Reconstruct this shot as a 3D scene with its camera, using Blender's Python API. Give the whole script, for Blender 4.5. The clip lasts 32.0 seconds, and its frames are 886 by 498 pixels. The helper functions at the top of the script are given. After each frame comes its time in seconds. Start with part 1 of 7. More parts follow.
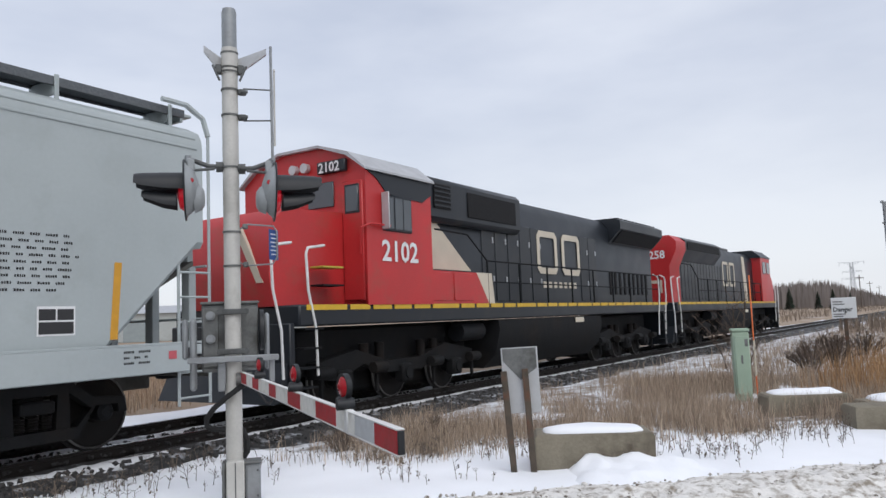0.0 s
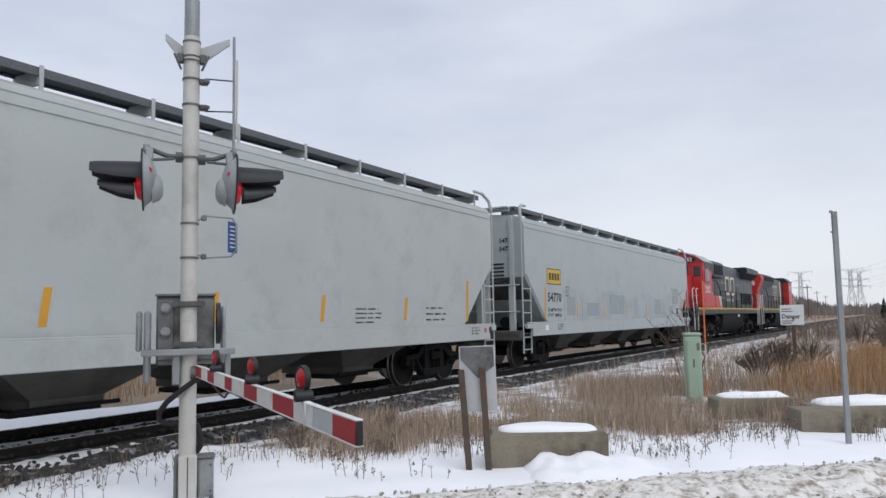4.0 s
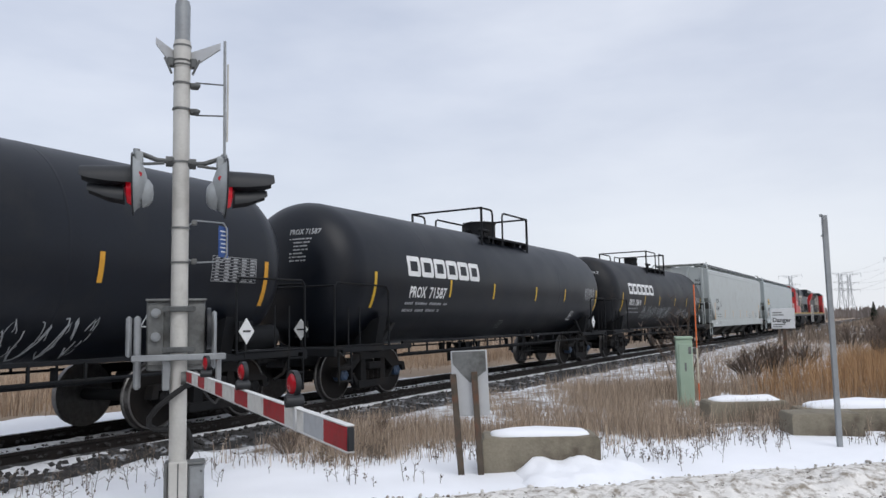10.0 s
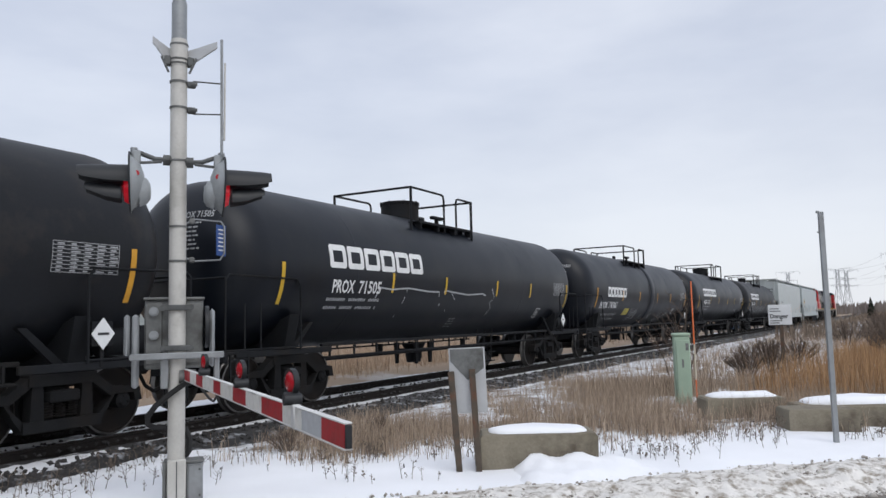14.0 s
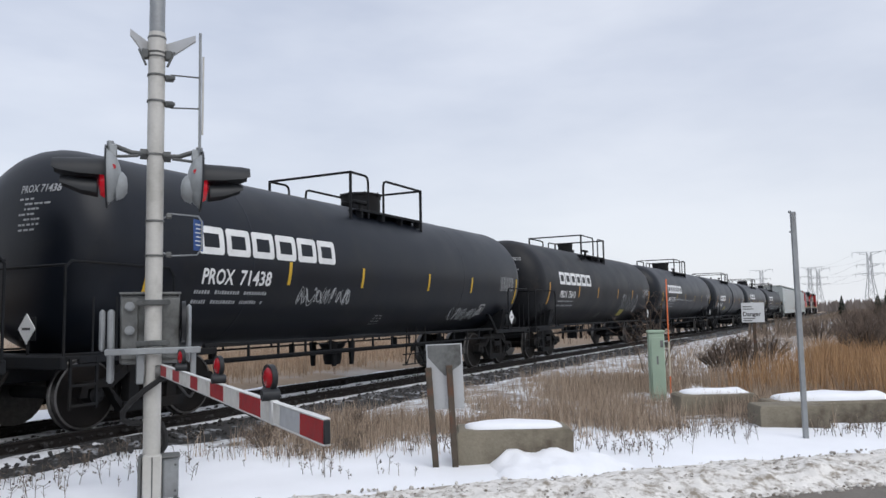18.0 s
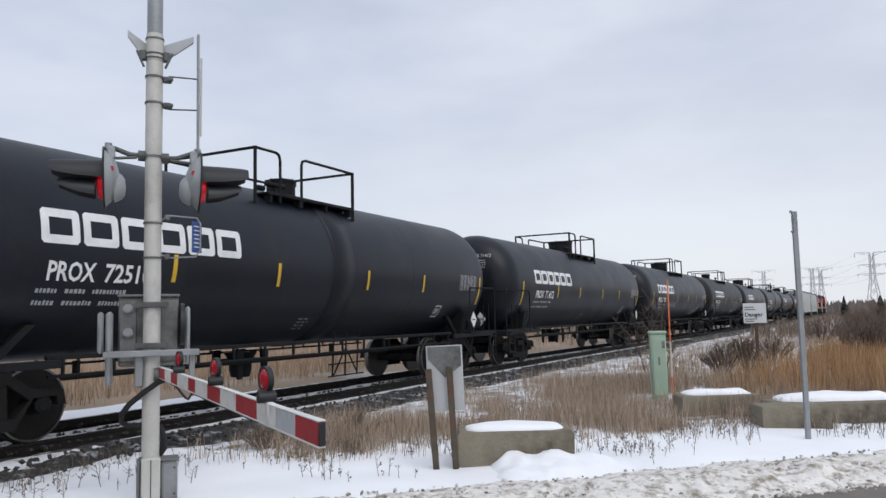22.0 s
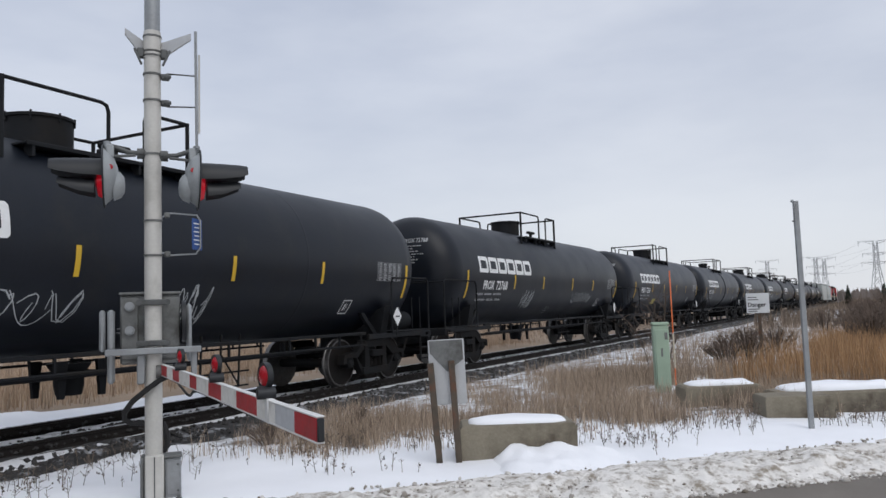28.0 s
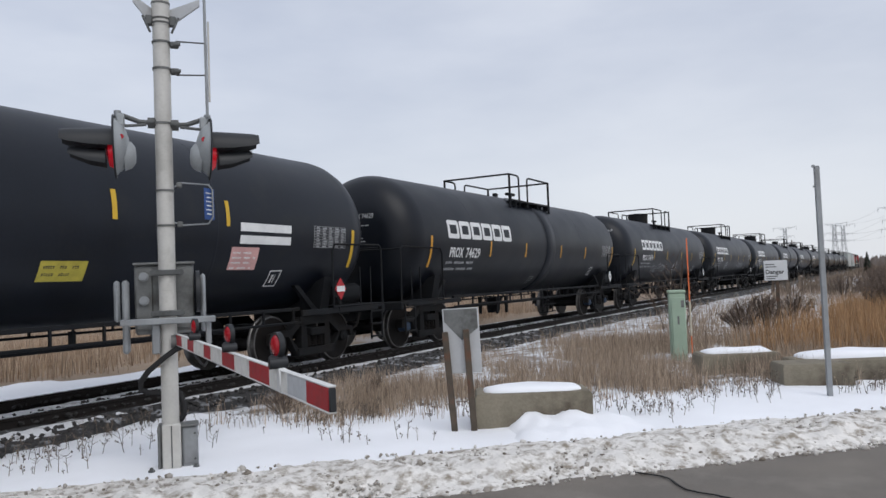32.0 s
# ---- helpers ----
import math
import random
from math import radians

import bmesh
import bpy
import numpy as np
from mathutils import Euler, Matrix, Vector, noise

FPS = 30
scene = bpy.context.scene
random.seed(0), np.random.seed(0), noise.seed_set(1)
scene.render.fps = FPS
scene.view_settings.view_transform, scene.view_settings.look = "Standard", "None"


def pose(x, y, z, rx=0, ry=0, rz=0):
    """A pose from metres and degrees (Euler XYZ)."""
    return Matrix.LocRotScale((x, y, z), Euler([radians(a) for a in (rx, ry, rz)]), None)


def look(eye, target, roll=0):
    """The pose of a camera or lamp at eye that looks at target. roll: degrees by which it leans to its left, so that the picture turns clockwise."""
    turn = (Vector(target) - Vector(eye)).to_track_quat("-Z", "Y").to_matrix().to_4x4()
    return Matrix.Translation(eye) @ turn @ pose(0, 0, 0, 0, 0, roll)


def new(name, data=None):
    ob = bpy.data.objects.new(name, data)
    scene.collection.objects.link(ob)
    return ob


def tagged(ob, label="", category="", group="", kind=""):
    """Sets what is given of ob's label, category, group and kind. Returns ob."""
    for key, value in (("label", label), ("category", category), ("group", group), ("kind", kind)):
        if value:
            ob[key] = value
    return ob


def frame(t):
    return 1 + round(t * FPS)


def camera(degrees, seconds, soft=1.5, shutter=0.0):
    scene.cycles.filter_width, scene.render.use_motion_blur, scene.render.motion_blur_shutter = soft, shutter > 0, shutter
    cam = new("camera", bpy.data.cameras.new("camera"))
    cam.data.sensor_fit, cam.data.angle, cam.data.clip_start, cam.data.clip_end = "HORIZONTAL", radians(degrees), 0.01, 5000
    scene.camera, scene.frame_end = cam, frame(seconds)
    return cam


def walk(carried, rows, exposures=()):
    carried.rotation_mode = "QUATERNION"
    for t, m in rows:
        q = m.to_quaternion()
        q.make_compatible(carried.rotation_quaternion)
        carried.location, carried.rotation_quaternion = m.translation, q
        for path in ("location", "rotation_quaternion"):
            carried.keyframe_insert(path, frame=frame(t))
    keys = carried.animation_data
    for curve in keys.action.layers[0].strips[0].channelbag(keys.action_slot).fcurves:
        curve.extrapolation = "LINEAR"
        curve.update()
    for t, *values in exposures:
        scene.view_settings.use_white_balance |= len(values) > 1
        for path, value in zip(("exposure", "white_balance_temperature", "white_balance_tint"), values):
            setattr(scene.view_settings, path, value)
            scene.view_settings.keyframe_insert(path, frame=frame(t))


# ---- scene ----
cam = camera(60.4, 32.0)
PATH = [
    (0, (0.043, 0.005, 1.644), (1.734, 1.059, 1.825), -2.2),
    (0.5, (0.05, 0.0, 1.627), (1.761, 1.019, 1.807), -1.9),
    (1, (0.047, 0.001, 1.622), (1.773, 0.995, 1.798), -1.8),
    (1.5, (0.036, 0.007, 1.618), (1.772, 0.987, 1.788), -1.3),
    (2, (0.023, 0.016, 1.622), (1.759, 0.995, 1.787), -1.1),
    (2.5, (0.023, 0.004, 1.616), (1.763, 0.976, 1.774), -1.2),
    (4.5, (0.023, 0.012, 1.613), (1.766, 0.975, 1.803), -1.0),
    (5, (0.031, 0.014, 1.616), (1.77, 0.982, 1.815), -1.0),
    (5.5, (0.018, 0.015, 1.616), (1.755, 0.986, 1.821), -1.2),
    (6, (0.021, 0.013, 1.611), (1.758, 0.982, 1.818), -1.1),
    (6.5, (0.029, 0.01, 1.612), (1.772, 0.971, 1.815), -1.0),
    (7, (0.035, 0.008, 1.617), (1.784, 0.957, 1.812), -1.4),
    (7.5, (0.044, -0.001, 1.616), (1.798, 0.94, 1.806), -1.7),
    (8, (0.053, -0.004, 1.615), (1.811, 0.932, 1.798), -1.7),
    (8.5, (0.042, -0.002, 1.615), (1.802, 0.933, 1.792), -1.6),
    (9, (0.03, 0.004, 1.618), (1.79, 0.937, 1.795), -1.4),
    (9.5, (0.04, 0.017, 1.612), (1.797, 0.954, 1.795), -1.3),
    (10, (0.035, 0.014, 1.613), (1.788, 0.956, 1.804), -1.2),
    (10.5, (0.026, 0.012, 1.614), (1.781, 0.951, 1.807), -1.1),
    (11, (0.023, 0.015, 1.613), (1.783, 0.945, 1.806), -1.2),
    (11.5, (0.013, 0.007, 1.612), (1.774, 0.935, 1.806), -1.2),
    (12, (0.02, 0.012, 1.616), (1.778, 0.946, 1.81), -1.0),
    (12.5, (0.021, 0.012, 1.614), (1.775, 0.955, 1.806), -0.9),
    (13, (0.032, 0.022, 1.613), (1.78, 0.975, 1.806), -1.1),
    (13.5, (0.04, 0.016, 1.612), (1.787, 0.97, 1.804), -1.2),
    (14, (0.024, 0.003, 1.615), (1.781, 0.941, 1.799), -1.4),
    (14.5, (0.027, 0.013, 1.615), (1.783, 0.953, 1.797), -1.3),
    (16.5, (0.023, 0.005, 1.62), (1.801, 0.905, 1.793), -1.2),
    (17, (0.011, 0.005, 1.621), (1.793, 0.897, 1.791), -0.9),
    (17.5, (0.005, 0.0, 1.619), (1.788, 0.89, 1.787), -1.0),
    (18, (-0.006, -0.009, 1.62), (1.778, 0.878, 1.792), -1.1),
    (18.5, (0.003, -0.01, 1.621), (1.79, 0.871, 1.795), -1.3),
    (19, (0.019, -0.016, 1.616), (1.808, 0.861, 1.791), -1.5),
    (19.5, (0.027, -0.02, 1.613), (1.815, 0.859, 1.783), -1.7),
    (20, (0.038, -0.02, 1.616), (1.826, 0.861, 1.782), -1.7),
    (20.5, (0.036, -0.013, 1.616), (1.822, 0.871, 1.785), -1.6),
    (21, (0.028, -0.017, 1.615), (1.812, 0.871, 1.789), -1.3),
    (21.5, (0.029, -0.014, 1.614), (1.809, 0.88, 1.788), -1.1),
    (22, (0.03, -0.015, 1.614), (1.812, 0.876, 1.791), -1.3),
    (22.5, (0.028, -0.024, 1.614), (1.813, 0.86, 1.792), -1.4),
    (23, (0.024, -0.021, 1.614), (1.811, 0.859, 1.794), -1.3),
    (23.5, (0.022, -0.015, 1.617), (1.81, 0.864, 1.799), -1.2),
    (24, (0.019, -0.019, 1.619), (1.806, 0.86, 1.8), -1.1),
    (24.5, (0.025, -0.019, 1.617), (1.812, 0.86, 1.798), -1.3),
    (26.5, (0.029, -0.029, 1.612), (1.816, 0.852, 1.779), -1.5),
    (27, (0.032, -0.025, 1.611), (1.813, 0.868, 1.782), -1.4),
    (27.5, (0.036, -0.026, 1.614), (1.815, 0.872, 1.78), -1.6),
    (28, (0.045, -0.034, 1.616), (1.825, 0.865, 1.777), -2.0),
    (28.5, (0.042, -0.035, 1.612), (1.823, 0.861, 1.771), -2.2),
    (29, (0.039, -0.036, 1.615), (1.821, 0.857, 1.776), -1.7),
    (29.5, (0.062, -0.024, 1.609), (1.845, 0.869, 1.762), -1.4),
    (30, (0.064, -0.015, 1.608), (1.843, 0.889, 1.746), -1.7),
    (30.5, (0.049, -0.021, 1.625), (1.81, 0.915, 1.778), -1.6),
    (31, (0.081, -0.015, 1.62), (1.826, 0.951, 1.77), -1.9),
    (31.5, (0.11, -0.007, 1.616), (1.858, 0.957, 1.732), -2.0),
    (32, (0.111, -0.01, 1.611), (1.875, 0.928, 1.693), -2.3),
]
walk(cam, [(t, look(eye, target, roll)) for t, eye, target, roll in PATH],
     exposures=[(0, 0.0), (1, -0.08), (2, -0.05), (5, -0.04), (6, 0.0), (19, 0.0), (22, -0.03), (24.5, -0.06), (27, -0.14), (28, -0.16), (29, -0.18), (30, -0.14), (31, -0.13), (32, -0.13)])

# ---- world and light: a bright overcast winter sky ----
world = bpy.data.worlds.new("overcast_sky")
scene.world = world
world.use_nodes = True
wn, wl = world.node_tree.nodes, world.node_tree.links
wn.clear()
w_out = wn.new("ShaderNodeOutputWorld")
w_bg = wn.new("ShaderNodeBackground")
w_sky = wn.new("ShaderNodeTexSky")
w_sky.sky_type, w_sky.sun_disc = "NISHITA", False
w_sky.sun_elevation, w_sky.sun_rotation = radians(28), radians(200)
w_co = wn.new("ShaderNodeTexCoord")
w_map = wn.new("ShaderNodeMapping")
w_map.inputs["Scale"].default_value = (1.0, 1.0, 3.2)
w_noise = wn.new("ShaderNodeTexNoise")
w_noise.inputs["Scale"].default_value = 1.9
w_noise.inputs["Detail"].default_value = 5.0
w_noise.inputs["Roughness"].default_value = 0.52
w_ramp = wn.new("ShaderNodeValToRGB")
w_ramp.color_ramp.elements[0].position, w_ramp.color_ramp.elements[0].color = 0.34, (0.50, 0.545, 0.655, 1)
w_ramp.color_ramp.elements[1].position, w_ramp.color_ramp.elements[1].color = 0.66, (0.68, 0.715, 0.80, 1)
w_sep = wn.new("ShaderNodeSeparateXYZ")
w_hor = wn.new("ShaderNodeMapRange")
w_hor.inputs["From Min"].default_value, w_hor.inputs["From Max"].default_value = 0.0, 0.30
w_hor.inputs["To Min"].default_value, w_hor.inputs["To Max"].default_value = 0.75, 0.0
w_haze = wn.new("ShaderNodeMixRGB")
w_haze.inputs[2].default_value = (0.74, 0.76, 0.80, 1)
w_dim = wn.new("ShaderNodeMixRGB")
w_dim.blend_type, w_dim.inputs[0].default_value = "MULTIPLY", 1.0
w_dim.inputs[2].default_value = (0.1, 0.1, 0.1, 1)
w_mix = wn.new("ShaderNodeMixRGB")
w_mix.inputs[0].default_value = 0.88
wl.new(w_co.outputs["Generated"], w_map.inputs["Vector"])
wl.new(w_map.outputs["Vector"], w_noise.inputs["Vector"])
wl.new(w_noise.outputs["Fac"], w_ramp.inputs["Fac"])
wl.new(w_co.outputs["Generated"], w_sep.inputs[0])
wl.new(w_sep.outputs["Z"], w_hor.inputs["Value"])
wl.new(w_hor.outputs["Result"], w_haze.inputs[0])
wl.new(w_ramp.outputs["Color"], w_haze.inputs[1])
wl.new(w_sky.outputs["Color"], w_dim.inputs[1])
wl.new(w_dim.outputs["Color"], w_mix.inputs[1])
wl.new(w_haze.outputs["Color"], w_mix.inputs[2])
wl.new(w_mix.outputs["Color"], w_bg.inputs["Color"])
w_bg.inputs["Strength"].default_value = 1.22
wl.new(w_bg.outputs["Background"], w_out.inputs["Surface"])
sun_data = bpy.data.lights.new("sun", "SUN")
sun_data.energy, sun_data.angle, sun_data.color = 1.25, radians(40), (1.0, 0.97, 0.93)
sun = new("sun", sun_data)
sun.matrix_world = look((0, 0, 60), (25, 40, 0))


# ---- the line of the railway ----
RAIL_Z = 0.22
SPEED = 7.463


def grade(s):
    return -0.0015 * max(0.0, min(s, 85.0))


def line_y(s):
    if s < -20:
        return line_y(-20) + 0.055 * (s + 20)
    if s < 50:
        return 9.5 + 0.0091 * s - 0.001 * s * s + 5.87e-6 * s ** 3
    return 8.189 - 0.0411 * (s - 50)


def rail_point(s):
    return Vector((s, line_y(s), RAIL_Z + grade(s)))


# ---- mesh helpers ----
class Shape:
    """Vertices and faces of one mesh, put together from simple forms."""

    def __init__(self):
        self.v, self.f, self.m = [], [], []
        self.slot = 0

    def add(self, verts, faces):
        n = len(self.v)
        self.v.extend(tuple(p) for p in verts)
        self.f.extend(tuple(i + n for i in face) for face in faces)
        self.m.extend([self.slot] * len(faces))
        return self

    def box(self, c, s, bevel=0.0, turn=None):
        hx, hy, hz = s[0] / 2, s[1] / 2, s[2] / 2
        b = min(bevel, hx * 0.9, hy * 0.9, hz * 0.9)
        verts, faces = [], []
        if b <= 0:
            for x in (-hx, hx):
                for y in (-hy, hy):
                    for z in (-hz, hz):
                        verts.append((x, y, z))
            faces = [(0, 1, 3, 2), (4, 6, 7, 5), (0, 4, 5, 1), (2, 3, 7, 6), (0, 2, 6, 4), (1, 5, 7, 3)]
        else:
            ids = {}
            for i in (-1, 1):
                for j in (-1, 1):
                    for k in (-1, 1):
                        for a in range(3):
                            p = [i * (hx - b), j * (hy - b), k * (hz - b)]
                            p[a] = (i * hx, j * hy, k * hz)[a]
                            ids[i, j, k, a] = len(verts)
                            verts.append(tuple(p))
            for a, (u, w) in enumerate(((1, 2), (0, 2), (0, 1))):
                for sgn in (-1, 1):
                    ring = []
                    for p, q in ((-1, -1), (1, -1), (1, 1), (-1, 1)):
                        key = [0, 0, 0]
                        key[a], key[u], key[w] = sgn, p, q
                        ring.append(ids[(*key, a)])
                    faces.append(tuple(ring))
            for a, (u, w) in enumerate(((1, 2), (0, 2), (0, 1))):
                for p in (-1, 1):
                    for q in (-1, 1):
                        k0, k1 = [0, 0, 0], [0, 0, 0]
                        k0[a], k1[a] = -1, 1
                        k0[u] = k1[u] = p
                        k0[w] = k1[w] = q
                        faces.append((ids[(*k0, u)], ids[(*k1, u)], ids[(*k1, w)], ids[(*k0, w)]))
            for i in (-1, 1):
                for j in (-1, 1):
                    for k in (-1, 1):
                        faces.append((ids[i, j, k, 0], ids[i, j, k, 1], ids[i, j, k, 2]))
        m = Matrix.Translation(c) @ (turn.to_4x4() if turn else Matrix())
        return self.add([m @ Vector(p) for p in verts], faces)

    def rod(self, p, q, r, n=8, r2=None, caps=True):
        p, q = Vector(p), Vector(q)
        r2 = r if r2 is None else r2
        d = (q - p).normalized()
        a = d.orthogonal().normalized()
        b = d.cross(a)
        verts = []
        for c, rad in ((p, r), (q, r2)):
            for i in range(n):
                t = 2 * math.pi * i / n
                verts.append(c + rad * (math.cos(t) * a + math.sin(t) * b))
        faces = [(i, (i + 1) % n, n + (i + 1) % n, n + i) for i in range(n)]
        if caps:
            faces += [tuple(range(n))[::-1], tuple(range(n, 2 * n))]
        return self.add(verts, faces)

    def tube(self, pts, r, n=6):
        """A bent pipe through points, mitred at the bends."""
        pts = [Vector(p) for p in pts]
        verts, faces = [], []
        a = None
        for i, p in enumerate(pts):
            d0 = (p - pts[i - 1]).normalized() if i else (pts[1] - p).normalized()
            d1 = (pts[i + 1] - p).normalized() if i < len(pts) - 1 else d0
            d = (d0 + d1).normalized()
            a = d.orthogonal().normalized() if a is None else (a - d * a.dot(d)).normalized()
            b = d.cross(a)
            for k in range(n):
                t = 2 * math.pi * k / n
                verts.append(p + r * (math.cos(t) * a + math.sin(t) * b))
        for i in range(len(pts) - 1):
            for k in range(n):
                faces.append((i * n + k, i * n + (k + 1) % n, (i + 1) * n + (k + 1) % n, (i + 1) * n + k))
        faces += [tuple(range(n))[::-1], tuple(range((len(pts) - 1) * n, len(pts) * n))]
        return self.add(verts, faces)

    def prism(self, poly, axis, a, b):
        """A polygon given in the two other axes, drawn out along an axis from a to b."""
        n, verts = len(poly), []
        for c in (a, b):
            for p in poly:
                q = list(p)
                q.insert(axis, c)
                verts.append(tuple(q))
        faces = [(i, (i + 1) % n, n + (i + 1) % n, n + i) for i in range(n)]
        faces += [tuple(range(n))[::-1], tuple(range(n, 2 * n))]
        return self.add(verts, faces)

    def loft(self, rings, close=True, caps=True):
        n = len(rings[0])
        verts = [p for ring in rings for p in ring]
        faces = []
        for i in range(len(rings) - 1):
            for k in range(n if close else n - 1):
                faces.append((i * n + k, i * n + (k + 1) % n, (i + 1) * n + (k + 1) % n, (i + 1) * n + k))
        if caps and close:
            faces += [tuple(range(n))[::-1], tuple(range((len(rings) - 1) * n, len(rings) * n))]
        return self.add(verts, faces)

    def turned(self, profile, axis, n=24, at=(0, 0, 0)):
        """A profile of (along, radius) turned round an axis (0, 1 or 2)."""
        rings = []
        for along, rad in profile:
            ring = []
            for i in range(n):
                t = 2 * math.pi * i / n
                q = [rad * math.cos(t), rad * math.sin(t)]
                q.insert(axis, along)
                ring.append((q[0] + at[0], q[1] + at[1], q[2] + at[2]))
            rings.append(ring)
        return self.loft(rings)

    def mesh(self, name, materials, smooth=0.0):
        me = bpy.data.meshes.new(name)
        me.from_pydata(self.v, [], self.f)
        for m in materials:
            me.materials.append(m)
        if len(materials) > 1:
            me.polygons.foreach_set("material_index", self.m)
        me.update()
        bm = bmesh.new()
        bm.from_mesh(me)
        bmesh.ops.recalc_face_normals(bm, faces=bm.faces)
        bm.to_mesh(me)
        bm.free()
        if smooth:
            me.polygons.foreach_set("use_smooth", [True] * len(me.polygons))
            me.set_sharp_from_angle(angle=radians(smooth))
        return me


UNCOUNTED = {"weight_lines", "weight_line", "notice_lines", "inspection_lines", "maker_lines", "end_lettering", "data_table", "faded_overpaint", "bracing", "address_marks", "sill_lettering", "sprayed_line"}


def part(name, shape, material, parent, label="", smooth=40, at=None):
    mats = material if isinstance(material, (list, tuple)) else [material]
    me = shape if isinstance(shape, bpy.types.Mesh) else shape.mesh(name, mats, smooth)
    ob = new(name, me)
    ob.parent = parent
    if at is not None:
        ob.matrix_basis = at
    if label:
        ob["label"] = label
    if name in UNCOUNTED:
        ob["kind"] = "stuff"
    return ob


def thing(name, label, category, group="", kind="", at=None):
    ob = tagged(new(name), label, category, group, kind)
    ob.empty_display_size = 0.2
    if at is not None:
        ob.matrix_basis = at
    return ob


def solid(name, shape, material, label, category="", kind="", group="", smooth=40):
    mats = material if isinstance(material, (list, tuple)) else [material]
    return tagged(new(name, shape.mesh(name, mats, smooth)), label, category, group, kind)


def text_points(words, size):
    """The flat outline mesh of some words in the built-in font, as points and faces, width first."""
    cu = bpy.data.curves.new("words", "FONT")
    cu.body, cu.size, cu.resolution_u, cu.offset = words, size, 2, 0.022 * size
    ob = bpy.data.objects.new("words", cu)
    scene.collection.objects.link(ob)
    bpy.context.view_layer.update()
    me = bpy.data.meshes.new_from_object(ob)
    pts = [tuple(v.co) for v in me.vertices]
    faces = [tuple(p.vertices) for p in me.polygons]
    bpy.data.objects.remove(ob)
    bpy.data.meshes.remove(me)
    bpy.data.curves.remove(cu)
    return pts, faces


# ---- materials ----
def mat(name, color, rough=0.6, metal=0.0, vary=0.25, scale=3.0, bump=0.15, dirt=None, dirt_amount=0.5, fine=40.0, spec=0.4, dirt_scale=1.3, each=0.0):
    """A surface with two sizes of variation, a fine bump and, where given, patches of a second colour."""
    m = bpy.data.materials.new(name)
    m.use_nodes = True
    nt = m.node_tree
    no, li = nt.nodes, nt.links
    bsdf = no["Principled BSDF"]
    co = no.new("ShaderNodeTexCoord")
    big, small = no.new("ShaderNodeTexNoise"), no.new("ShaderNodeTexNoise")
    big.inputs["Scale"].default_value, big.inputs["Detail"].default_value = scale, 6
    small.inputs["Scale"].default_value, small.inputs["Detail"].default_value = fine, 4
    li.new(co.outputs["Object"], big.inputs["Vector"])
    li.new(co.outputs["Object"], small.inputs["Vector"])
    mixv = no.new("ShaderNodeMath")
    mixv.operation = "MULTIPLY_ADD"
    mixv.inputs[1].default_value = 0.35
    li.new(small.outputs["Fac"], mixv.inputs[0])
    li.new(big.outputs["Fac"], mixv.inputs[2])
    rng = no.new("ShaderNodeMapRange")
    rng.inputs["From Min"].default_value, rng.inputs["From Max"].default_value = 0.35, 1.0
    rng.inputs["To Min"].default_value, rng.inputs["To Max"].default_value = 1 - vary, 1 + vary
    li.new(mixv.outputs[0], rng.inputs["Value"])
    mul = no.new("ShaderNodeMixRGB")
    mul.blend_type, mul.inputs[0].default_value = "MULTIPLY", 1.0
    mul.inputs[1].default_value = (*color, 1)
    li.new(rng.outputs["Result"], mul.inputs[2])
    last = mul.outputs["Color"]
    if dirt:
        dn = no.new("ShaderNodeTexNoise")
        dn.inputs["Scale"].default_value, dn.inputs["Detail"].default_value, dn.inputs["Roughness"].default_value = dirt_scale, 8, 0.65
        li.new(co.outputs["Object"], dn.inputs["Vector"])
        dr = no.new("ShaderNodeMapRange")
        dr.inputs["From Min"].default_value, dr.inputs["From Max"].default_value = 0.62 - 0.3 * dirt_amount, 0.80 - 0.3 * dirt_amount
        li.new(dn.outputs["Fac"], dr.inputs["Value"])
        dm = no.new("ShaderNodeMixRGB")
        dm.inputs[2].default_value = (*dirt, 1)
        li.new(dr.outputs["Result"], dm.inputs[0])
        li.new(last, dm.inputs[1])
        last = dm.outputs["Color"]
    if each:
        info = no.new("ShaderNodeObjectInfo")
        er = no.new("ShaderNodeMapRange")
        er.inputs["To Min"].default_value, er.inputs["To Max"].default_value = 1 - each, 1 + each
        li.new(info.outputs["Random"], er.inputs["Value"])
        em = no.new("ShaderNodeMixRGB")
        em.blend_type, em.inputs[0].default_value = "MULTIPLY", 1.0
        li.new(last, em.inputs[1])
        li.new(er.outputs["Result"], em.inputs[2])
        last = em.outputs["Color"]
    li.new(last, bsdf.inputs["Base Color"])
    bsdf.inputs["Metallic"].default_value = metal
    bsdf.inputs["Specular IOR Level"].default_value = spec
    rr = no.new("ShaderNodeMapRange")
    rr.inputs["To Min"].default_value, rr.inputs["To Max"].default_value = max(0.02, rough - 0.12), min(1, rough + 0.12)
    li.new(big.outputs["Fac"], rr.inputs["Value"])
    li.new(rr.outputs["Result"], bsdf.inputs["Roughness"])
    if bump:
        bp = no.new("ShaderNodeBump")
        bp.inputs["Strength"].default_value, bp.inputs["Distance"].default_value = bump, 0.02
        li.new(mixv.outputs[0], bp.inputs["Height"])
        li.new(bp.outputs["Normal"], bsdf.inputs["Normal"])
    return m


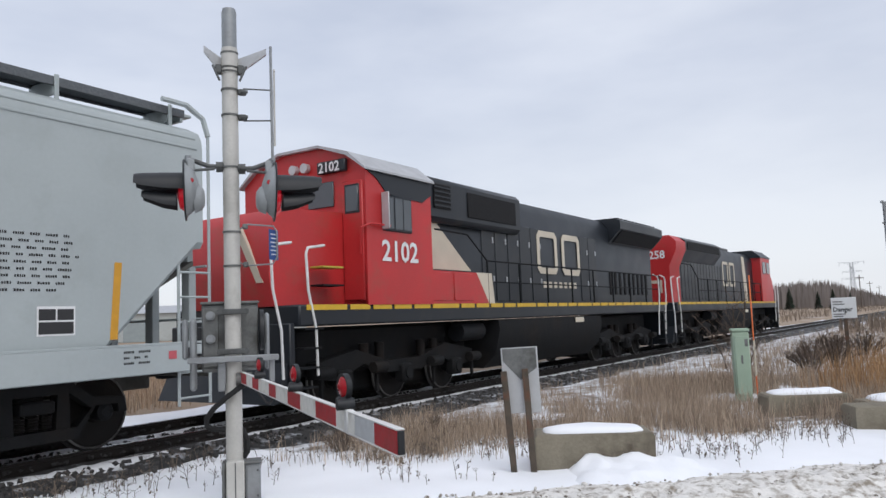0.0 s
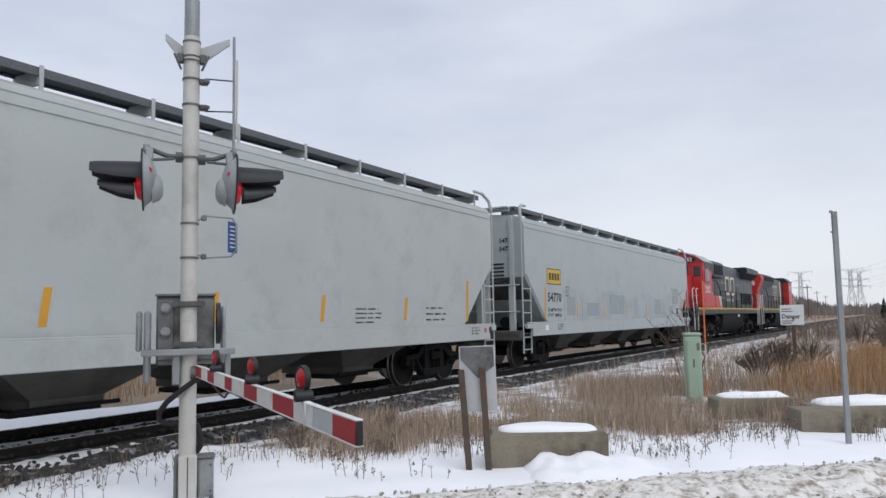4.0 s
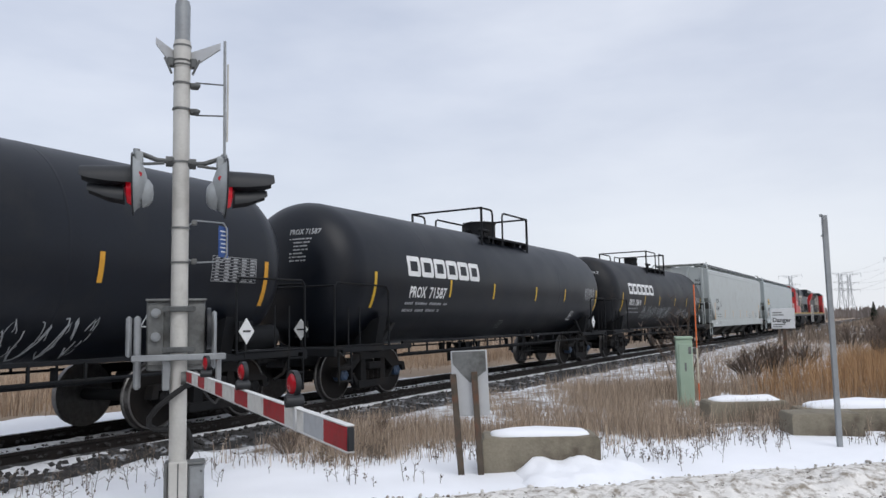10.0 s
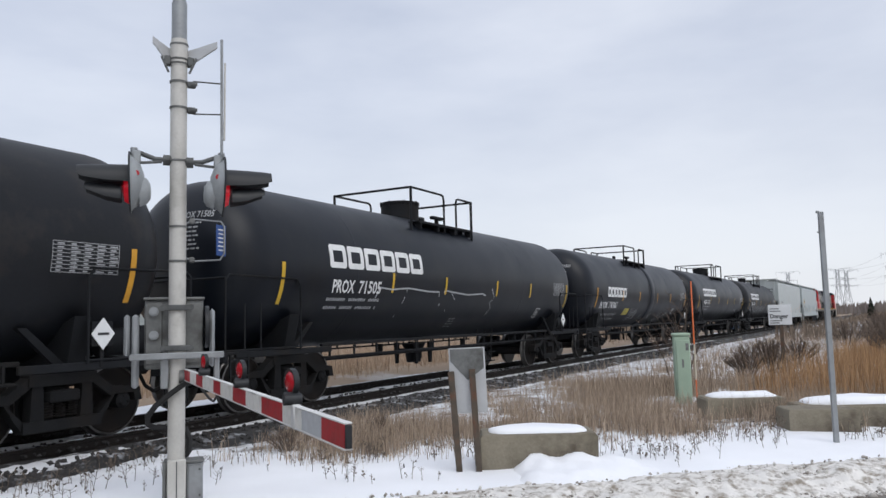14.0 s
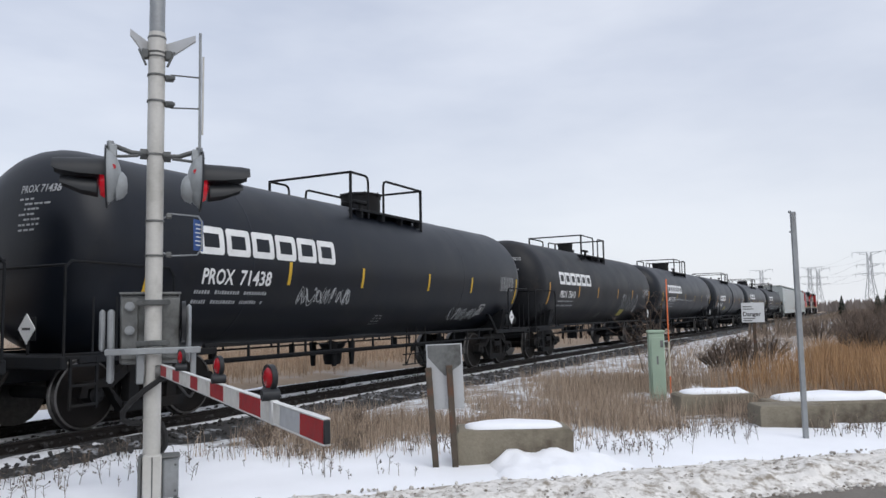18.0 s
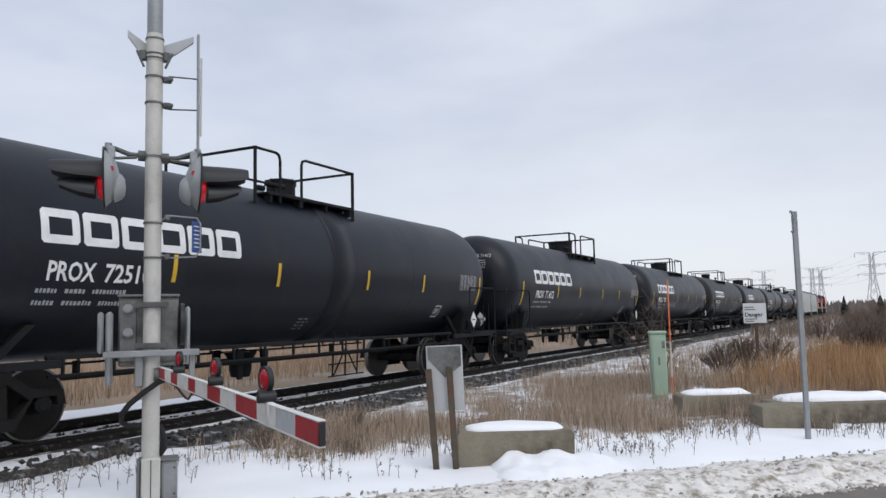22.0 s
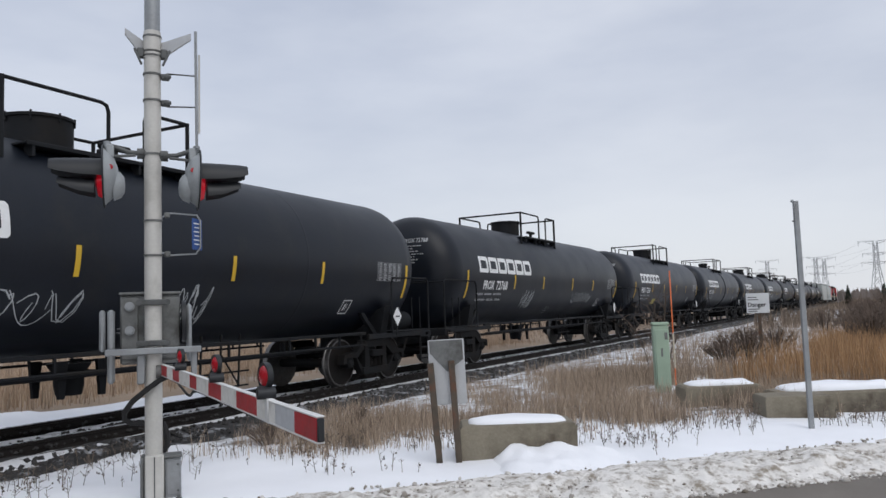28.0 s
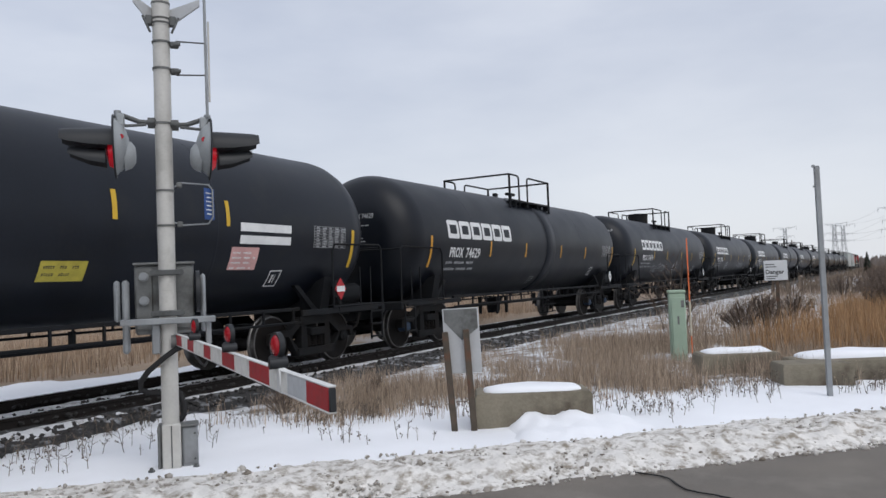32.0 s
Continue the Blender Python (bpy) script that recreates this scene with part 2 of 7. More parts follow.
def blades(name, low, high):
    """Dry stalks: each one has its own tone."""
    m = bpy.data.materials.new(name)
    m.use_nodes = True
    no, li = m.node_tree.nodes, m.node_tree.links
    geo = no.new("ShaderNodeNewGeometry")
    ramp = no.new("ShaderNodeValToRGB")
    ramp.color_ramp.elements[0].color, ramp.color_ramp.elements[1].color = (*low, 1), (*high, 1)
    li.new(geo.outputs["Random Per Island"], ramp.inputs["Fac"])
    bsdf = no["Principled BSDF"]
    li.new(ramp.outputs["Color"], bsdf.inputs["Base Color"])
    bsdf.inputs["Roughness"].default_value = 0.85
    return m


def lit(name, color, strength):
    m = bpy.data.materials.new(name)
    m.use_nodes = True
    b = m.node_tree.nodes["Principled BSDF"]
    b.inputs["Base Color"].default_value = (*color, 1)
    b.inputs["Emission Color"].default_value = (*color, 1)
    b.inputs["Emission Strength"].default_value = strength
    b.inputs["Roughness"].default_value = 0.2
    return m


TANK = mat("black_tank_paint", (0.0060, 0.0085, 0.0142), 0.42, 0, 0.40, 0.9, 0.06, (0.012, 0.0134, 0.0160), 0.33, 25, 0.31, each=0.25)
# A slightly paler tank black with warmer patches, for two of the cars.
TANK_PALE = mat("pale_toned_black_tank_paint", (0.0088, 0.0100, 0.0130), 0.50, 0, 0.40, 0.9, 0.08, (0.024, 0.0215, 0.0205), 0.42, 25, 0.28)
STREAK = mat("rubbed_grime_streaks", (0.026, 0.0245, 0.0245), 0.7, 0, 0.4, 6, 0.05, (0.012, 0.0125, 0.0145), 0.5, dirt_scale=5)
FRAME_BLACK = mat("black_frame_paint", (0.0100, 0.0110, 0.0130), 0.7, 0, 0.4, 3, 0.2, (0.015, 0.0135, 0.012), 0.35, spec=0.2)
TRUCK_STEEL = mat("grimy_cast_steel", (0.0108, 0.0112, 0.0122), 0.8, 0.0, 0.4, 5, 0.3, (0.016, 0.0135, 0.012), 0.4, spec=0.2)
WHEEL_FACE = mat("rusty_wheel_steel", (0.010, 0.0085, 0.008), 0.75, 0.0, 0.4, 6, 0.2, (0.020, 0.014, 0.011), 0.40, spec=0.2)
WHEEL_TREAD = mat("polished_wheel_tread", (0.16, 0.155, 0.15), 0.40, 0.9, 0.3, 20, 0.05)
HUB_BLUE = mat("blue_axle_cap", (0.03, 0.055, 0.10), 0.55, 0, 0.3, 12, 0.1)
WHITE_MARK = mat("white_stencil_paint", (0.72, 0.73, 0.73), 0.6, 0, 0.12, 6, 0.03)
GREY_MARK = mat("faded_white_stencil", (0.36, 0.37, 0.38), 0.7, 0, 0.2, 12, 0.03)
CHALK = mat("chalk_white_spray", (0.42, 0.44, 0.45), 0.8, 0, 0.35, 8, 0.0)
DARK_MARK = mat("black_stencil_paint", (0.03, 0.03, 0.032), 0.6, 0, 0.2, 6, 0.03)
YELLOW_TAPE = mat("yellow_reflective_tape", (0.60, 0.38, 0.03), 0.45, 0, 0.12, 8, 0.03)
ORANGE_TAPE = mat("orange_reflective_tape", (0.60, 0.30, 0.03), 0.45, 0, 0.12, 8, 0.03)
YELLOW_SIGN = mat("yellow_sticker", (0.46, 0.39, 0.06), 0.5, 0, 0.25, 8, 0.03)
HOPPER = mat("pale_grey_hopper_paint", (0.385, 0.425, 0.43), 0.5, 0, 0.08, 0.7, 0.05, (0.345, 0.38, 0.38), 0.35, 20)
HOPPER_W = mat("off_white_hopper_paint", (0.415, 0.445, 0.44), 0.5, 0, 0.09, 0.7, 0.05, (0.37, 0.385, 0.37), 0.38, 20)
# Dirt plus the shade under the hopper body, both held in one dark colour.
HOPPER_DIRT_SHADE = mat("stained_shaded_hopper_lower_sheet", (0.088, 0.086, 0.078), 0.75, 0, 0.3, 2, 0.15, (0.06, 0.054, 0.048), 0.5)
GRATING = mat("galvanised_walkway_grating", (0.13, 0.14, 0.15), 0.6, 0.4, 0.4, 60, 0.4)
LOCO_RED = mat("orange_red_locomotive_paint", (0.48, 0.030, 0.032), 0.4, 0, 0.15, 0.8, 0.04, (0.36, 0.06, 0.045), 0.3, 20)
LOCO_BLACK = mat("black_locomotive_paint", (0.0115, 0.0148, 0.020), 0.42, 0, 0.25, 1.2, 0.05, (0.024, 0.025, 0.026), 0.30, 20)
CREAM = mat("cream_paint", (0.58, 0.52, 0.42), 0.5, 0, 0.12, 2, 0.04)
GLASS_DARK = mat("dark_window_glass", (0.05, 0.06, 0.07), 0.06, 0, 0.1, 2, 0.0, spec=0.8)
MESH_BLACK = mat("black_intake_mesh", (0.008, 0.008, 0.009), 0.8, 0.1, 0.4, 60, 0.5)
WHITE_RAIL = mat("white_handrail_paint", (0.66, 0.66, 0.65), 0.5, 0, 0.15, 6, 0.05)
ROOF_GREY = mat("snow_dusted_cab_roof", (0.42, 0.43, 0.45), 0.7, 0, 0.2, 3, 0.1)
MAST_ALU = mat("dull_cream_aluminium", (0.54, 0.53, 0.50), 0.55, 0.15, 0.14, 2.5, 0.08, (0.34, 0.33, 0.30), 0.35)
GALV = mat("galvanised_steel", (0.30, 0.315, 0.325), 0.5, 0.5, 0.2, 6, 0.1, (0.2, 0.2, 0.2), 0.35)
BOX_GREY = mat("weathered_grey_casting", (0.17, 0.175, 0.172), 0.65, 0.3, 0.30, 5, 0.15, (0.085, 0.085, 0.08), 0.48, dirt_scale=4)
LAMP_BLACK = mat("satin_black_hood", (0.018, 0.02, 0.023), 0.5, 0, 0.2, 5, 0.06)
LAMP_GREY = mat("grey_lamp_housing", (0.34, 0.36, 0.37), 0.45, 0.2, 0.15, 5, 0.06)
RUBBER = mat("black_cable_rubber", (0.015, 0.015, 0.016), 0.75, 0, 0.2, 10, 0.1)
RED_TAPE = mat("red_retroreflective_sheet", (0.42, 0.022, 0.030), 0.5, 0, 0.2, 30, 0.06, (0.26, 0.02, 0.02), 0.35, dirt_scale=7)
WHITE_TAPE = mat("white_retroreflective_sheet", (0.78, 0.77, 0.73), 0.5, 0, 0.12, 30, 0.06, (0.50, 0.48, 0.42), 0.28, dirt_scale=6)
SILVER_TAPE = mat("silver_retroreflective_sheet", (0.56, 0.58, 0.60), 0.4, 0, 0.12, 30, 0.06)
GALV_DARK = mat("dulled_steel_casting", (0.11, 0.115, 0.115), 0.6, 0.3, 0.3, 8, 0.15, (0.05, 0.05, 0.048), 0.4, dirt_scale=6)
RED_LENS = lit("red_signal_lens", (0.60, 0.012, 0.025), 0.14)
RED_SMALL = lit("red_arm_lamp_lens", (0.36, 0.012, 0.02), 0.06)
BLUE_SIGN = mat("blue_notice_sheet", (0.022, 0.07, 0.24), 0.5, 0, 0.15, 10, 0.03)
CONCRETE = mat("lichen_stained_concrete", (0.225, 0.200, 0.152), 0.9, 0, 0.30, 2.5, 0.4, (0.085, 0.07, 0.052), 0.56)
SNOW = mat("fresh_snow", (0.87, 0.885, 0.92), 0.75, 0, 0.05, 1.5, 0.35, fine=60, spec=0.3)
RUST_WOOD = mat("weathered_timber_post", (0.085, 0.068, 0.052), 0.85, 0, 0.4, 8, 0.3, (0.13, 0.055, 0.032), 0.45, dirt_scale=4)
SHEET_BACK = mat("bare_aluminium_sign_back", (0.50, 0.51, 0.52), 0.45, 0.3, 0.1, 4, 0.05, (0.37, 0.37, 0.36), 0.35)
PED_GREEN = mat("faded_green_cabinet_paint", (0.33, 0.43, 0.33), 0.6, 0, 0.12, 3, 0.06, (0.25, 0.30, 0.22), 0.35)
STAKE_ORANGE = mat("orange_marker_stake", (0.72, 0.16, 0.045), 0.5, 0, 0.15, 5, 0.04)
SIGN_WHITE = mat("white_sign_face", (0.66, 0.68, 0.69), 0.5, 0, 0.06, 5, 0.02)
RAIL_STEEL = mat("rusty_rail_web", (0.022, 0.018, 0.016), 0.7, 0.4, 0.3, 8, 0.15)
RAIL_TOP = mat("polished_rail_head", (0.36, 0.36, 0.38), 0.28, 0.9, 0.1, 8, 0.03)
SLEEPER = mat("tarred_timber_sleeper", (0.045, 0.038, 0.033), 0.9, 0, 0.35, 6, 0.4, (0.55, 0.57, 0.60), 0.25, each=0.2)
ASPHALT = mat("worn_wet_asphalt", (0.150, 0.132, 0.112), 0.68, 0, 0.28, 1.2, 0.4, (0.195, 0.175, 0.150), 0.4, 140)
BALLAST = mat("dark_ballast_with_snow", (0.034, 0.033, 0.033), 0.95, 0, 0.5, 5, 0.8, (0.52, 0.54, 0.57), 0.30, 30, dirt_scale=3.0)
STONE = mat("dark_ballast_stone", (0.042, 0.040, 0.039), 0.9, 0, 0.4, 9, 0.3)
TRODDEN = mat("grey_trodden_snow", (0.66, 0.67, 0.69), 0.85, 0, 0.15, 3, 0.5, (0.20, 0.19, 0.185), 0.30, 30, dirt_scale=6)
SLUSH = mat("dirty_ploughed_snow", (0.72, 0.70, 0.67), 0.85, 0, 0.22, 7, 0.8, (0.26, 0.225, 0.18), 0.50, 45, dirt_scale=9)
CLOD = blades("dirty_snow_clods", (0.17, 0.145, 0.115), (0.74, 0.72, 0.69))
GROUND = mat("frozen_field_with_snow", (0.17, 0.135, 0.10), 0.95, 0, 0.3, 0.8, 0.5, (0.76, 0.79, 0.83), 0.80, 12, dirt_scale=1.6)
FAR_FIELD = mat("brown_winter_field", (0.31, 0.235, 0.17), 0.95, 0, 0.3, 0.3, 0.4, (0.55, 0.56, 0.58), 0.12, 6, dirt_scale=0.12)
DRY = blades("dry_grass_stalks", (0.155, 0.112, 0.084), (0.55, 0.435, 0.325))
REED = blades("tawny_reeds", (0.22, 0.125, 0.06), (0.50, 0.305, 0.155))
WEED = blades("grey_brown_weeds", (0.12, 0.09, 0.068), (0.26, 0.20, 0.15))
DEAD_WEED = blades("dark_dead_weeds", (0.05, 0.042, 0.036), (0.20, 0.155, 0.115))
TWIG = blades("bare_twigs", (0.07, 0.05, 0.04), (0.16, 0.115, 0.085))
CONIFER = blades("dark_conifer_needles", (0.012, 0.025, 0.016), (0.035, 0.055, 0.035))
FAR_WOOD = blades("bare_far_woods", (0.13, 0.11, 0.10), (0.24, 0.21, 0.195))
BARK = mat("grey_brown_bark", (0.09, 0.07, 0.055), 0.9, 0, 0.3, 8, 0.4)
PYLON = mat("hazy_galvanised_lattice", (0.34, 0.36, 0.40), 0.6, 0.2, 0.1, 2, 0.0)
WIRE = mat("dull_power_line", (0.30, 0.32, 0.36), 0.6, 0.2, 0.1, 2, 0.0)


# ---- ground, road, railway ----
ROAD_DIR = Vector((0.672, -0.741, 0))
ROAD_OUT = Vector((0.741, 0.672, 0))
ROAD_EDGE = 5.82


def smooth_step(a, b, x):
    t = max(0.0, min(1.0, (x - a) / (b - a)))
    return t * t * (3 - 2 * t)


def ground_z(x, y):
    out = x * ROAD_OUT.x + y * ROAD_OUT.y
    away = y - line_y(x)
    z = -0.05 + 0.14 * smooth_step(5.9, 6.9, out)
    z += grade(x) * smooth_step(8, 30, x)
    if abs(x) < 80 and abs(y) < 80:
        z += 0.05 * (noise.noise(Vector((x * 0.55, y * 0.55, 0))) + 0.5 * noise.noise(Vector((x * 1.7, y * 1.7, 3)))) * smooth_step(5.8, 7.0, out)
    z -= 0.10 * smooth_step(3.6, 2.4, abs(away))
    return z


def spaced(near, step, far, growth):
    out, x, s = [0.0], 0.0, step
    while x < far:
        if x > near:
            s *= growth
        x += s
        out.append(x)
    return out


def build_ground():
    px = spaced(28, 0.30, 3500, 1.16)
    nx = spaced(2, 0.8, 3500, 1.35)
    xs = [-x for x in nx[:0:-1]] + px
    py = spaced(16, 0.30, 3500, 1.18)
    ny = spaced(3, 0.35, 3500, 1.25)
    ys = [-y for y in ny[:0:-1]] + py
    s = Shape()
    verts = [(x, y, ground_z(x, y)) for x in xs for y in ys]
    n = len(ys)
    faces = [(i * n + j, (i + 1) * n + j, (i + 1) * n + j + 1, i * n + j + 1) for i in range(len(xs) - 1) for j in range(n - 1)]
    s.add(verts, [])
    s.f, s.m = faces, []
    for i in range(len(xs) - 1):
        for j in range(n - 1):
            x, y = xs[i], ys[j]
            out = x * ROAD_OUT.x + y * ROAD_OUT.y
            away = y - line_y(x)
            wob = 0.5 * noise.noise(Vector((x * 0.9, y * 0.9, 7)))
            limit = max(2.2, min(3.4, 3.3 - 0.16 * (x - 8))) + 0.5 * wob
            if away > limit or abs(x) > 110 or y < -30:
                s.m.append(2)
            elif out + wob * 0.8 < 8.9 or 1.2 < away <= limit or (x < 7.4 and away < -1.2):
                s.m.append(1)
            else:
                s.m.append(0)
    ob = solid("ground", s, [GROUND, SNOW, FAR_FIELD], "snowy verge and brown winter field reaching to the horizon", "ground", "structure", smooth=60)
    return ob


build_ground()


def build_road():
    s = Shape()
    rings = []
    for a in np.linspace(-30, 60, 91):
        ring = []
        for out in (ROAD_EDGE + 0.25, 4.0, 2.0, 0.0, -2.2):
            p = ROAD_DIR * (a - 1.5) + ROAD_OUT * out
            ring.append((p.x, p.y, 0.012 - 0.004 * abs(out - 1.8) + 0.004 * noise.noise(Vector((p.x * 2, p.y * 2, 1)))))
        rings.append(ring)
    s.loft(rings, close=False, caps=False)
    ob = solid("road", s, ASPHALT, "worn grey asphalt road with a fine crack, wet at the edge", "road", "structure", smooth=60)
    crack = Shape()
    pts = []
    for i in range(26):
        a = i / 25
        p = Vector((6.27, 1.61, 0)).lerp(Vector((4.65, -0.35, 0)), a) + Vector((0.10, -0.10, 0)) * (noise.noise(Vector((a * 6, 0, 0))) + 0.5 * noise.noise(Vector((a * 31, 3, 0)))) + Vector((0.10, -0.08, 0)) * math.sin(a * 3.14)
        pts.append((p.x, p.y, 0.014))
    for p, q in zip(pts, pts[1:]):
        crack.box(((p[0] + q[0]) / 2, (p[1] + q[1]) / 2, 0.0100), ((Vector(q) - Vector(p)).length + 0.01, 0.013, 0.008), 0,
                  Matrix.Rotation(math.atan2(q[1] - p[1], q[0] - p[0]), 3, "Z"))
    part("crack", crack, RUBBER, ob, "dark tar-filled crack")


build_road()


def build_bank():
    """The ridge of dirty ploughed snow along the road's edge."""
    s = Shape()
    rings = []
    for a in np.arange(-6, 16, 0.07):
        ring = []
        for k in range(22):
            out = ROAD_EDGE - 0.16 + k * 0.062
            c = k / 21
            p = ROAD_DIR * (a - 1.5) + ROAD_OUT * (out + 0.10 * noise.noise(Vector((a * 1.1, 2, 5))))
            lump = noise.noise(Vector((p.x * 3.1, p.y * 3.1, 1))) + 0.7 * noise.noise(Vector((p.x * 8, p.y * 8, 4))) + 0.4 * noise.noise(Vector((p.x * 19, p.y * 19, 9)))
            z = -0.01 + 0.125 * smooth_step(0, 0.45, c) * (1 - 0.35 * smooth_step(0.5, 1.0, c)) + 0.060 * lump * math.sin(math.pi * min(1, c * 1.1)) * smooth_step(0, 0.15, c)
            ring.append((p.x, p.y, max(z, -0.03)))
        rings.append(ring)
    s.loft(rings, close=False, caps=False)
    rnd = random.Random(31)
    lumps = Shape()
    for _ in range(7000):
        a, out = rnd.uniform(-5, 14), ROAD_EDGE - 0.16 + min(1.10, abs(rnd.gauss(0.45, 0.30)))
        p = ROAD_DIR * (a - 1.5) + ROAD_OUT * out
        r = rnd.uniform(0.006, 0.020) * (1 if rnd.random() < 0.93 else 1.8)
        c = Vector((p.x, p.y, 0.098 * smooth_step(ROAD_EDGE - 0.1, ROAD_EDGE + 0.5, out)))
        t = Matrix.Rotation(rnd.random() * 6.28, 3, Vector((rnd.random(), rnd.random(), 1)).normalized())
        vs = []
        for q in ((1, 0, 0.4), (0.31, 0.95, 0.4), (-0.81, 0.59, 0.4), (-0.81, -0.59, 0.4), (0.31, -0.95, 0.4), (0.81, 0.59, -0.4), (-0.31, 0.95, -0.4), (-1, 0, -0.4), (-0.31, -0.95, -0.4), (0.81, -0.59, -0.4), (0, 0, 0.85), (0, 0, -0.85)):
            vs.append(c + t @ Vector(q) * r * rnd.uniform(0.7, 1.25))
        fs = []
        for k in range(5):
            n = (k + 1) % 5
            fs += [(10, k, n), (k, 5 + k, n), (n, 5 + k, 5 + n), (11, 5 + n, 5 + k)]
        lumps.add(vs, fs)
    me = bpy.data.meshes.new("snow_clods")
    me.from_pydata(lumps.v, [], lumps.f)
    me.polygons.foreach_set("use_smooth", [True] * len(me.polygons))
    me.materials.append(CLOD)
    tagged(new("snow_clods", me), "loose small clods of dirty ploughed snow", "snow", "", "stuff")
    solid("snow_bank", s, SLUSH, "lumpy ridge of dirty ploughed snow along the road edge", "snow", "structure", smooth=50)


build_bank()


def build_track():
    bed = Shape()
    rings = []
    for x in list(np.arange(-30, 60, 0.25)) + list(np.arange(60, 420, 4)):
        p = rail_point(x)
        ring = []
        wide = 0.70 + 0.30 * smooth_step(5.5, 9.5, x + 0.5 * noise.noise(Vector((x * 1.7, 3, 1))))
        for v, w in ((-2.9 * wide, -0.36), (-2.45 * wide, -0.27), (-2.0 * wide, -0.16), (-1.5 * wide, -0.10), (-0.8, -0.165), (-0.4, -0.16), (0.4, -0.16), (0.9, -0.165), (1.25, -0.15), (1.55, -0.22), (1.9, -0.36)):
            n = 0.035 * noise.noise(Vector((x * 2.3, v * 2.3, 0))) if x < 60 else 0
            ring.append((p.x, p.y + v, p.z + w + n))
        rings.append(ring)
    bed.loft(rings, close=False, caps=False)
    bedo = solid("ballast_bed", bed, BALLAST, "dark stone ballast bed streaked with snow", "ballast", "structure", smooth=30)
    stones = Shape()
    rnd = random.Random(5)
    for _ in range(8000):
        x = 3 + 40 * rnd.random() ** 1.5
        v = -2.65 + 3.9 * rnd.random() ** 1.2
        if x < 8.5 and v < -2.05 or 0.0 < v < 0.5 or -1.4 < v < -0.95:
            continue
        p = rail_point(x)
        base = p.z + np.interp(v, (-4.0, -2.9, -2.45, -2.0, -1.5, 1.5), (-0.17, -0.22, -0.27, -0.16, -0.10, -0.10))
        r = rnd.uniform(0.018, 0.045)
        c = Vector((p.x, p.y + v, base + 0.2 * r))
        t = Matrix.Rotation(rnd.random() * 6.28, 3, Vector((rnd.random(), rnd.random(), 1)).normalized())
        vs = [c + t @ Vector(q) * r for q in ((1.1, 0, 0), (-1, 0.2, 0), (0, 0.9, 0.1), (0, -1, 0), (0.1, 0, 0.75), (0, 0.1, -0.7))]
        stones.add(vs, [(0, 2, 4), (2, 1, 4), (1, 3, 4), (3, 0, 4), (2, 0, 5), (1, 2, 5), (3, 1, 5), (0, 3, 5)])
    me = bpy.data.meshes.new("stones")
    me.from_pydata(stones.v, [], stones.f)
    me.materials.append(STONE)
    st = new("stones", me)
    st.parent = bedo
    st["kind"] = "stuff"
    for inner, outer, seed in ((0.00, 0.52, 3), (-1.42, -0.92, 8)):
        streak, rings = Shape(), []
        for x in np.arange(-8, 46, 0.12):
            p = rail_point(x)
            n = noise.noise(Vector((x * 0.8, seed, 0))) + 0.7 * noise.noise(Vector((x * 3.1, seed, 5)))
            half = max(0.012, (outer - inner) / 2 * (0.85 + 0.55 * n))
            mid = (inner + outer) / 2 + 0.07 * noise.noise(Vector((x * 1.3, seed, 9)))
            rings.append([(p.x, p.y + mid + half * a, p.z - 0.145 + b + 0.012 * noise.noise(Vector((x * 6, a * 3, seed)))) for a, b in ((-1, -0.05), (-0.8, 0.014), (-0.3, 0.032), (0.3, 0.032), (0.8, 0.014), (1, -0.05))])
        streak.loft(rings, close=False, caps=False)
        part("snow_streak", streak, TRODDEN, bedo, "strip of grey trodden snow along the rails", smooth=60)
    for side, nm in ((-0.7535, "near"), (0.7535, "far")):
        web, rings, top = Shape(), [], []
        for x in list(np.arange(-30, 60, 1.5)) + list(np.arange(60, 421, 10)):
            p = rail_point(x)
            rings.append([(p.x, p.y + side + a, p.z + b) for a, b in
                          ((-0.07, -0.17), (0.07, -0.17), (0.07, -0.155), (0.012, -0.13), (0.012, -0.045), (0.036, -0.035), (0.036, -0.006), (-0.036, -0.006), (-0.036, -0.035), (-0.012, -0.045), (-0.012, -0.13), (-0.07, -0.155))])
            top.append([(p.x, p.y + side + a, p.z + b) for a, b in ((-0.034, -0.006), (-0.026, 0.0), (0.026, 0.0), (0.034, -0.006))])
        web.loft(rings)
        rail = solid("rail", web, RAIL_STEEL, "rusty steel rail with a polished head on timber sleepers", "rail", "structure", smooth=30)
        head = Shape()
        head.loft(top, close=False, caps=False)
        part("rail_head", head, RAIL_TOP, rail, "polished running surface")
    tie = Shape().box((0, 0, -0.08), (0.23, 2.6, 0.16), 0.012).mesh("sleeper", [SLEEPER], 40)
    rest = Shape()
    rnd = random.Random(9)
    for k in range(560):
        x = -12 + k * 0.54
        p = rail_point(x)
        m = Matrix.Translation((p.x + rnd.uniform(-0.03, 0.03), p.y + rnd.uniform(-0.05, 0.05), p.z - 0.165 + rnd.uniform(-0.01, 0.01))) @ Matrix.Rotation(rnd.uniform(-0.02, 0.02), 4, "Z")
        if 1 < x < 60:
            o = new("sleeper", tie)
            o.parent = bedo
            o.matrix_basis = m
        else:
            rest.box(m.translation + Vector((0, 0, -0.08)), (0.23, 2.6, 0.16))
    o = part("far_sleepers", rest, SLEEPER, bedo)
    o["kind"] = "stuff"


build_track()


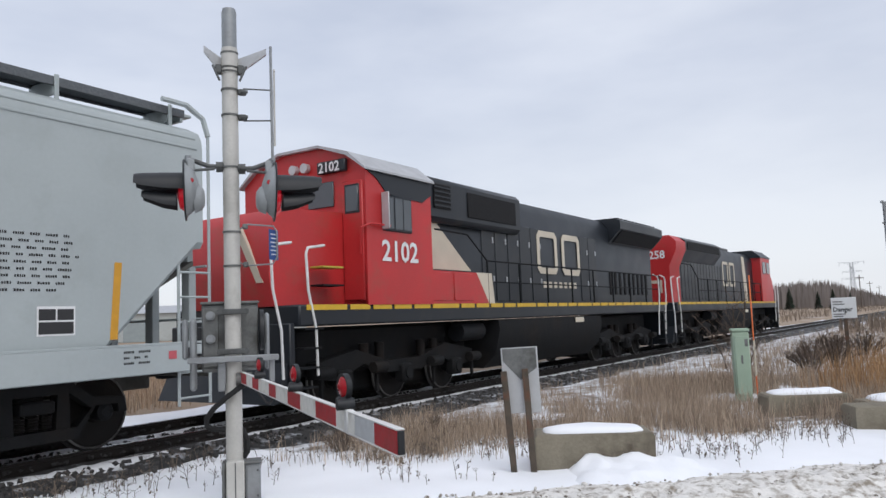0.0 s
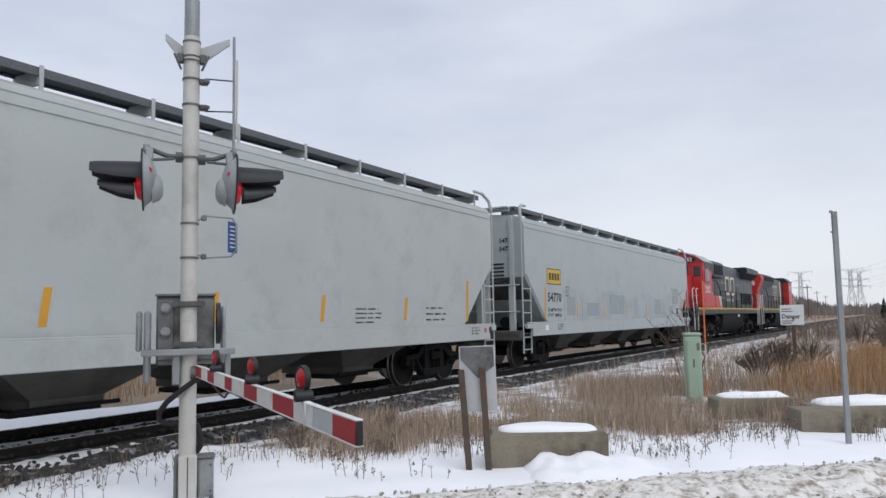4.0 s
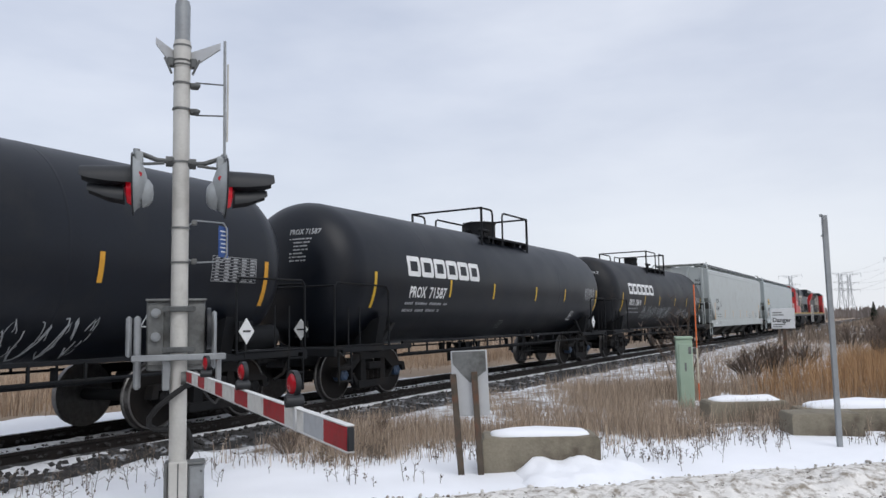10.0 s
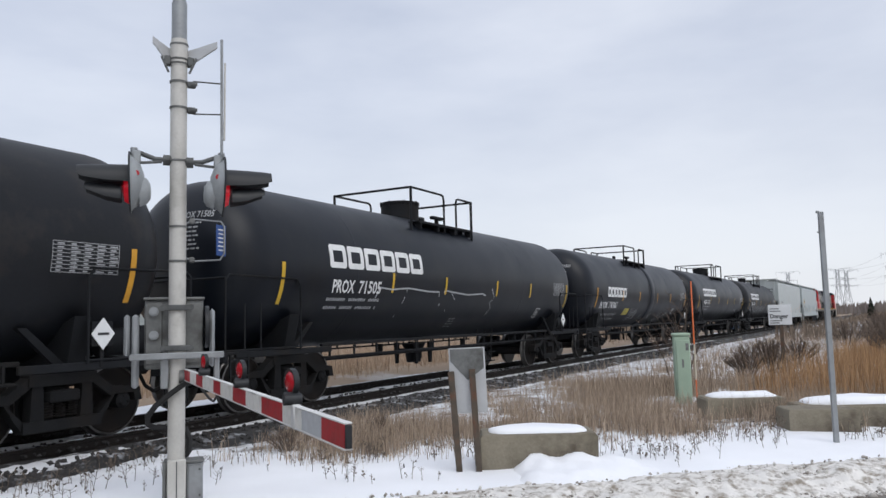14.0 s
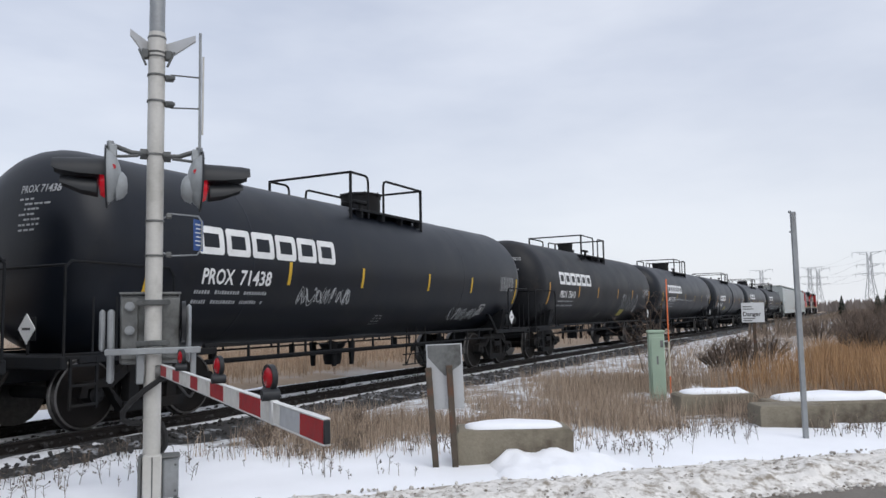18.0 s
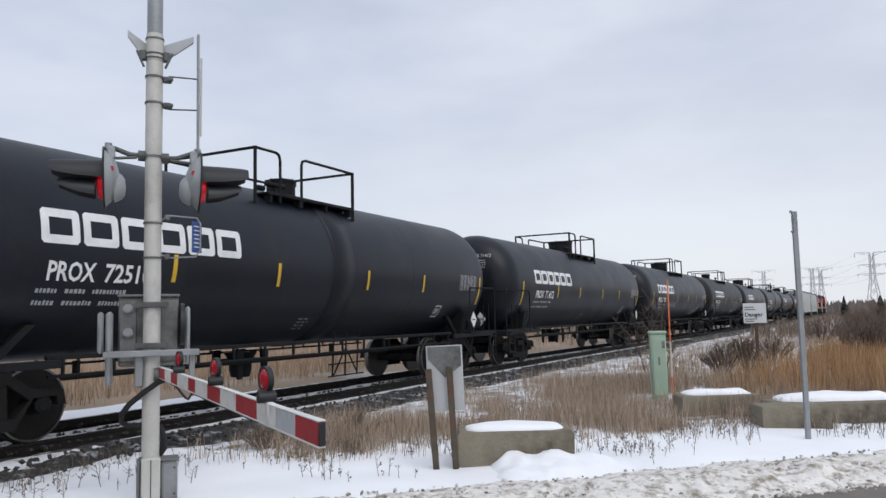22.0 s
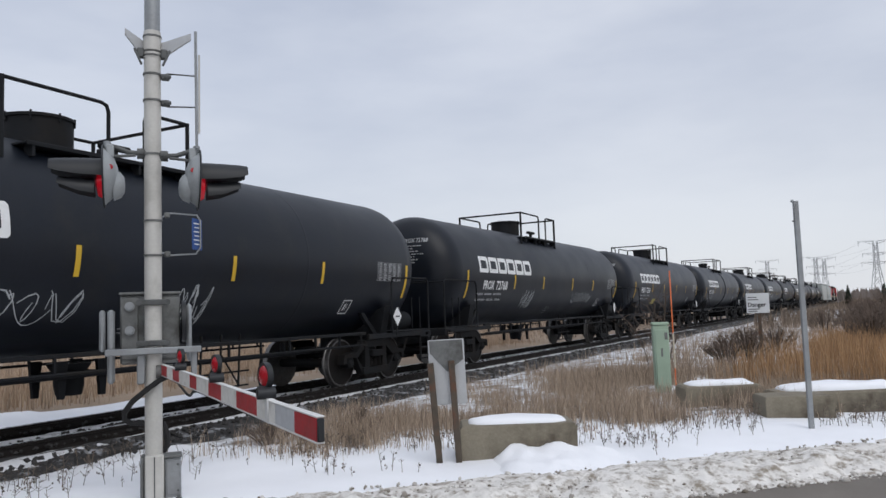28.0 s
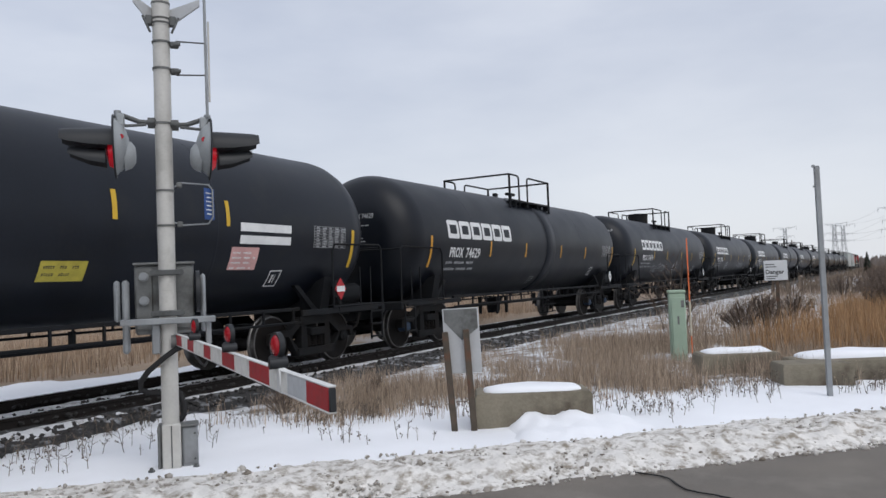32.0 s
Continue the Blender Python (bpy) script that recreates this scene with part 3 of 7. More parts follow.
# ---- the train ----
# In a vehicle's space x runs forward, y to its left (the camera is on the -y side), z up from the rail head.
def wrap(u, arc, radius, centre, out=0.004):
    """A point on the near flank of a barrel: u along it, arc metres above its mid height."""
    a = arc / radius
    return (u, -(radius + out) * math.cos(a), centre + (radius + out) * math.sin(a))


class Flank:
    """Paint and stickers on a side: a round barrel or a flat wall."""

    def __init__(self, radius, centre, flat=None):
        self.radius, self.centre, self.flat = radius, centre, flat

    def at(self, u, z, out=0.004):
        if self.flat is not None:
            return (u, -(self.flat + out), z)
        return wrap(u, self.radius * math.asin(max(-1, min(1, (z - self.centre) / self.radius))), self.radius, self.centre, out)

    def patch(self, s, corners, out=0.004, steps=4):
        """A four-cornered patch; corners (u, z) run round it."""
        (a, b), (c, d), (e, f), (g, h) = corners
        verts, n = [], steps + 1
        for i in range(n):
            t = i / steps
            p0, p1 = (a + (g - a) * t, b + (h - b) * t), (c + (e - c) * t, d + (f - d) * t)
            for q in (p0, p1):
                verts.append(self.at(*q, out))
        s.add(verts, [(2 * i, 2 * i + 1, 2 * i + 3, 2 * i + 2) for i in range(steps)])
        return s

    def rect(self, s, u, z, w, h, out=0.004, steps=4, lean=0.0):
        return self.patch(s, ((u, z), (u + w, z), (u + w + lean, z + h), (u + lean, z + h)), out, steps)

    def words(self, s, text, u, z, size, width=None, out=0.005):
        pts, faces = text_points(text, size)
        x0, x1 = min(p[0] for p in pts), max(p[0] for p in pts)
        k = (width / (x1 - x0)) if width else 1
        s.add([self.at(u + (p[0] - x0) * k, z + p[1], out) for p in pts], faces)
        return s

    def bars(self, s, u, z, width, rows, h, gap, rnd, words=4):
        """Lines of small lettering, drawn as broken bars."""
        for r in range(rows):
            x, end = u, u + width * rnd.uniform(0.75, 1.0)
            while x < end:
                stop = min(end, x + rnd.uniform(0.5, 1.3) * width / words)
                while x < stop:
                    w = h * rnd.uniform(0.45, 0.8)
                    self.rect(s, x, z - r * (h + gap), w, h * rnd.uniform(0.8, 1.0), 0.004, 1)
                    x += w + 0.28 * h
                x += 1.3 * h + 0.02
        return s

    def stroke(self, s, pts, width):
        verts, n = [], len(pts)
        for i, (u, z) in enumerate(pts):
            (a, b), (c, d) = pts[max(0, i - 1)], pts[min(n - 1, i + 1)]
            k = math.hypot(c - a, d - b) or 1
            pu, pz = -(d - b) / k * width / 2, (c - a) / k * width / 2
            verts += [self.at(u - pu, z - pz, 0.0045), self.at(u + pu, z + pz, 0.0045)]
        return s.add(verts, [(2 * i, 2 * i + 1, 2 * i + 3, 2 * i + 2) for i in range(n - 1)])

    def logo(self, s, u, z, width, height, k):
        """One of six bold hollow blocks with cut corners in a row, plain and unlettered."""
        w = width / 6
        a, b = u + k * w, u + (k + 0.91) * w
        t, c, top = 0.25 * height, 0.09 * height, z + height
        self.patch(s, ((a, z + c), (a + t, z + c), (a + t, top - c), (a, top - c)), 0.004, 4)
        self.patch(s, ((b - t, z + c), (b, z + c), (b, top - c), (b - t, top - c)), 0.004, 4)
        for lo, hi in ((z, z + t), (top - t, top)):
            self.patch(s, ((a + t, lo), (b - t, lo), (b - t, hi), (a + t, hi)), 0.004, 2)
        for e, d in ((a, c), (b, -c)):
            inner = a + t if e == a else b - t
            self.patch(s, ((e + d, z), (inner, z), (inner, z + c), (e, z + c)), 0.004, 1)
            self.patch(s, ((e, top - c), (inner, top - c), (inner, top), (e + d, top)), 0.004, 1)
        return s


def wheelset_mesh(cap):
    s = Shape()
    s.rod((0, -0.8, 0), (0, 0.8, 0), 0.085, 12)
    s.slot = 1
    for side in (-1, 1):
        s.turned([(side * 0.695, 0.12), (side * 0.70, 0.38), (side * 0.72, 0.40), (side * 0.725, 0.43)], 1, 32)
        s.turned([(side * 0.80, 0.43), (side * 0.805, 0.40), (side * 0.77, 0.375), (side * 0.765, 0.16), (side * 0.83, 0.12)], 1, 32)
    s.slot = 2
    for side in (-1, 1):
        s.turned([(side * 0.675, 0.478), (side * 0.705, 0.478), (side * 0.72, 0.46), (side * 0.80, 0.456), (side * 0.806, 0.43), (side * 0.72, 0.42), (side * 0.68, 0.42)], 1, 32)
    s.slot = 3
    for side in (-1, 1):
        s.turned([(side * 0.83, 0.0), (side * 0.83, 0.11), (side * 1.02, 0.11), (side * 1.05, 0.07), (side * 1.05, 0.0)], 1, 14)
        for k in range(3):
            a = k * 2.094
            s.rod((0.06 * math.cos(a), side * 1.04, 0.06 * math.sin(a)), (0.06 * math.cos(a), side * 1.065, 0.06 * math.sin(a)), 0.018, 6)
    return s.mesh("wheelset", [TRUCK_STEEL, WHEEL_FACE, WHEEL_TREAD, cap], 35)


WHEELSET = wheelset_mesh(TRUCK_STEEL)
WHEELSET_BLUE = wheelset_mesh(HUB_BLUE)


def truck_meshes(gap):
    """Side frame, spring nest, brake rigging and cross beam of a two-axle truck."""
    frames = []
    for side in (-1, 1):
        s = Shape()
        y0, y1 = side * 0.90, side * 1.05
        h = gap / 2
        top = [(-h - 0.28, 0.44), (-h - 0.24, 0.62), (-h + 0.18, 0.66), (-0.42, 0.86), (0.42, 0.86), (h - 0.18, 0.66), (h + 0.24, 0.62), (h + 0.28, 0.44),
               (h + 0.17, 0.44), (h + 0.15, 0.55), (h - 0.15, 0.55), (h - 0.22, 0.44), (0.52, 0.22), (-0.52, 0.22), (-h + 0.22, 0.44), (-h + 0.15, 0.55), (-h - 0.15, 0.55), (-h - 0.17, 0.44)]
        # outer arch, lower bow and columns, leaving the windows open
        s.prism([top[0], top[1], top[2], top[14], top[15], top[16], top[17]], 1, y0, y1)
        s.prism([top[5], top[6], top[7], top[8], top[9], top[10], top[11]], 1, y0, y1)
        s.prism([(-h + 0.18, 0.66), (-0.42, 0.86), (-0.42, 0.72), (-h + 0.20, 0.53)], 1, y0, y1)
        s.prism([(h - 0.18, 0.66), (0.42, 0.86), (0.42, 0.72), (h - 0.20, 0.53)], 1, y0, y1)
        s.prism([(-0.45, 0.87), (0.45, 0.87), (0.45, 0.73), (-0.45, 0.73)], 1, y0 - side * 0.01, y1 + side * 0.02)
        s.prism([(-h + 0.20, 0.53), (-h + 0.24, 0.40), (-0.50, 0.20), (-0.50, 0.33)], 1, y0, y1)
        s.prism([(h - 0.20, 0.53), (h - 0.24, 0.40), (0.50, 0.20), (0.50, 0.33)], 1, y0, y1)
        s.prism([(-0.52, 0.20), (0.52, 0.20), (0.52, 0.33), (-0.52, 0.33)], 1, y0 - side * 0.01, y1 + side * 0.03)
        for u in (-0.33, 0.33):
            s.prism([(u - 0.09, 0.33), (u + 0.09, 0.33), (u + 0.07, 0.73), (u - 0.07, 0.73)], 1, y0, y1)
        frames.append(s.mesh("side_frame", [TRUCK_STEEL], 35))
    spring = Shape().tube([(0.065 * math.cos(k * 0.9), 0.065 * math.sin(k * 0.9), 0.335 + 0.19 * k / 40) for k in range(41)], 0.016, 4)
    beam = Shape()
    beam.box((0, 0, 0.62), (0.34, 1.9, 0.22), 0.03)
    beam.box((0, -1.0, 0.60), (0.40, 0.22, 0.14), 0.02).box((0, 1.0, 0.60), (0.40, 0.22, 0.14), 0.02)
    brake = Shape()
    for u in (-gap / 2 + 0.52, gap / 2 - 0.52):
        brake.rod((u, -0.75, 0.36), (u, 0.75, 0.36), 0.045, 8)
        for side in (-1, 1):
            brake.box((u * 1.02, side * 0.76, 0.44), (0.10, 0.10, 0.34), 0.02)
    return frames, spring.mesh("spring", [WHEEL_FACE], 40), beam.mesh("bolster", [TRUCK_STEEL], 35), brake.mesh("brake_beam", [TRUCK_STEEL], 35)


TRUCKS = {2: truck_meshes(1.78)}
AXLES = []


def add_truck(car, u, blue=False):
    tr = new("truck")
    tr.parent = car
    tr.matrix_basis = pose(u, 0, 0)
    frames, springs, beam, brake = TRUCKS[2]
    for f in frames:
        part("side_frame", f, None, tr)
    for y in (-0.975, 0.975):
        for x in (-0.16, 0.0, 0.16):
            part("spring", springs, None, tr, at=pose(x, y, 0))
    part("bolster", beam, None, tr)
    part("brake_beam", brake, None, tr)
    for p in (-0.89, 0.89):
        ws = part("wheelset", WHEELSET_BLUE if blue else WHEELSET, None, tr, "", at=pose(p, 0, 0.457))
        AXLES.append((ws, p))
    return tr


R_TANK, Z_TANK = 1.44, 2.385


def tank_meshes():
    """The meshes that every tank car shares."""
    out = {}
    s = Shape()
    prof = []
    end, head = 6.72, 0.80
    for k in range(9):
        a = math.pi / 2 * k / 8
        prof.append((-end - head * math.cos(a), max(0.02, R_TANK * math.sin(a) ** 0.52)))
    prof += [(u, R_TANK) for u in (-5.0, -2.4, 0.0, 2.4, 5.0)]
    for k in range(9):
        a = math.pi / 2 * (1 - k / 8)
        prof.append((end + head * math.cos(a), max(0.02, R_TANK * math.sin(a) ** 0.52)))
    s.turned(prof, 0, 64, (0, 0, Z_TANK))
    out["tank_shell"] = s.mesh("tank_shell", [TANK], 40)
    out["pale_shell"] = s.mesh("tank_shell", [TANK_PALE], 40)
    s = Shape()
    s.turned([(-0.02, R_TANK + 0.0005), (-0.012, R_TANK + 0.002), (0.012, R_TANK + 0.002), (0.02, R_TANK + 0.0005)], 0, 64, (0, 0, Z_TANK))
    out["weld_band"] = s.mesh("weld_band", [TANK], 40)
    s = Shape()
    s.turned([(0.30, R_TANK + 0.002), (0.34, R_TANK + 0.035), (0.92, R_TANK + 0.035), (0.96, R_TANK + 0.002)], 0, 64, (0, 0, Z_TANK))
    out["jacket_band"] = s.mesh("jacket_band", [TANK], 40)
    # end sill, saddle and coupler, for the +x end
    for sg, key in ((1, "front"), (-1, "rear")):
        s = Shape()
        s.box((sg * 6.75, 0, 0.80), (1.9, 0.42, 0.34), 0.02)
        s.box((sg * 7.45, 0, 0.98), (0.5, 2.85, 0.05), 0.01)
        s.box((sg * 7.70, 0, 0.92), (0.09, 2.85, 0.16), 0.015)
        s.box((sg * 6.35, -1.40, 0.95), (2.3, 0.06, 0.10), 0.01).box((sg * 6.35, 1.40, 0.95), (2.3, 0.06, 0.10), 0.01)
        out["end_sill_" + key] = s.mesh("end_sill", [FRAME_BLACK], 35)
        s = Shape()
        poly = [(-1.20, 0.95), (1.20, 0.95), (1.33, 1.55), (1.05, 1.45), (0.72, 1.12), (0.3, 0.98), (-0.3, 0.98), (-0.72, 1.12), (-1.05, 1.45), (-1.33, 1.55)]
        s.prism(poly, 0, sg * 6.07 - 0.12, sg * 6.07 + 0.12)
        for v in (-1.1, 1.1):
            s.prism([(sg * 5.35, 1.42), (sg * 5.47, 1.42), (sg * 6.0, 0.95), (sg * 5.85, 0.95)], 1, v - 0.04, v + 0.04)
        out["saddle_" + key] = s.mesh("saddle", [FRAME_BLACK], 35)
        s = Shape()
        s.box((sg * 7.78, 0, 0.84), (0.42, 0.16, 0.18), 0.03).box((sg * 8.03, 0.03, 0.84), (0.20, 0.26, 0.28), 0.05)
        s.tube([(sg * 7.70, -0.35, 0.80), (sg * 7.85, -0.35, 0.55), (sg * 8.05, -0.30, 0.45)], 0.028, 6)
        out["coupler_" + key] = s.mesh("coupler", [TRUCK_STEEL], 35)
        s = Shape()
        for y in (-1.40, 1.40):
            s.tube([(sg * 6.05, y * 1.03, 0.98), (sg * 6.05, y * 1.03, 2.02), (sg * 6.14, y * 1.03, 2.13), (sg * 7.62, y, 2.15), (sg * 7.70, y, 2.07), (sg * 7.70, y, 0.95)], 0.019, 6)
            for u in (6.95, 7.30):
                s.rod((sg * u, y, 0.98), (sg * u, y, 1.72), 0.014, 5)
            s.rod((sg * 6.05, y * 1.03, 1.02), (sg * 7.70, y, 1.02), 0.016, 5)
        s.tube([(sg * 7.70, -1.40, 2.10), (sg * 7.70, 1.40, 2.10)], 0.019, 6)
        out["end_handrail_" + key] = s.mesh("end_handrail", [FRAME_BLACK], 40)
        for y, nm in ((-1.42, ""), (1.42, "_far")):
            s = Shape()
            for u in (7.25, 7.62):
                s.box((sg * u, y, 0.66), (0.03, 0.03, 0.62))
            for z in (0.40, 0.64, 0.88):
                s.box((sg * 7.435, y, z), (0.40, 0.04, 0.03))
            out["sill_step" + nm + "_" + key] = s.mesh("sill_step", [FRAME_BLACK], 40)
    s = Shape()
    for y in (-1.30, 1.30):
        s.rod((-5.3, y, 0.80), (5.3, y, 0.80), 0.022, 6).box((0, y * 0.97, 1.02), (10.6, 0.07, 0.06), 0.01)
        for u in np.linspace(-5.1, 5.1, 15):
            s.box((u, y, 0.90), (0.03, 0.035, 0.22))
    out["side_handrail"] = s.mesh("side_handrail", [FRAME_BLACK], 40)
    s = Shape()
    s.rod((-5.2, -0.35, 0.70), (5.2, -0.35, 0.70), 0.035, 6)
    for u in (-4.2, -2.1, 1.7, 3.9):
        s.box((u, -0.35, 0.80), (0.05, 0.10, 0.24))
    out["train_pipe"] = s.mesh("train_pipe", [FRAME_BLACK], 40)
    s = Shape()
    s.turned([(0.42, 0.02), (0.42, 0.17), (0.55, 0.20), (0.70, 0.20), (0.86, 0.30)], 2, 16, (-0.3, 0, 0))
    s.box((-0.3, 0, 0.72), (0.62, 0.5, 0.06), 0.01)
    for u in (-0.62, 0.02):
        s.prism([(u - 0.04, 0.40), (u + 0.04, 0.40), (u + 0.09, 0.90), (u - 0.09, 0.90)], 1, -0.30, -0.24)
        s.prism([(u - 0.04, 0.40), (u + 0.04, 0.40), (u + 0.09, 0.90), (u - 0.09, 0.90)], 1, 0.24, 0.30)
    out["outlet_valve"] = s.mesh("outlet_valve", [FRAME_BLACK], 40)
    out["step_hanger"] = Shape().tube([(1.25, -0.9, 0.30), (1.25, -0.95, 1.15)], 0.018, 4).mesh("step_hanger", [FRAME_BLACK], 40)
    out["side_step"] = Shape().rod((1.1, -0.92, 0.32), (2.3, -0.92, 0.32), 0.018, 4).mesh("side_step", [FRAME_BLACK], 40)
    for k, u in enumerate((1.25, 2.09)):
        out["step_brace", k] = Shape().rod((u, -0.92, 0.32), (1.67, -0.93, 0.85), 0.015, 4).mesh("step_brace", [FRAME_BLACK], 40)
    # top walkway and railings: a long rear rail with a short front loop, or the reverse
    for kind, (ua, ub, uc, ud) in (("long", (-1.98, -0.50, 0.10, 0.90)), ("short", (-1.10, -0.45, 0.15, 1.80))):
        for y, key in ((-1.0, "near"), (1.0, "far")):
            s = Shape()
            w = ud - ua - 0.3
            s.box((ud - w / 2, y * 0.92, 3.60), (w, 0.30, 0.028), 0.005)
            s.box((ud - w / 2, y * 1.06, 3.595), (w, 0.022, 0.055), 0.006)
            for u in np.linspace(ud - w + 0.1, ud - 0.1, 4):
                s.box((u, y * 0.98, 3.52), (0.04, 0.16, 0.16))
            out["walkway_" + kind + key] = s.mesh("walkway", [FRAME_BLACK], 35)
            s = Shape()
            v = y * 1.04
            s.tube([(ua, v, 3.36), (ua, v, 4.35)], 0.032, 6)
            s.tube([(ua, v, 4.33), (ub - 0.12, v, 4.33), (ub - 0.03, v, 4.30), (ub, v, 4.21), (ub, v, 3.45)], 0.026, 8)
            out["railing_rear_" + kind + key] = s.mesh("railing", [FRAME_BLACK], 40)
            s = Shape()
            s.tube([(uc, v, 3.45), (uc, v, 4.21), (uc + 0.03, v, 4.30), (uc + 0.12, v, 4.33), (ud, v, 4.33)], 0.026, 8)
            s.tube([(ud, v, 4.35), (ud, v, 3.36)], 0.034, 6)
            out["railing_front_" + kind + key] = s.mesh("railing", [FRAME_BLACK], 40)
        for u, key in ((ua, "rear"), (ud, "front")):
            out["cross_" + key + "_" + kind] = Shape().tube([(u, -1.04, 4.33), (u, 1.04, 4.33)], 0.026, 6).mesh("cross_railing", [FRAME_BLACK], 40)
    s = Shape()
    s.turned([(3.62, 0.45), (4.16, 0.45), (4.16, 0.475), (4.20, 0.475), (4.215, 0.42), (4.25, 0.10), (4.25, 0.02)], 2, 28)
    out["manway_bolt"] = Shape().rod((0, 0, 4.10), (0, 0, 4.225), 0.016, 5).mesh("manway_bolt", [FRAME_BLACK], 40)
    out["manway"] = s.mesh("manway", [FRAME_BLACK], 35)
    out["small_manway"] = Shape().turned([(3.62, 0.28), (4.10, 0.28), (4.10, 0.30), (4.14, 0.30), (4.155, 0.26), (4.18, 0.08), (4.18, 0.02)], 2, 24).mesh("manway", [FRAME_BLACK], 35)
    s = Shape()
    s.rod((0.35, 0.1, 3.76), (0.35, 0.1, 3.90), 0.07, 10).box((0.35, 0.1, 3.95), (0.22, 0.10, 0.10), 0.02)
    out["vent_bar"] = Shape().box((0.0, -0.55, 3.88), (0.5, 0.12, 0.08), 0.02).box((0.0, -0.55, 3.78), (0.08, 0.08, 0.20), 0.01).mesh("vent_bar", [FRAME_BLACK], 40)
    out["top_valve"] = s.mesh("top_valve", [FRAME_BLACK], 40)
    s = Shape()
    s.turned([(6.55, 0.02), (6.58, 0.20), (7.35, 0.20), (7.38, 0.02)], 0, 18, (0, -0.95, 1.23))
    out["air_reservoir"] = s.mesh("air_reservoir", [FRAME_BLACK], 40)
    return out


TANKS = tank_meshes()
DIAMOND = Shape()
DIAMOND.prism([(-0.165, 0), (0, -0.195), (0.165, 0), (0, 0.195)], 1, -0.006, 0.006)
DIAMOND_RED = DIAMOND.mesh("placard", [RED_TAPE], 0)
DIAMOND = DIAMOND.mesh("placard", [WHITE_MARK], 0)
DIAMOND_BAND = Shape().box((0, -0.009, 0.0), (0.24, 0.004, 0.10)).mesh("placard_bar", [WHITE_MARK], 0)
DIAMOND_BAR = Shape().box((0, -0.009, 0.0), (0.16, 0.004, 0.03)).mesh("placard_bar", [DARK_MARK], 0)
PLACARD_HOLDER = Shape().box((0, 0.02, 0), (0.30, 0.02, 0.30), 0.004).box((0, 0.02, -0.25), (0.05, 0.02, 0.30), 0.004).mesh("placard_holder", [FRAME_BLACK], 40)
FLANK = Flank(R_TANK, Z_TANK)
VEHICLES = []


def scrawl(seed, u, z, w, h, strokes):
    """Loose spray-can strokes that spell nothing, one shape each."""
    rnd = random.Random(seed)
    out = []
    for k in range(strokes):
        x0 = u + w * (k + 0.15) / strokes
        wide = w / strokes
        lean = rnd.uniform(0.1, 0.35)
        for _ in range(2):
            pts = []
            ph, fr, tall = rnd.random() * 6, rnd.uniform(1.0, 2.6), rnd.uniform(0.55, 1.0)
            up = rnd.uniform(0, 1 - tall)
            for i in range(11):
                t = i / 10
                q = up + tall * (0.5 + 0.5 * math.sin(fr * 4.2 * t + 1.7 * ph))
                pts.append((x0 + wide * (0.75 * t + 0.30 * math.sin(fr * 3.0 * t + ph) + lean * q), z + h * q))
            out.append(FLANK.stroke(Shape(), pts, rnd.uniform(0.010, 0.022)))
    return out


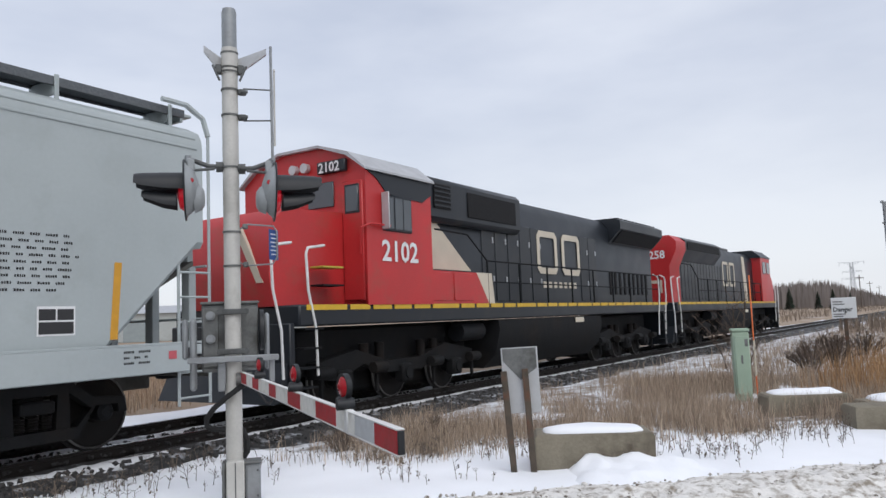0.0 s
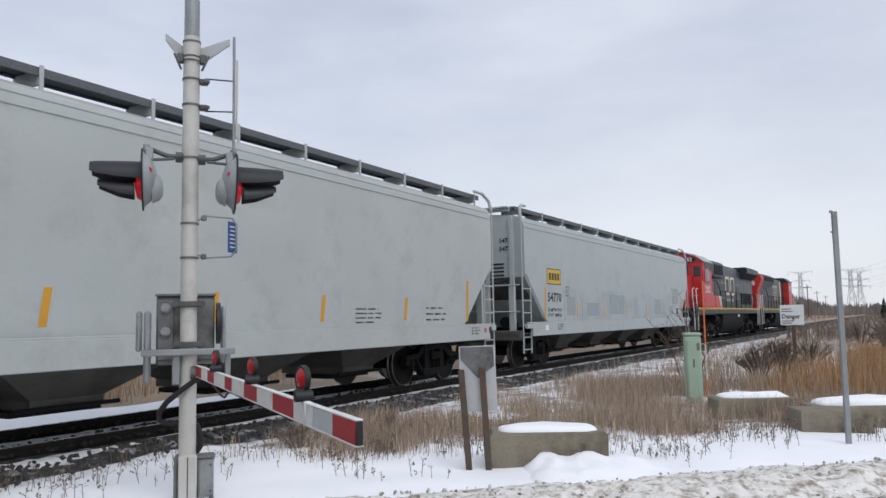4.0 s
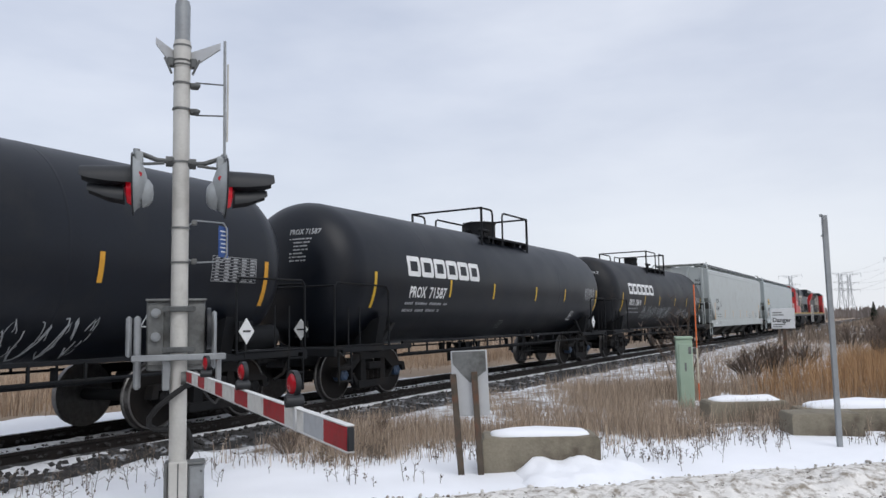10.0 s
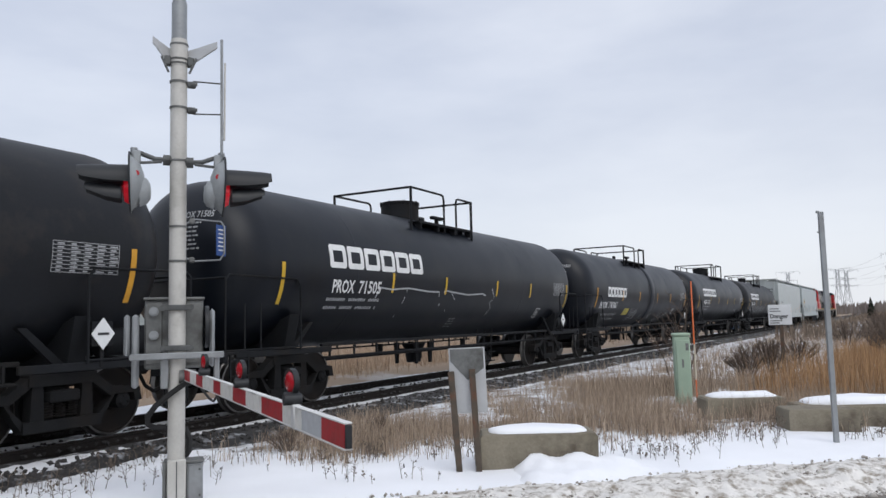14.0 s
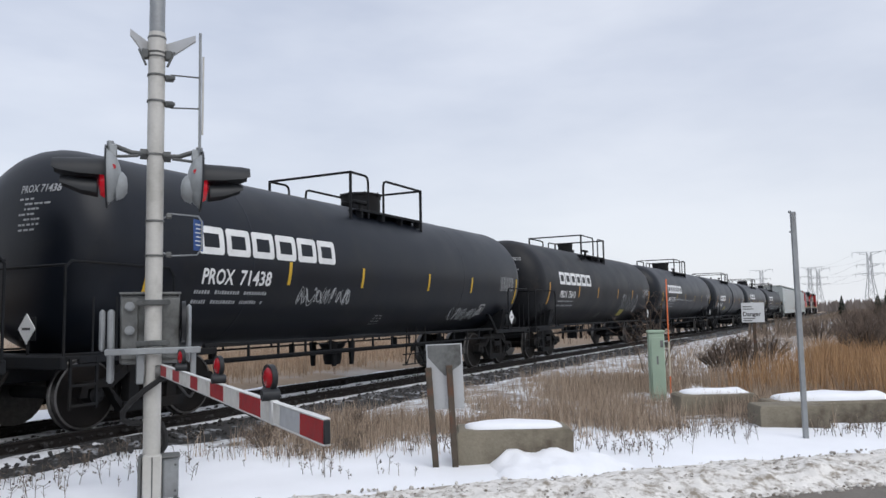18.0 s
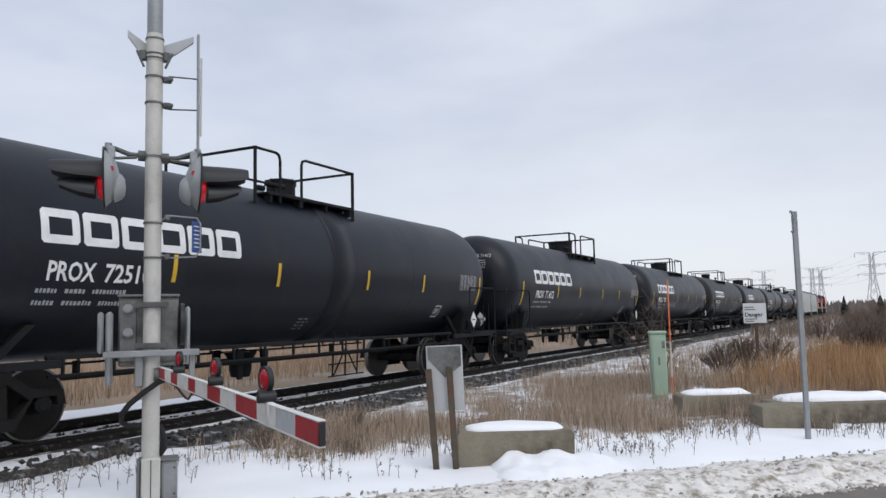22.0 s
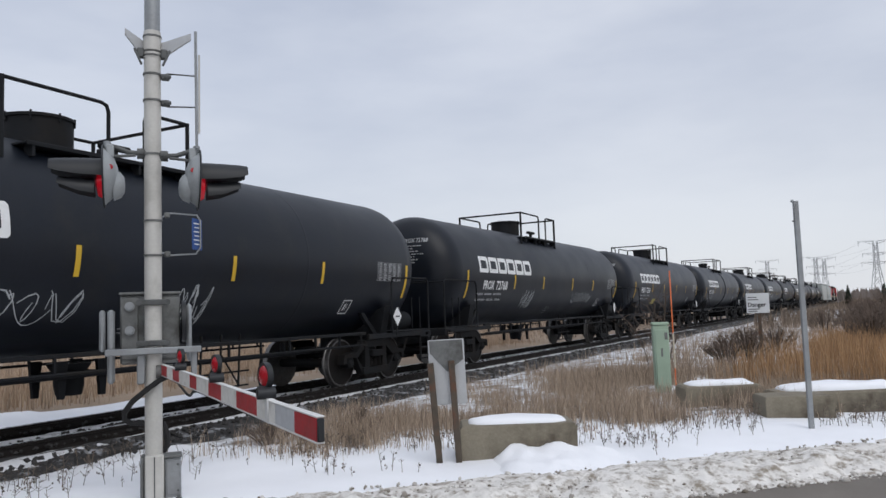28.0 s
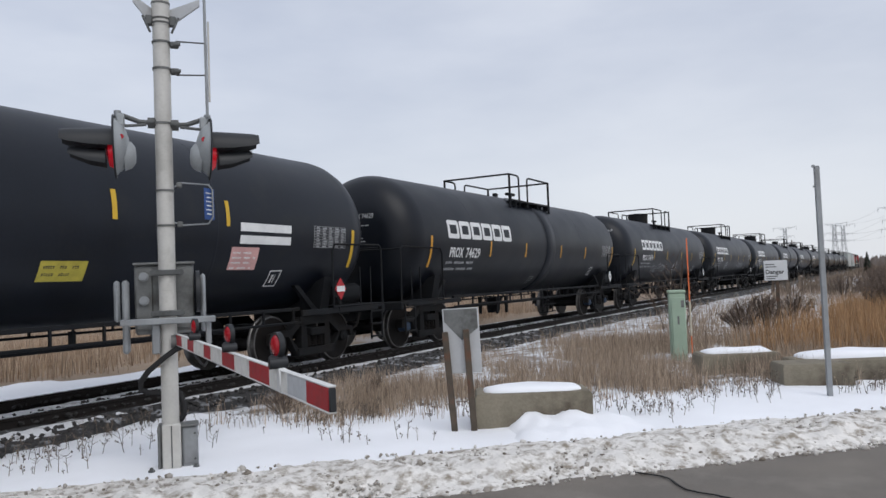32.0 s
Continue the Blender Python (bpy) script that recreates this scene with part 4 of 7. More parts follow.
def tank_car(number, s16, seed, dome=True, jacket=False, label="", tape=YELLOW_TAPE, tag=None, sticker=None, logo=True, gear=0.0, stripes=(-3.52, -1.28, 1.43, 3.70), stripe_z=1.97, mark=0.0):
    rnd = random.Random(seed)
    car = thing("tank_car", label, "tank car", "cars of the freight train")
    part("tank_shell", TANKS["pale_shell" if number in ("75619", "75610") else "tank_shell"], None, car)
    for u in (-4.4, 3.3):
        part("weld_band", TANKS["weld_band"], None, car, at=pose(u, 0, 0))
    for key in ("side_handrail", "train_pipe", "outlet_valve", "top_valve", "vent_bar", "air_reservoir"):
        part(key, TANKS[key], None, car, at=pose(gear, 0, 0) if key in ("top_valve", "vent_bar", "outlet_valve") else None)
    for k in range(3):
        part("step_hanger", TANKS["step_hanger"], None, car, at=pose(gear + 0.42 * k, 0, 0))
    for k in range(2):
        part("side_step", TANKS["side_step"], None, car, at=pose(gear, -0.01 * k, 0.23 * k))
        part("step_brace", TANKS["step_brace", k], None, car, at=pose(gear, 0, 0))
    if jacket:
        part("jacket_band", TANKS["jacket_band"], None, car)
    for key in ("end_sill", "saddle", "coupler", "end_handrail", "sill_step"):
        part(key, TANKS[key + "_front"], None, car)
        part(key, TANKS[key + "_rear"], None, car)
    for key in ("front", "rear"):
        part("sill_step", TANKS["sill_step_far_" + key], None, car)
    kind = "short" if number in ("71587", "71438", "71412", "72510", "72536", "74629") else "long"
    sunk = -0.12 if number == "74361" else 0.0
    for key in ("near", "far"):
        part("walkway", TANKS["walkway_" + kind + key], None, car, at=pose(gear, 0, 0))
        part("railing", TANKS["railing_rear_" + kind + key], None, car, at=pose(gear, 0, sunk))
        part("railing", TANKS["railing_front_" + kind + key], None, car, at=pose(gear, 0, sunk))
    for key in ("rear_", "front_"):
        part("cross_railing", TANKS["cross_" + key + kind], None, car, at=pose(gear, 0, sunk))
    if dome:
        slim = number in ("75619", "75610", "72510")
        mw = part("manway", TANKS["small_manway" if slim else "manway"], None, car, at=pose(gear + (0.84 if kind == "short" else -0.80), 0, 0))
        reach = 0.29 if slim else 0.462
        for k in range(8):
            part("manway_bolt", TANKS["manway_bolt"], None, mw, at=pose(reach * math.cos(k * math.pi / 4), reach * math.sin(k * math.pi / 4), -0.065 if slim else 0))
    for u in ((-5.84 if kind == "long" else -6.03), 6.02):
        add_truck(car, u, number in ("71587", "74629"))
    # markings
    low = number == "74361"
    badge = (-5.30, 2.10, 2.22, 0.36) if low else (-5.52 + mark, 2.37, 3.40 - 0.6 * mark, 0.42)
    drop = 0.32 if low else 0.0
    if logo:
        for k in range(6):
            part("mark_block", FLANK.logo(Shape(), *badge, k), WHITE_MARK, car, "bold white block shape", 0)
    if number:
        u0, z0, w0 = -5.40 + (0.4 if mark < -0.2 else 1.0) * mark - 1.7 * drop, 1.94 - 0.75 * drop, 1.90 if low else 1.52
        part("reporting_mark", FLANK.words(Shape(), "PROX", u0, z0, 0.32, 0.43 * w0), WHITE_MARK, car, "white stencilled reporting mark", 0)
        part("car_number", FLANK.words(Shape(), number, u0 + 0.52 * w0, z0, 0.32, 0.48 * w0), WHITE_MARK, car, "white stencilled number", 0)
    for r in range(2):
        if low:
            words = ("LD LMT  192000 LB  87100 KG", "LT WT  71000 LB  32200 KG")[r]
            part("weight_line", FLANK.words(Shape(), words, -5.60 + 0.12 * r, 1.44 - 0.15 * r, 0.10, 1.95 - 0.12 * r), GREY_MARK, car, "line of small white stencilled lettering", 0)
            continue
        part("weight_line", FLANK.bars(Shape(), -5.50 + mark, 1.79 - 0.143 * r, 1.75, 1, 0.058, 0.085, rnd, 4), GREY_MARK, car, "line of small white lettering", 0)
    if low:
        for u, z, w, h in ((0.05, 1.85, 0.05, 0.80), (0.14, 1.70, 0.03, 1.05), (0.24, 1.78, 0.06, 0.92), (0.44, 1.66, 0.04, 1.12), (0.54, 1.80, 0.05, 0.95), (0.92, 1.72, 0.04, 1.0), (1.02, 1.90, 0.06, 0.84)):
            part("grime_streak", FLANK.rect(Shape(), u, z, w, h, 0.004, 8), STREAK, car, "pale rubbed streak", 0)
    part("maker_lines", FLANK.bars(Shape(), -0.3, 1.42, 0.34, 4, 0.022, 0.035, rnd, 3), GREY_MARK, car, "small white lettering", 0)
    s = Shape()
    for u in stripes:
        t = FLANK.rect(Shape(), u, stripe_z, 0.075, 0.38, 0.005, 4)
        part("reflective_stripe", t, tape, car, "", 0)
    for u in (-6.50, 6.66):
        part("reflective_stripe", FLANK.rect(Shape(), u, 1.72, 0.085, 0.68, 0.006, 6), tape, car, "", 0)
    t = Shape()
    for r in range(9):
        z = 2.42 - r * 0.045
        FLANK.rect(t, 5.56, z, 0.92, 0.007, 0.004, 1)
        if r < 8:
            for c in range(5):
                FLANK.rect(t, 5.62 + c * 0.18, z - 0.030, rnd.uniform(0.06, 0.13), 0.017, 0.004, 1)
    for c in (0, 0.30, 0.6, 0.913):
        FLANK.rect(t, 5.56 + c, 2.06, 0.007, 0.36, 0.004, 2)
    part("data_table", t, GREY_MARK, car, "white stencilled inspection table", 0)
    t = Shape()
    for u, z, w, h in ((4.62, 1.42, 0.28, 0.018), (4.62, 1.66, 0.28, 0.018), (4.62, 1.42, 0.018, 0.26), (4.88, 1.42, 0.018, 0.26), (4.70, 1.48, 0.04, 0.13), (4.77, 1.48, 0.02, 0.13)):
        FLANK.rect(t, u, z, w, h, 0.004, 2)
    part("consolidated_label", t, WHITE_MARK, car, "white boxed label", 0)
    # lettering on the rear head, seen as the car leaves
    t = Shape()

    def on_head(a, b):
        rr = min(0.985, math.hypot(a, b - Z_TANK) / R_TANK)
        return (-(6.72 + 0.80 * math.cos(math.asin(rr ** (1 / 0.52))) + 0.006), a, b)

    fall, head_y = (0.30, 0.0) if number == "74629" else (0.0, 0.20)
    if number:
        pts, faces = text_points("PROX " + number, 0.145)
        x0 = min(p[0] for p in pts)
        t.add([on_head(-head_y - (p[0] - x0) * 0.8, 3.10 - fall + p[1]) for p in pts], faces)
    for r in range(7):
        z = 3.00 - fall - 0.068 * r
        a = head_y + rnd.choice((0.0, 0.0, 0.10))
        stop = a + rnd.uniform(0.2, 0.5)
        while a < stop:
            w = rnd.uniform(0.03, 0.09)
            t.add([on_head(-a, z), on_head(-a - w, z), on_head(-a - w, z + 0.026), on_head(-a, z + 0.026)], [(0, 1, 2, 3)])
            a += w + rnd.choice((0.012, 0.03))
    part("end_lettering", t, GREY_MARK, car, "white stencilled mark on the tank end", 0)
    spots = [pose(6.25, -1.45, 1.33)] + ([pose(-7.60, -0.55, 1.33, 0, 0, -90)] if number in ("71438", "71587", "72510", "71412") else [])
    for m in spots:
        pl = part("placard", DIAMOND if number else DIAMOND_RED, None, car, "white diamond placard" if number else "red and white diamond placard", at=m)
        part("placard_holder", PLACARD_HOLDER, None, pl)
        part("placard_bar", DIAMOND_BAR if number else DIAMOND_BAND, None, pl)
    if tag:
        for k, (u, z, w, h, n) in enumerate(tag):
            for line in scrawl(seed * 7 + k, u, z, w, h, n):
                part("spray_stroke", line, CHALK, car, "pale spray-painted stroke", 0)
    if sticker:
        u, z = sticker
        st = part("emergency_sticker", FLANK.rect(Shape(), u, z, 0.62, 0.24, 0.004, 3), YELLOW_SIGN, car, "yellow notice sticker", 0)
        part("notice_lines", FLANK.bars(Shape(), u + 0.05, z + 0.15, 0.5, 2, 0.035, 0.05, rnd, 4), DARK_MARK, st, "", 0)
    VEHICLES.append((car, s16, 6.07))
    return car


def motions():
    """Every car rolls along the line at an even speed; the wheels turn with it."""
    for car, s16, half in VEHICLES:
        rows = []
        for t in np.linspace(0, 32, 33):
            s = s16 + SPEED * (t - 16)
            a, b = rail_point(s - half), rail_point(s + half)
            d = b - a
            turn = Matrix.Rotation(math.atan2(d.y, d.x), 4, "Z") @ Matrix.Rotation(-math.atan2(d.z, d.length), 4, "Y")
            rows.append((t, Matrix.Translation((a + b) / 2) @ turn))
        walk(car, rows)
    step = 2 / 30
    for ws, p in AXLES:
        rows = [(min(k * step, 32.0), pose(p, 0, 0.457) @ Matrix.Rotation(SPEED / 0.457 * min(k * step, 32.0), 4, "Y")) for k in range(481)]
        walk(ws, rows)


def hopper_car(s16, paint, label, seed, number, big_sign, ends_dark):
    rnd = random.Random(seed)
    car = thing("hopper_car", label, "hopper car", "cars of the freight train")
    side = Flank(0, 0, 1.555)

    def belly(u):
        a = abs(u)
        if a <= 7.5:
            return 1.12
        t = min(1, (a - 7.5) / 1.4)
        return 1.12 + 1.35 * t

    s = Shape()
    rings = []
    for u in [-9.0] + list(np.linspace(-8.9, -7.5, 10)) + [-3, 0, 3] + list(np.linspace(7.5, 8.9, 10)) + [9.0]:
        b = belly(u)
        ring = []
        for y, z in ((0, b - 0.0), (-1.2, b), (-1.50, b), (-1.555, b + 0.08), (-1.555, 2.6), (-1.555, 3.80), (-1.538, 3.91), (-1.48, 4.02), (-1.27, 4.12), (-0.7, 4.18), (0, 4.22)):
            ring.append((u, y, z))
        ring += [(u, -y, z) for _, y, z in ring[-2:0:-1]]
        rings.append(ring)
    s.loft(rings)
    part("body", s, paint, car, smooth=30)
    for y in (-1, 1):
        s = Shape()
        s.box((0, y * 1.585, 1.065), (2 * 8.72, 0.09, 0.35), 0.012).box((0, y * 1.585, 1.16), (2 * 9.05, 0.085, 0.13), 0.012)
        s.box((0, y * 1.60, 1.25), (2 * 9.0, 0.05, 0.03), 0.006)
        part("side_sill", s, paint, car)
        s = Shape()
        s.box((0, y * 1.558, 3.79), (17.8, 0.022, 0.030), 0.006)
        part("roof_seam", s, paint, car)
        part("roof_seam", Shape().box((0, y * 1.535, 3.925), (17.8, 0.022, 0.026), 0.006), paint, car)
    # hopper bays and slope sheets under the body
    for u in (-4.6, -1.55, 1.55, 4.6):
        s = Shape()
        s.loft([[(u - 1.45, -1.40, 1.06), (u + 1.45, -1.40, 1.06), (u + 1.45, 1.40, 1.06), (u - 1.45, 1.40, 1.06)],
                [(u - 0.50, -0.75, 0.50), (u + 0.50, -0.75, 0.50), (u + 0.50, 0.75, 0.50), (u - 0.50, 0.75, 0.50)],
                [(u - 0.50, -0.75, 0.38), (u + 0.50, -0.75, 0.38), (u + 0.50, 0.75, 0.38), (u - 0.50, 0.75, 0.38)]])
        bay = part("hopper_bay", s, HOPPER_DIRT_SHADE, car, "stained discharge hopper, darkened for under-body shade", 20)
        g = Shape().box((u, 0, 0.34), (1.25, 1.1, 0.08), 0.01).rod((u - 0.7, -0.8, 0.40), (u + 0.7, -0.8, 0.40), 0.03, 6)
        part("outlet_gate", g, FRAME_BLACK, bay)
    for sg in (-1, 1):
        s = Shape()
        s.box((sg * 8.45, 0, 0.93), (1.5, 2.9, 0.06), 0.01).box((sg * 9.15, 0, 0.92), (0.10, 3.0, 0.26), 0.015)
        s.box((sg * 8.0, 0, 0.76), (2.4, 0.45, 0.30), 0.02)
        part("end_platform", s, HOPPER_DIRT_SHADE, car, "grimy end platform")
        s = Shape()
        for y in (-1.2, -0.45, 0.45, 1.2):
            s = Shape().box((sg * 9.04, y, 3.15), (0.10, 0.12, 1.9), 0.01).box((sg * 9.06, y, 1.60), (0.12, 0.16, 1.3), 0.01)
            part("end_post", s, paint, car)
        # The sheet's dark tone includes the shadow of the body above it.
        s = Shape()
        s.prism([(sg * 8.95, 2.25), (sg * 8.95, 2.31), (sg * 6.6, 1.0), (sg * 6.6, 0.94)], 1, -1.42, 1.42)
        part("slope_sheet", s, ends_dark, car, "sloping end sheet with grime and shade in its colour")
        for y in (-1.53, 1.53):
            s = Shape()
            for u in (8.62, 9.12):
                s.tube([(sg * u, y, 0.45), (sg * u, y, 2.3 if u < 8.7 else 4.05)], 0.022, 5)
            for z in np.arange(0.55, 2.3, 0.32):
                s.tube([(sg * 8.62, y, z), (sg * 9.12, y, z)], 0.016, 5)
            s.tube([(sg * 9.12, y, 4.0), (sg * 9.08, y * 0.97, 4.24), (sg * 8.85, y * 0.93, 4.40), (sg * 8.5, y * 0.9, 4.42)], 0.040, 6)
            part("end_ladder", s, paint, car)
        s = Shape()
        for z in (1.55, 2.25):
            part("grab_iron", Shape().tube([(sg * 9.14, -1.45, z), (sg * 9.14, 1.45, z)], 0.018, 5), paint, car)
        s = Shape()
        s.box((sg * 9.0, 0.0, 4.35), (0.34, 2.3, 0.04), 0.006).box((sg * 9.0, 0.0, 4.29), (0.05, 2.3, 0.09), 0.006)
        part("roof_crossover", s, paint, car)
        s = Shape()
        s.box((sg * 9.35, 0, 0.84), (0.42, 0.16, 0.18), 0.03).box((sg * 9.72, 0.03, 0.84), (0.40, 0.26, 0.28), 0.05)
        part("coupler", s, TRUCK_STEEL, car)
        s = Shape()
        s.rod((sg * 7.3, -0.5, 1.25), (sg * 8.1, -0.5, 1.25), 0.17, 12)
        part("brake_cylinder", s, FRAME_BLACK, car)
        add_truck(car, sg * 7.05)
    # roof walkway with its brackets
    for y in (-1, 1):
        s = Shape()
        s.box((0, y * 1.02, 4.365), (17.9, 0.50, 0.022), 0.005)
        s.box((0, y * 1.26, 4.322), (17.9, 0.03, 0.11), 0.006)
        s.box((0, y * 0.80, 4.345), (17.9, 0.03, 0.06), 0.006)
        part("roof_walkway", s, GRATING, car, "dark steel grating")
        for u in np.linspace(-8.7, 8.7, 12):
            b = Shape().box((u, y * 1.285, 4.23), (0.055, 0.022, 0.34), 0.004).box((u, y * 1.0, 4.26), (0.04, 0.5, 0.18), 0.01)
            part("walkway_bracket", b, paint, car)
    s = Shape().box((0, 0, 4.28), (15.5, 0.62, 0.14), 0.03)
    part("roof_hatch", s, paint, car)
    # markings on the near side
    for u, z0, h in ((-7.78, 1.33, 0.90), (7.62, 1.33, 0.90), (-5.0, 1.38, 0.44), (-2.5, 1.38, 0.44), (0.0, 1.38, 0.44), (2.4, 1.38, 0.44), (5.0, 1.38, 0.44)):
        u -= 0.3 if big_sign and abs(u) < 6 else 0
        part("reflective_stripe", side.rect(Shape(), u, z0, 0.10, h, 0.004, 1, 0.06), ORANGE_TAPE, car, "", 0)
    if big_sign:
        b = part("owner_sign", side.rect(Shape(), -7.54, 2.31, 1.02, 0.45, 0.004, 1), DARK_MARK, car, "black-edged yellow owner sign", 0)
        part("sign_face", side.rect(Shape(), -7.515, 2.335, 0.97, 0.40, 0.006, 1), YELLOW_TAPE, b, "yellow face", 0)
        for k in range(4):
            part("sign_block", side.rect(Shape(), -7.40 + 0.20 * k, 2.435, 0.14, 0.20, 0.008, 1), DARK_MARK, b, "", 0)
        part("car_number", side.words(Shape(), number, -7.52, 1.83, 0.34, 1.0), DARK_MARK, car, "black stencilled number", 0)
        for words, u, z, w in (("LD LMT 221100 LB", -7.52, 1.55, 0.98), ("LT WT   64800 LB", -7.52, 1.40, 0.98)):
            part("weight_line", side.words(Shape(), words, u, z, 0.125, w), DARK_MARK, car, "line of black stencilled lettering", 0)
        for u, z, w, h in ((-4.4, 1.40, 1.15, 0.42), (5.6, 1.38, 0.75, 0.40)):
            part("paint_patch", side.rect(Shape(), u, z, w, h, 0.003, 1), HOPPER_PATCH, car, "darker repainted patch", 0)
        t = Shape()
        rn = random.Random(4)
        for k in range(96):
            u = -6.4 + 12.2 * k / 95
            h = 0.62 + 0.34 * abs(math.sin(u * 0.8)) + rn.uniform(-0.05, 0.05) - (0.25 if rn.random() < 0.08 else 0)
            side.rect(t, u, 1.29, 0.130, h, 0.0022, 1)
        part("faded_overpaint", t, HOPPER_FADE, car, "uneven band of faded overpaint", 0)
        for k in range(26):
            u, z = rn.uniform(-6.6, 6.0), rn.uniform(1.16, 1.7)
            part("paint_run", side.rect(Shape(), u, z, rn.uniform(0.012, 0.03), rn.uniform(0.3, 0.75), 0.0042, 1), HOPPER_RUN if k % 3 else HOPPER_PALE, car, "", 0)
        for u, w in ((-6.1, 0.7), (-2.2, 1.6), (3.3, 1.0)):
            part("paint_patch", side.rect(Shape(), u, 1.40 + 0.03 * w, w, 0.50 + 0.1 * w, 0.0034, 1), HOPPER_PATCH, car, "darker repainted patch", 0)
        part("notice_lines", side.bars(Shape(), 6.15, 2.48, 1.1, 9, 0.030, 0.045, rnd, 9), DARK_MARK, car, "block of small black lettering", 0)
        q = part("notice_box", side.rect(Shape(), 6.75, 1.40, 0.44, 0.32, 0.004, 1), WHITE_MARK, car, "white-edged black notice", 0)
        for u, z, w, h in ((6.77, 1.57, 0.19, 0.12), (6.98, 1.57, 0.19, 0.12), (6.77, 1.42, 0.40, 0.13)):
            part("notice_field", side.rect(Shape(), u, z, w, h, 0.006, 1), DARK_MARK, q, "", 0)
    else:
        part("reporting_mark", side.words(Shape(), "NCIX", -7.29, 2.22, 0.33, 0.74), DARK_MARK, car, "black stencilled reporting mark", 0)
        part("car_number", side.words(Shape(), number, -7.29, 1.80, 0.33, 0.74), DARK_MARK, car, "black stencilled number", 0)
        part("weight_lines", side.bars(Shape(), -7.3, 1.56, 1.4, 2, 0.05, 0.09, rnd, 5), DARK_MARK, car, "lines of small black lettering", 0)
        part("inspection_lines", side.bars(Shape(), 3.4, 1.58, 0.85, 4, 0.03, 0.05, rnd, 3), DARK_MARK, car, "small black lettering", 0)
        part("notice_lines", side.bars(Shape(), 5.85, 1.60, 0.9, 3, 0.04, 0.08, rnd, 4), DARK_MARK, car, "small black lettering", 0)
    sill = Flank(0, 0, 1.632)
    for u in (-7.0, 7.75):
        part("sill_lettering", sill.bars(Shape(), u, 1.16, 0.42, 3, 0.030, 0.035, rnd, 3), DARK_MARK, car, "three lines of small black lettering", 0)
    part("sill_sticker", sill.rect(Shape(), 8.38, 1.06, 0.12, 0.10, 0.004, 1), RED_STICKER, car, "small faded red sticker", 0)
    part("sill_sticker", sill.rect(Shape(), -7.9, 1.03, 0.20, 0.14, 0.004, 1), WHITE_MARK, car, "small white sticker", 0)
    part("tow_hole", Shape().turned([(-1.640, 0.005), (-1.640, 0.075), (-1.632, 0.085), (-1.625, 0.075)], 1, 18, (8.72, 0, 1.11)), DARK_MARK, car, "dark round tow hole")
    t = Shape()
    for u, z, w, h in ((-6.17, 2.0, 0.26, 0.02), (-6.17, 2.26, 0.26, 0.02), (-6.17, 2.0, 0.02, 0.28), (-5.93, 2.0, 0.02, 0.28)):
        side.rect(t, u, z, w, h, 0.004, 1)
    side.words(t, "C", -6.09, 2.06, 0.16)
    part("class_label", t, DARK_MARK, car, "small boxed letter label", 0)
    t = Shape()
    pts, faces = text_points("NCIX" if not big_sign else number, 0.17)
    t.add([(-9.012, -0.82 - p[0], 3.40 + p[1]) for p in pts], faces)
    pts, faces = text_points(number, 0.17)
    t.add([(-9.012, -0.82 - p[0], 3.18 + p[1]) for p in pts], faces)
    for r in range(7):
        t.add([(-9.012, -0.55, 2.8 - r * 0.1), (-9.012, -0.95, 2.8 - r * 0.1), (-9.012, -0.95, 2.85 - r * 0.1), (-9.012, -0.55, 2.85 - r * 0.1)], [(0, 1, 2, 3)])
    part("end_lettering", t, DARK_MARK, car, "black stencilled lettering on the end", 0)
    VEHICLES.append((car, s16, 7.05))
    return car


RED_STICKER = mat("faded_red_sticker", (0.50, 0.10, 0.12), 0.6, 0, 0.15, 8, 0.03)
HOPPER_PATCH = mat("grey_repaint_patch", (0.285, 0.328, 0.338), 0.55, 0, 0.1, 2, 0.03)
HOPPER_FADE = mat("faded_overpaint", (0.345, 0.391, 0.403), 0.55, 0, 0.14, 1.2, 0.03, (0.40, 0.44, 0.445), 0.45, dirt_scale=1.1)
HOPPER_RUN = mat("dark_paint_run", (0.235, 0.265, 0.275), 0.55)
HOPPER_PALE = mat("pale_paint_run", (0.47, 0.51, 0.51), 0.55)


